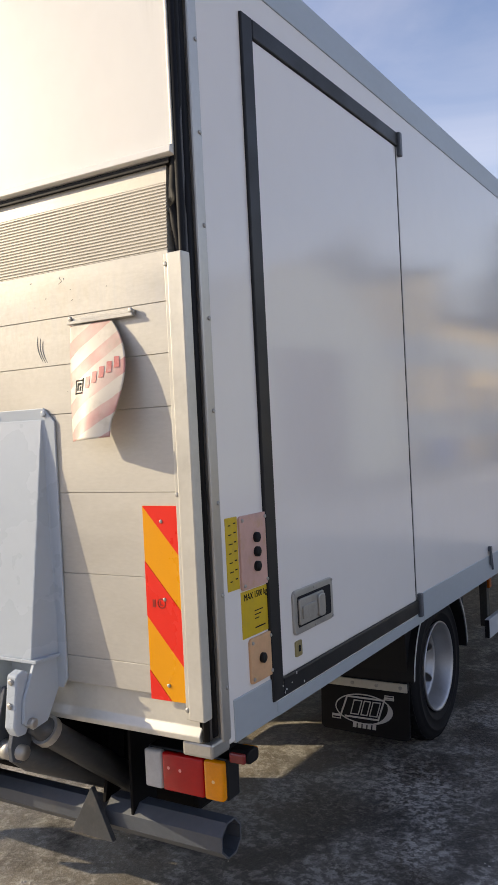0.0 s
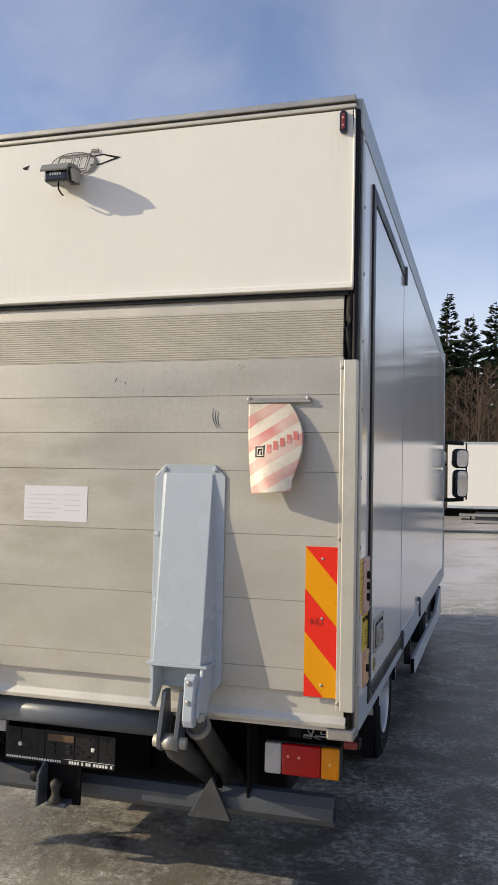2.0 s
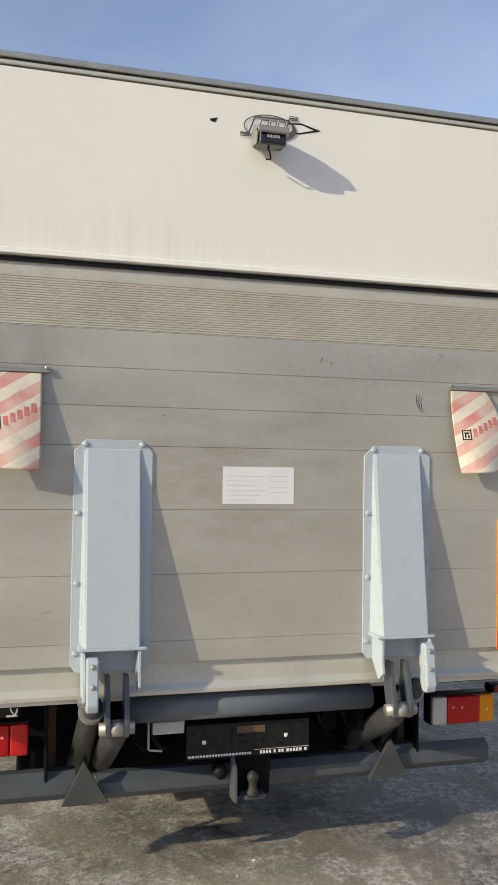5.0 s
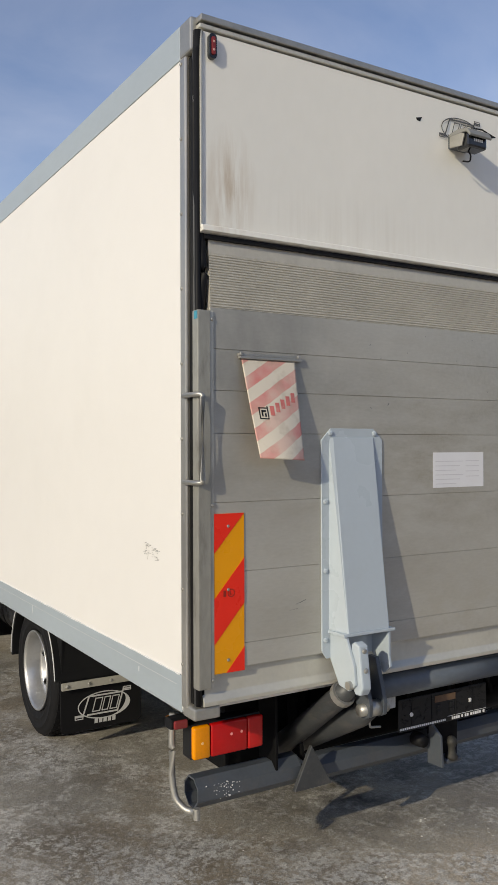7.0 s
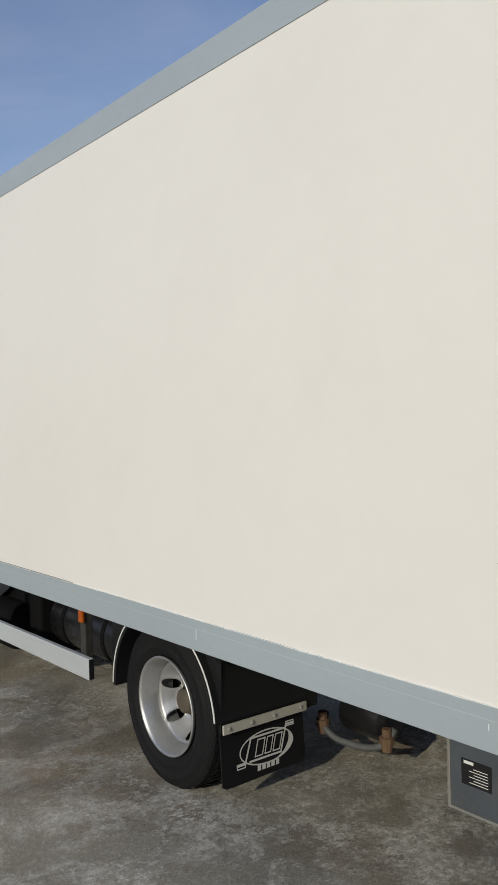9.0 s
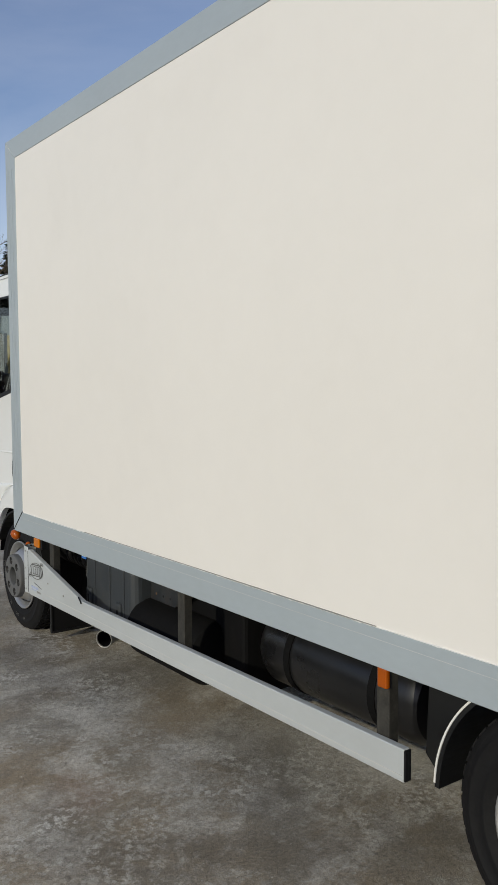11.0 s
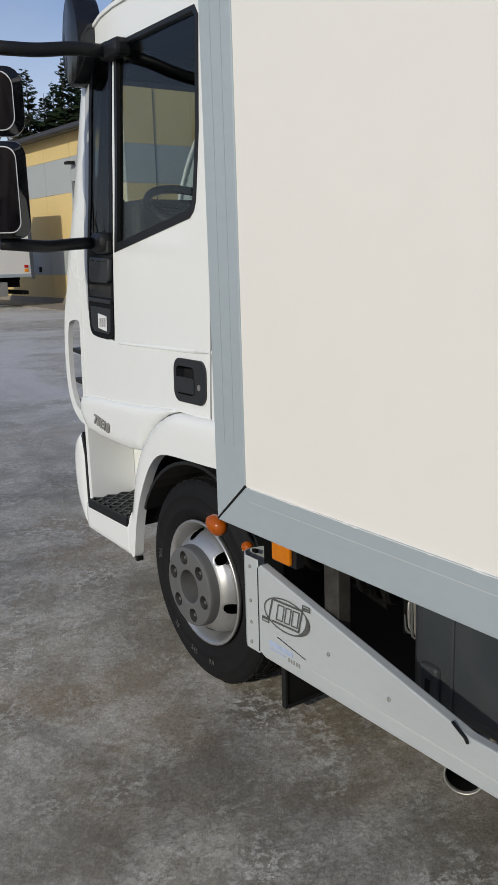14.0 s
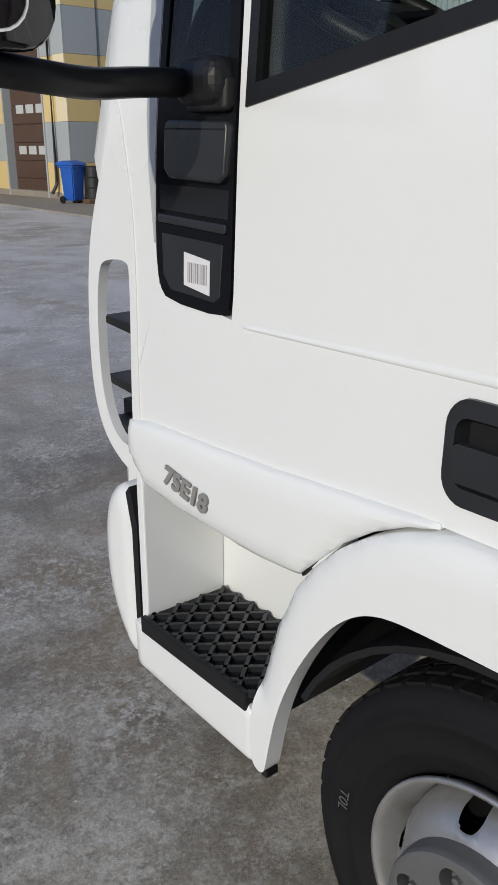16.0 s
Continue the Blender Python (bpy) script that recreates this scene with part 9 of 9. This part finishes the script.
    for x in (4.35, 5.68):
        mg = bmesh.new()
        tube(mg, [(X(x) + 0.6 * math.cos(a), -W + 0.1, 0.5 + 0.6 * math.sin(a)) for a in (math.pi * k / 10 for k in range(11))], 0.03, 6)
        part("mudguard", mg, CHASSIS, t)
    for k, z in enumerate((1.32, 1.46)):
        part("marker_lamp", bbox(X(8.35), X(8.5), -W - 0.03, -W - 0.002, z - 0.05, z + 0.05, bevel=0.01, seg=1), RED_BRIGHT if k else AMBER_LENS, t, "small marker lamp")
    part("rear_bumper", bbox(X(8.3), X(8.5), -1.1, 1.1, 0.45, 0.6, bevel=0.02), CHASSIS, t)


build_depot()
build_tall_block()
build_hall()
build_apron()
build_bin()
build_barrel()
build_parked_truck()

# ---- trees ----
BARK = pbr("grey_brown_bark", (0.085, 0.066, 0.052), 0.9, var=0.3, scale=6, grain=40)
BIRCH_BARK = pbr("pale_birch_bark", (0.22, 0.20, 0.175), 0.85, var=0.3, scale=5, grain=30, dirt=0.5, dirt_col=(0.05, 0.045, 0.04))
TWIG = pbr("bare_brown_twigs", (0.100, 0.068, 0.050), 0.9, var=0.3, scale=0.4, grain=6)
NEEDLES = pbr("dark_fir_needles", (0.022, 0.036, 0.017), 0.95, var=0.35, scale=0.7, grain=9, spec=0.1)
BRUSH = pbr("dry_brown_brush", (0.105, 0.080, 0.055), 0.95, var=0.4, scale=0.6, grain=5)


def fir_meshes(H, seed):
    """Trunk and crown of a spruce: whorls of drooping limbs with side sprays."""
    rng = random.Random(seed)
    tr = bmesh.new()
    tube(tr, [(0, 0, -0.4), (0.03, 0, H * 0.5), (0, 0.02, H)], 0.2, 7, radii=[H * 0.016, H * 0.009, 0.015])
    cr = bmesh.new()
    z = H * rng.uniform(0.10, 0.18)
    lean = rng.uniform(-0.02, 0.02)

    def blade(p, d, up, length, width, droop):
        side = d.cross(up).normalized()
        a = p
        b = p + d * length * 0.5 + Vector((0, 0, -droop * length * 0.35))
        c = p + d * length + Vector((0, 0, -droop * length * 0.65))
        v = [cr.verts.new(q) for q in (a, b + side * width - up * width * 0.5, c, b - side * width - up * width * 0.5, b)]
        cr.faces.new((v[0], v[1], v[4]))
        cr.faces.new((v[1], v[2], v[4]))
        cr.faces.new((v[0], v[4], v[3]))
        cr.faces.new((v[4], v[2], v[3]))

    while z < H * 0.985:
        f = 1 - z / H
        reach = H * 0.20 * (f ** 0.75) * rng.uniform(0.72, 1.12) + 0.14
        n = rng.randint(6, 8) if f > 0.15 else 5
        a0 = rng.uniform(0, 6.28)
        for k in range(n):
            if rng.random() < 0.1:
                continue
            a = a0 + 6.283 * k / n + rng.uniform(-0.25, 0.25)
            r = reach * rng.uniform(0.6, 1.15)
            d = Vector((math.cos(a), math.sin(a), rng.uniform(-0.15, 0.25) if f > 0.2 else rng.uniform(0.2, 0.7))).normalized()
            p = Vector((lean * z, 0, z + rng.uniform(-0.22, 0.22)))
            up = Vector((0, 0, 1))
            droop = 0.55 * f + 0.05
            blade(p, d, up, r, r * 0.09 + 0.04, droop)
            ns = 5 if r > 0.9 else 3
            for j in range(1, ns + 1):
                t = 0.25 + 0.65 * j / ns
                q = p + d * r * t + Vector((0, 0, -droop * r * 0.68 * t))
                for s in (-1, 1):
                    dd = (Matrix.Rotation(s * rng.uniform(0.6, 1.0), 3, "Z") @ d)
                    dd.z -= 0.25
                    blade(q, dd.normalized(), up, r * (0.55 - 0.35 * t) * rng.uniform(0.8, 1.3) + 0.10, 0.07 + 0.05 * r, 0.6)
        z += (0.17 + 0.010 * H * f) * rng.uniform(0.7, 1.15)
    return tr, cr


def bare_tree_mesh(bm_t, bm_c, base, H, rng, limbs=16, twigs=5, fine=3):
    """A leafless birch: slim stem, rising limbs and fine twigs."""
    b = Vector(base)
    lean = Vector((rng.uniform(-0.05, 0.05), rng.uniform(-0.05, 0.05), 0))
    stem = [b + Vector((0, 0, -0.3))] + [b + Vector((0, 0, H * t)) + lean * H * t * t for t in (0.3, 0.65, 1.0)]
    r0 = H * 0.0095
    tube(bm_t, stem, r0, 5, cap=False, radii=[r0, r0 * 0.75, r0 * 0.42, 0.008])

    def spike(p, q, r):
        d = (q - p)
        if d.length < 1e-4:
            return
        s = d.orthogonal().normalized() * r
        s2 = d.normalized().cross(s)
        v = [bm_c.verts.new(c) for c in (p + s, p - s * 0.5 + s2 * 0.87, p - s * 0.5 - s2 * 0.87, q)]
        for i, j in ((0, 1), (1, 2), (2, 0)):
            bm_c.faces.new((v[i], v[j], v[3]))

    for k in range(limbs):
        t = rng.uniform(0.28, 0.97)
        p = b + Vector((0, 0, H * t)) + lean * H * t * t
        a = rng.uniform(0, 6.283)
        up = rng.uniform(0.55, 1.3)
        d = Vector((math.cos(a), math.sin(a), up)).normalized()
        L = H * (0.34 - 0.22 * t) * rng.uniform(0.6, 1.2)
        q = p + d * L
        spike(p, q, r0 * 0.34)
        for j in range(twigs):
            u = rng.uniform(0.2, 0.95)
            pp = p + d * L * u
            dd = (d + Vector((rng.uniform(-0.8, 0.8), rng.uniform(-0.8, 0.8), rng.uniform(-0.3, 0.5)))).normalized()
            LL = L * rng.uniform(0.25, 0.55)
            qq = pp + dd * LL
            spike(pp, qq, 0.013)
            for _ in range(fine):
                w = rng.uniform(0.3, 0.95)
                d3 = (dd + Vector((rng.uniform(-0.9, 0.9), rng.uniform(-0.9, 0.9), rng.uniform(-0.6, 0.4)))).normalized()
                spike(pp + dd * LL * w, pp + dd * LL * w + d3 * LL * rng.uniform(0.3, 0.6), 0.008)


def build_trees():
    rng = random.Random(11)
    shapes = []
    for k in range(4):
        tr, cr = fir_meshes(16.0, 40 + k)
        a, c = bpy.data.meshes.new("trunk"), bpy.data.meshes.new("crown")
        tr.to_mesh(a)
        cr.to_mesh(c)
        tr.free()
        cr.free()
        a.materials.append(BARK)
        c.materials.append(NEEDLES)
        shapes.append((a, c))

    def fir(x, y, h, k):
        t = thing("fir_tree", "tall dark green fir at the wood's edge", "tree", group="firs behind the yard")
        t.matrix_world = pose(x, y, ground_z(x, y), 0, 0, rng.uniform(0, 360)) @ Matrix.Diagonal((h / 16, h / 16, h / 16, 1))
        for nm, me in zip(("trunk", "crown"), shapes[k % 4]):
            ob = new(nm, me)
            ob.parent = t

    # in a line with the yard's end, as the woods show past the truck's right side
    k = 0
    for az, d, el in ((-5.2, 78, 12.2), (-2.6, 72, 13.4), (-0.9, 76, 12.0), (0.6, 73, 12.7), (2.0, 70, 12.4), (3.1, 78, 12.0), (5.2, 74, 11.2), (7.6, 80, 12.2),
                      (10.0, 76, 12.6), (12.6, 82, 13.0), (-7.5, 80, 12.0), (-10, 76, 13.0)):
        a = radians(az)
        x, y = 1.5 + d * math.sin(a), -3.2 + d * math.cos(a)
        if 4 < x and y < 66:
            continue
        fir(x, y, d * math.tan(radians(el)) + 1.65 - ground_z(x, y), k)
        k += 1
    # above the depot's roof
    for az, d, el in ((20.4, 80, 9.4), (21.3, 72, 11.6), (22.3, 78, 10.2), (22.9, 84, 10.9), (23.5, 70, 12.2), (24.3, 76, 11.2), (25.0, 72, 12.3), (25.8, 80, 11.6),
                      (26.4, 70, 13.0), (27.2, 74, 14.6), (27.9, 70, 13.2), (28.8, 76, 13.6), (30.0, 72, 13.0), (31.4, 78, 12.6)):
        a = radians(az)
        x, y = -2.6 + d * math.sin(a), 3.7 + d * math.cos(a)
        fir(x, y, d * math.tan(radians(el)) + 1.6 - ground_z(x, y), k)
        k += 1
    # bare birches in the first row
    for j in range(14):
        az = -8 + 1.55 * j + rng.uniform(-0.5, 0.5)
        a = radians(az)
        d = rng.uniform(63, 68)
        x, y = 1.5 + d * math.sin(a), -3.2 + d * math.cos(a)
        if x > 8:
            d = 71
            x, y = 1.5 + d * math.sin(a), -3.2 + d * math.cos(a)
        t = thing("birch_tree", "leafless birch with fine brown twigs", "tree", (x, y, ground_z(x, y)), group="bare birches behind the yard")
        bt, bc = bmesh.new(), bmesh.new()
        bare_tree_mesh(bt, bc, (0, 0, 0), rng.uniform(9.5, 12.5), rng, 30, 6, 4)
        part("trunk", bt, BIRCH_BARK, t)
        part("crown", bc, TWIG, t)
    # the birch that shows over the depot
    for az, d, h in ((19.0, 66, 13.5), (20.0, 70, 12.5), (18.0, 72, 12.5)):
        a = radians(az)
        x, y = -2.6 + d * math.sin(a), 3.7 + d * math.cos(a)
        t = thing("birch_tree", "leafless birch with fine brown twigs", "tree", (x, y, ground_z(x, y)), group="bare birches behind the yard")
        bt, bc = bmesh.new(), bmesh.new()
        bare_tree_mesh(bt, bc, (0, 0, 0), h, rng, 40, 7, 5)
        part("trunk", bt, BIRCH_BARK, t)
        part("crown", bc, TWIG, t)


def build_woods():
    """Dense leafless woods round the yard: many slim stems and twigs, and a dark brush floor."""
    rng = random.Random(5)
    bt, bc = bmesh.new(), bmesh.new()
    for j in range(250):
        az = radians(rng.uniform(-12, 11))
        d = rng.uniform(62, 84)
        x, y = 1.5 + d * math.sin(az), -3.2 + d * math.cos(az)
        if x > 6.5 and y < 58.0:
            continue
        bare_tree_mesh(bt, bc, (x, y, ground_z(x, y)), rng.uniform(8.5, 13.5) * (d / 72), rng, 18, 5, 3)
    ob = link("bare_woods", bc, TWIG)
    tagged(ob, "dense brown leafless woods behind the yard", "woods", "", "stuff")
    ob = link("wood_stems", bt, BARK)
    tagged(ob, "many slim grey stems of leafless woods", "woods", "", "stuff")
    # a closer belt, unseen behind the walk's start, added to darken the mirrors
    bm = bmesh.new()
    for j in range(420):
        x = rng.uniform(-58, 75)
        y = rng.uniform(-62, -46) + 0.004 * x * x * 0.3
        H = rng.uniform(9, 14)
        for q in range(18):
            h0 = H * rng.uniform(0.0, 0.6)
            p = Vector((x + rng.uniform(-2, 2), y + rng.uniform(-2, 2), h0 - 0.2))
            e = p + Vector((rng.uniform(-1.5, 1.5), rng.uniform(-1.5, 1.5), H * rng.uniform(0.25, 0.45)))
            sx = Vector((rng.uniform(0.12, 0.4), 0, 0))
            bm.faces.new([bm.verts.new(c) for c in (p - sx, p + sx, e)])
    ob = link("near_woods", bm, TWIG)
    tagged(ob, "brown leafless woods, unseen, added for the mirrors to reflect", "woods", "", "stuff")
    # further woods all round, plain: upright sprays of stems
    bm = bmesh.new()
    for j in range(520):
        a = rng.uniform(0, 6.283)
        d = rng.uniform(78, 105)
        x, y = d * math.cos(a), 5 + d * math.sin(a)
        if abs(math.degrees(math.atan2(x - 1.5, y + 3.2))) < 16 and d < 88:
            continue
        H = rng.uniform(9, 15)
        for q in range(14):
            h0 = H * rng.uniform(0.0, 0.5)
            p = Vector((x + rng.uniform(-2, 2), y + rng.uniform(-2, 2), h0))
            e = p + Vector((rng.uniform(-1.5, 1.5), rng.uniform(-1.5, 1.5), H * rng.uniform(0.25, 0.55)))
            w = rng.uniform(0.10, 0.35)
            s = Vector((-math.sin(a), math.cos(a), 0)) * w
            v = [bm.verts.new(c) for c in (p - s, p + s, e)]
            bm.faces.new(v)
    ob = link("far_woods", bm, TWIG)
    tagged(ob, "brown leafless woods far round the yard", "woods", "", "stuff")
    bm = bmesh.new()
    for j in range(3200):
        a = radians(rng.uniform(-16, 15))
        d = rng.uniform(64, 86)
        x, y = 1.5 + d * math.sin(a), -3.2 + d * math.cos(a)
        if x > 6.5 and y < 58.0:
            continue
        p = Vector((x, y, ground_z(x, y) - 0.1))
        for q in range(3):
            e = p + Vector((rng.uniform(-0.8, 0.8), rng.uniform(-0.5, 0.5), rng.uniform(1.2, 4.5)))
            s = Vector((rng.uniform(0.02, 0.07), 0.02, 0))
            bm.faces.new([bm.verts.new(c) for c in (p - s, p + s, e)])
    ob = link("brushwood", bm, BRUSH)
    tagged(ob, "dry brown brushwood under the trees", "brush", "", "stuff")


build_trees()
build_woods()

# ---- crumbs of ice on the yard ----


def build_ice_crumbs():
    rnd = random.Random(77)
    bm = bmesh.new()

    def crumb(x, y, r):
        z = ground_z(x, y) - 0.002
        n = 5
        a0 = rnd.uniform(0, 6.28)
        low = [bm.verts.new((x + r * rnd.uniform(0.7, 1.2) * math.cos(a0 + 6.283 * k / n), y + r * rnd.uniform(0.7, 1.2) * math.sin(a0 + 6.283 * k / n), z)) for k in range(n)]
        h = r * rnd.uniform(0.35, 0.8)
        top = [bm.verts.new((x + (v.co.x - x) * 0.6 + rnd.uniform(-.2, .2) * r, y + (v.co.y - y) * 0.6 + rnd.uniform(-.2, .2) * r, z + h * rnd.uniform(0.7, 1.2))) for v in low]
        bm.faces.new(top)
        for k in range(n):
            j = (k + 1) % n
            bm.faces.new((low[k], low[j], top[j], top[k]))

    for x0, x1, y0, y1, count, rmin, rmax, cut_at in ((-3.2, 4.5, -1.6, 0.9, 1500, 0.002, 0.008, 0.06), (1.6, 7.0, 0.5, 9.0, 1900, 0.003, 0.013, 0.04), (-3.0, -1.1, 1.0, 9.0, 600, 0.002, 0.006, 0.08)):
        made = 0
        for _ in range(count * 6):
            x, y = rnd.uniform(x0, x1), rnd.uniform(y0, y1)
            if noise.noise(Vector((x * 1.6, y * 1.6, 3.0))) + 0.5 * noise.noise(Vector((x * 6, y * 6, 1.0))) < cut_at + rnd.uniform(0, 0.35):
                continue
            crumb(x, y, rmin + (rmax - rmin) * rnd.random() ** 3)
            made += 1
            if made >= count:
                break
    ice = pbr("dirty_ice", (0.52, 0.50, 0.46), 0.3, var=0.2, scale=2.0, grain=40)
    tagged(link("ice_crumbs", bm, ice), "crumbs of dirty white ice scattered over the asphalt", "ice", kind="stuff")


build_ice_crumbs()
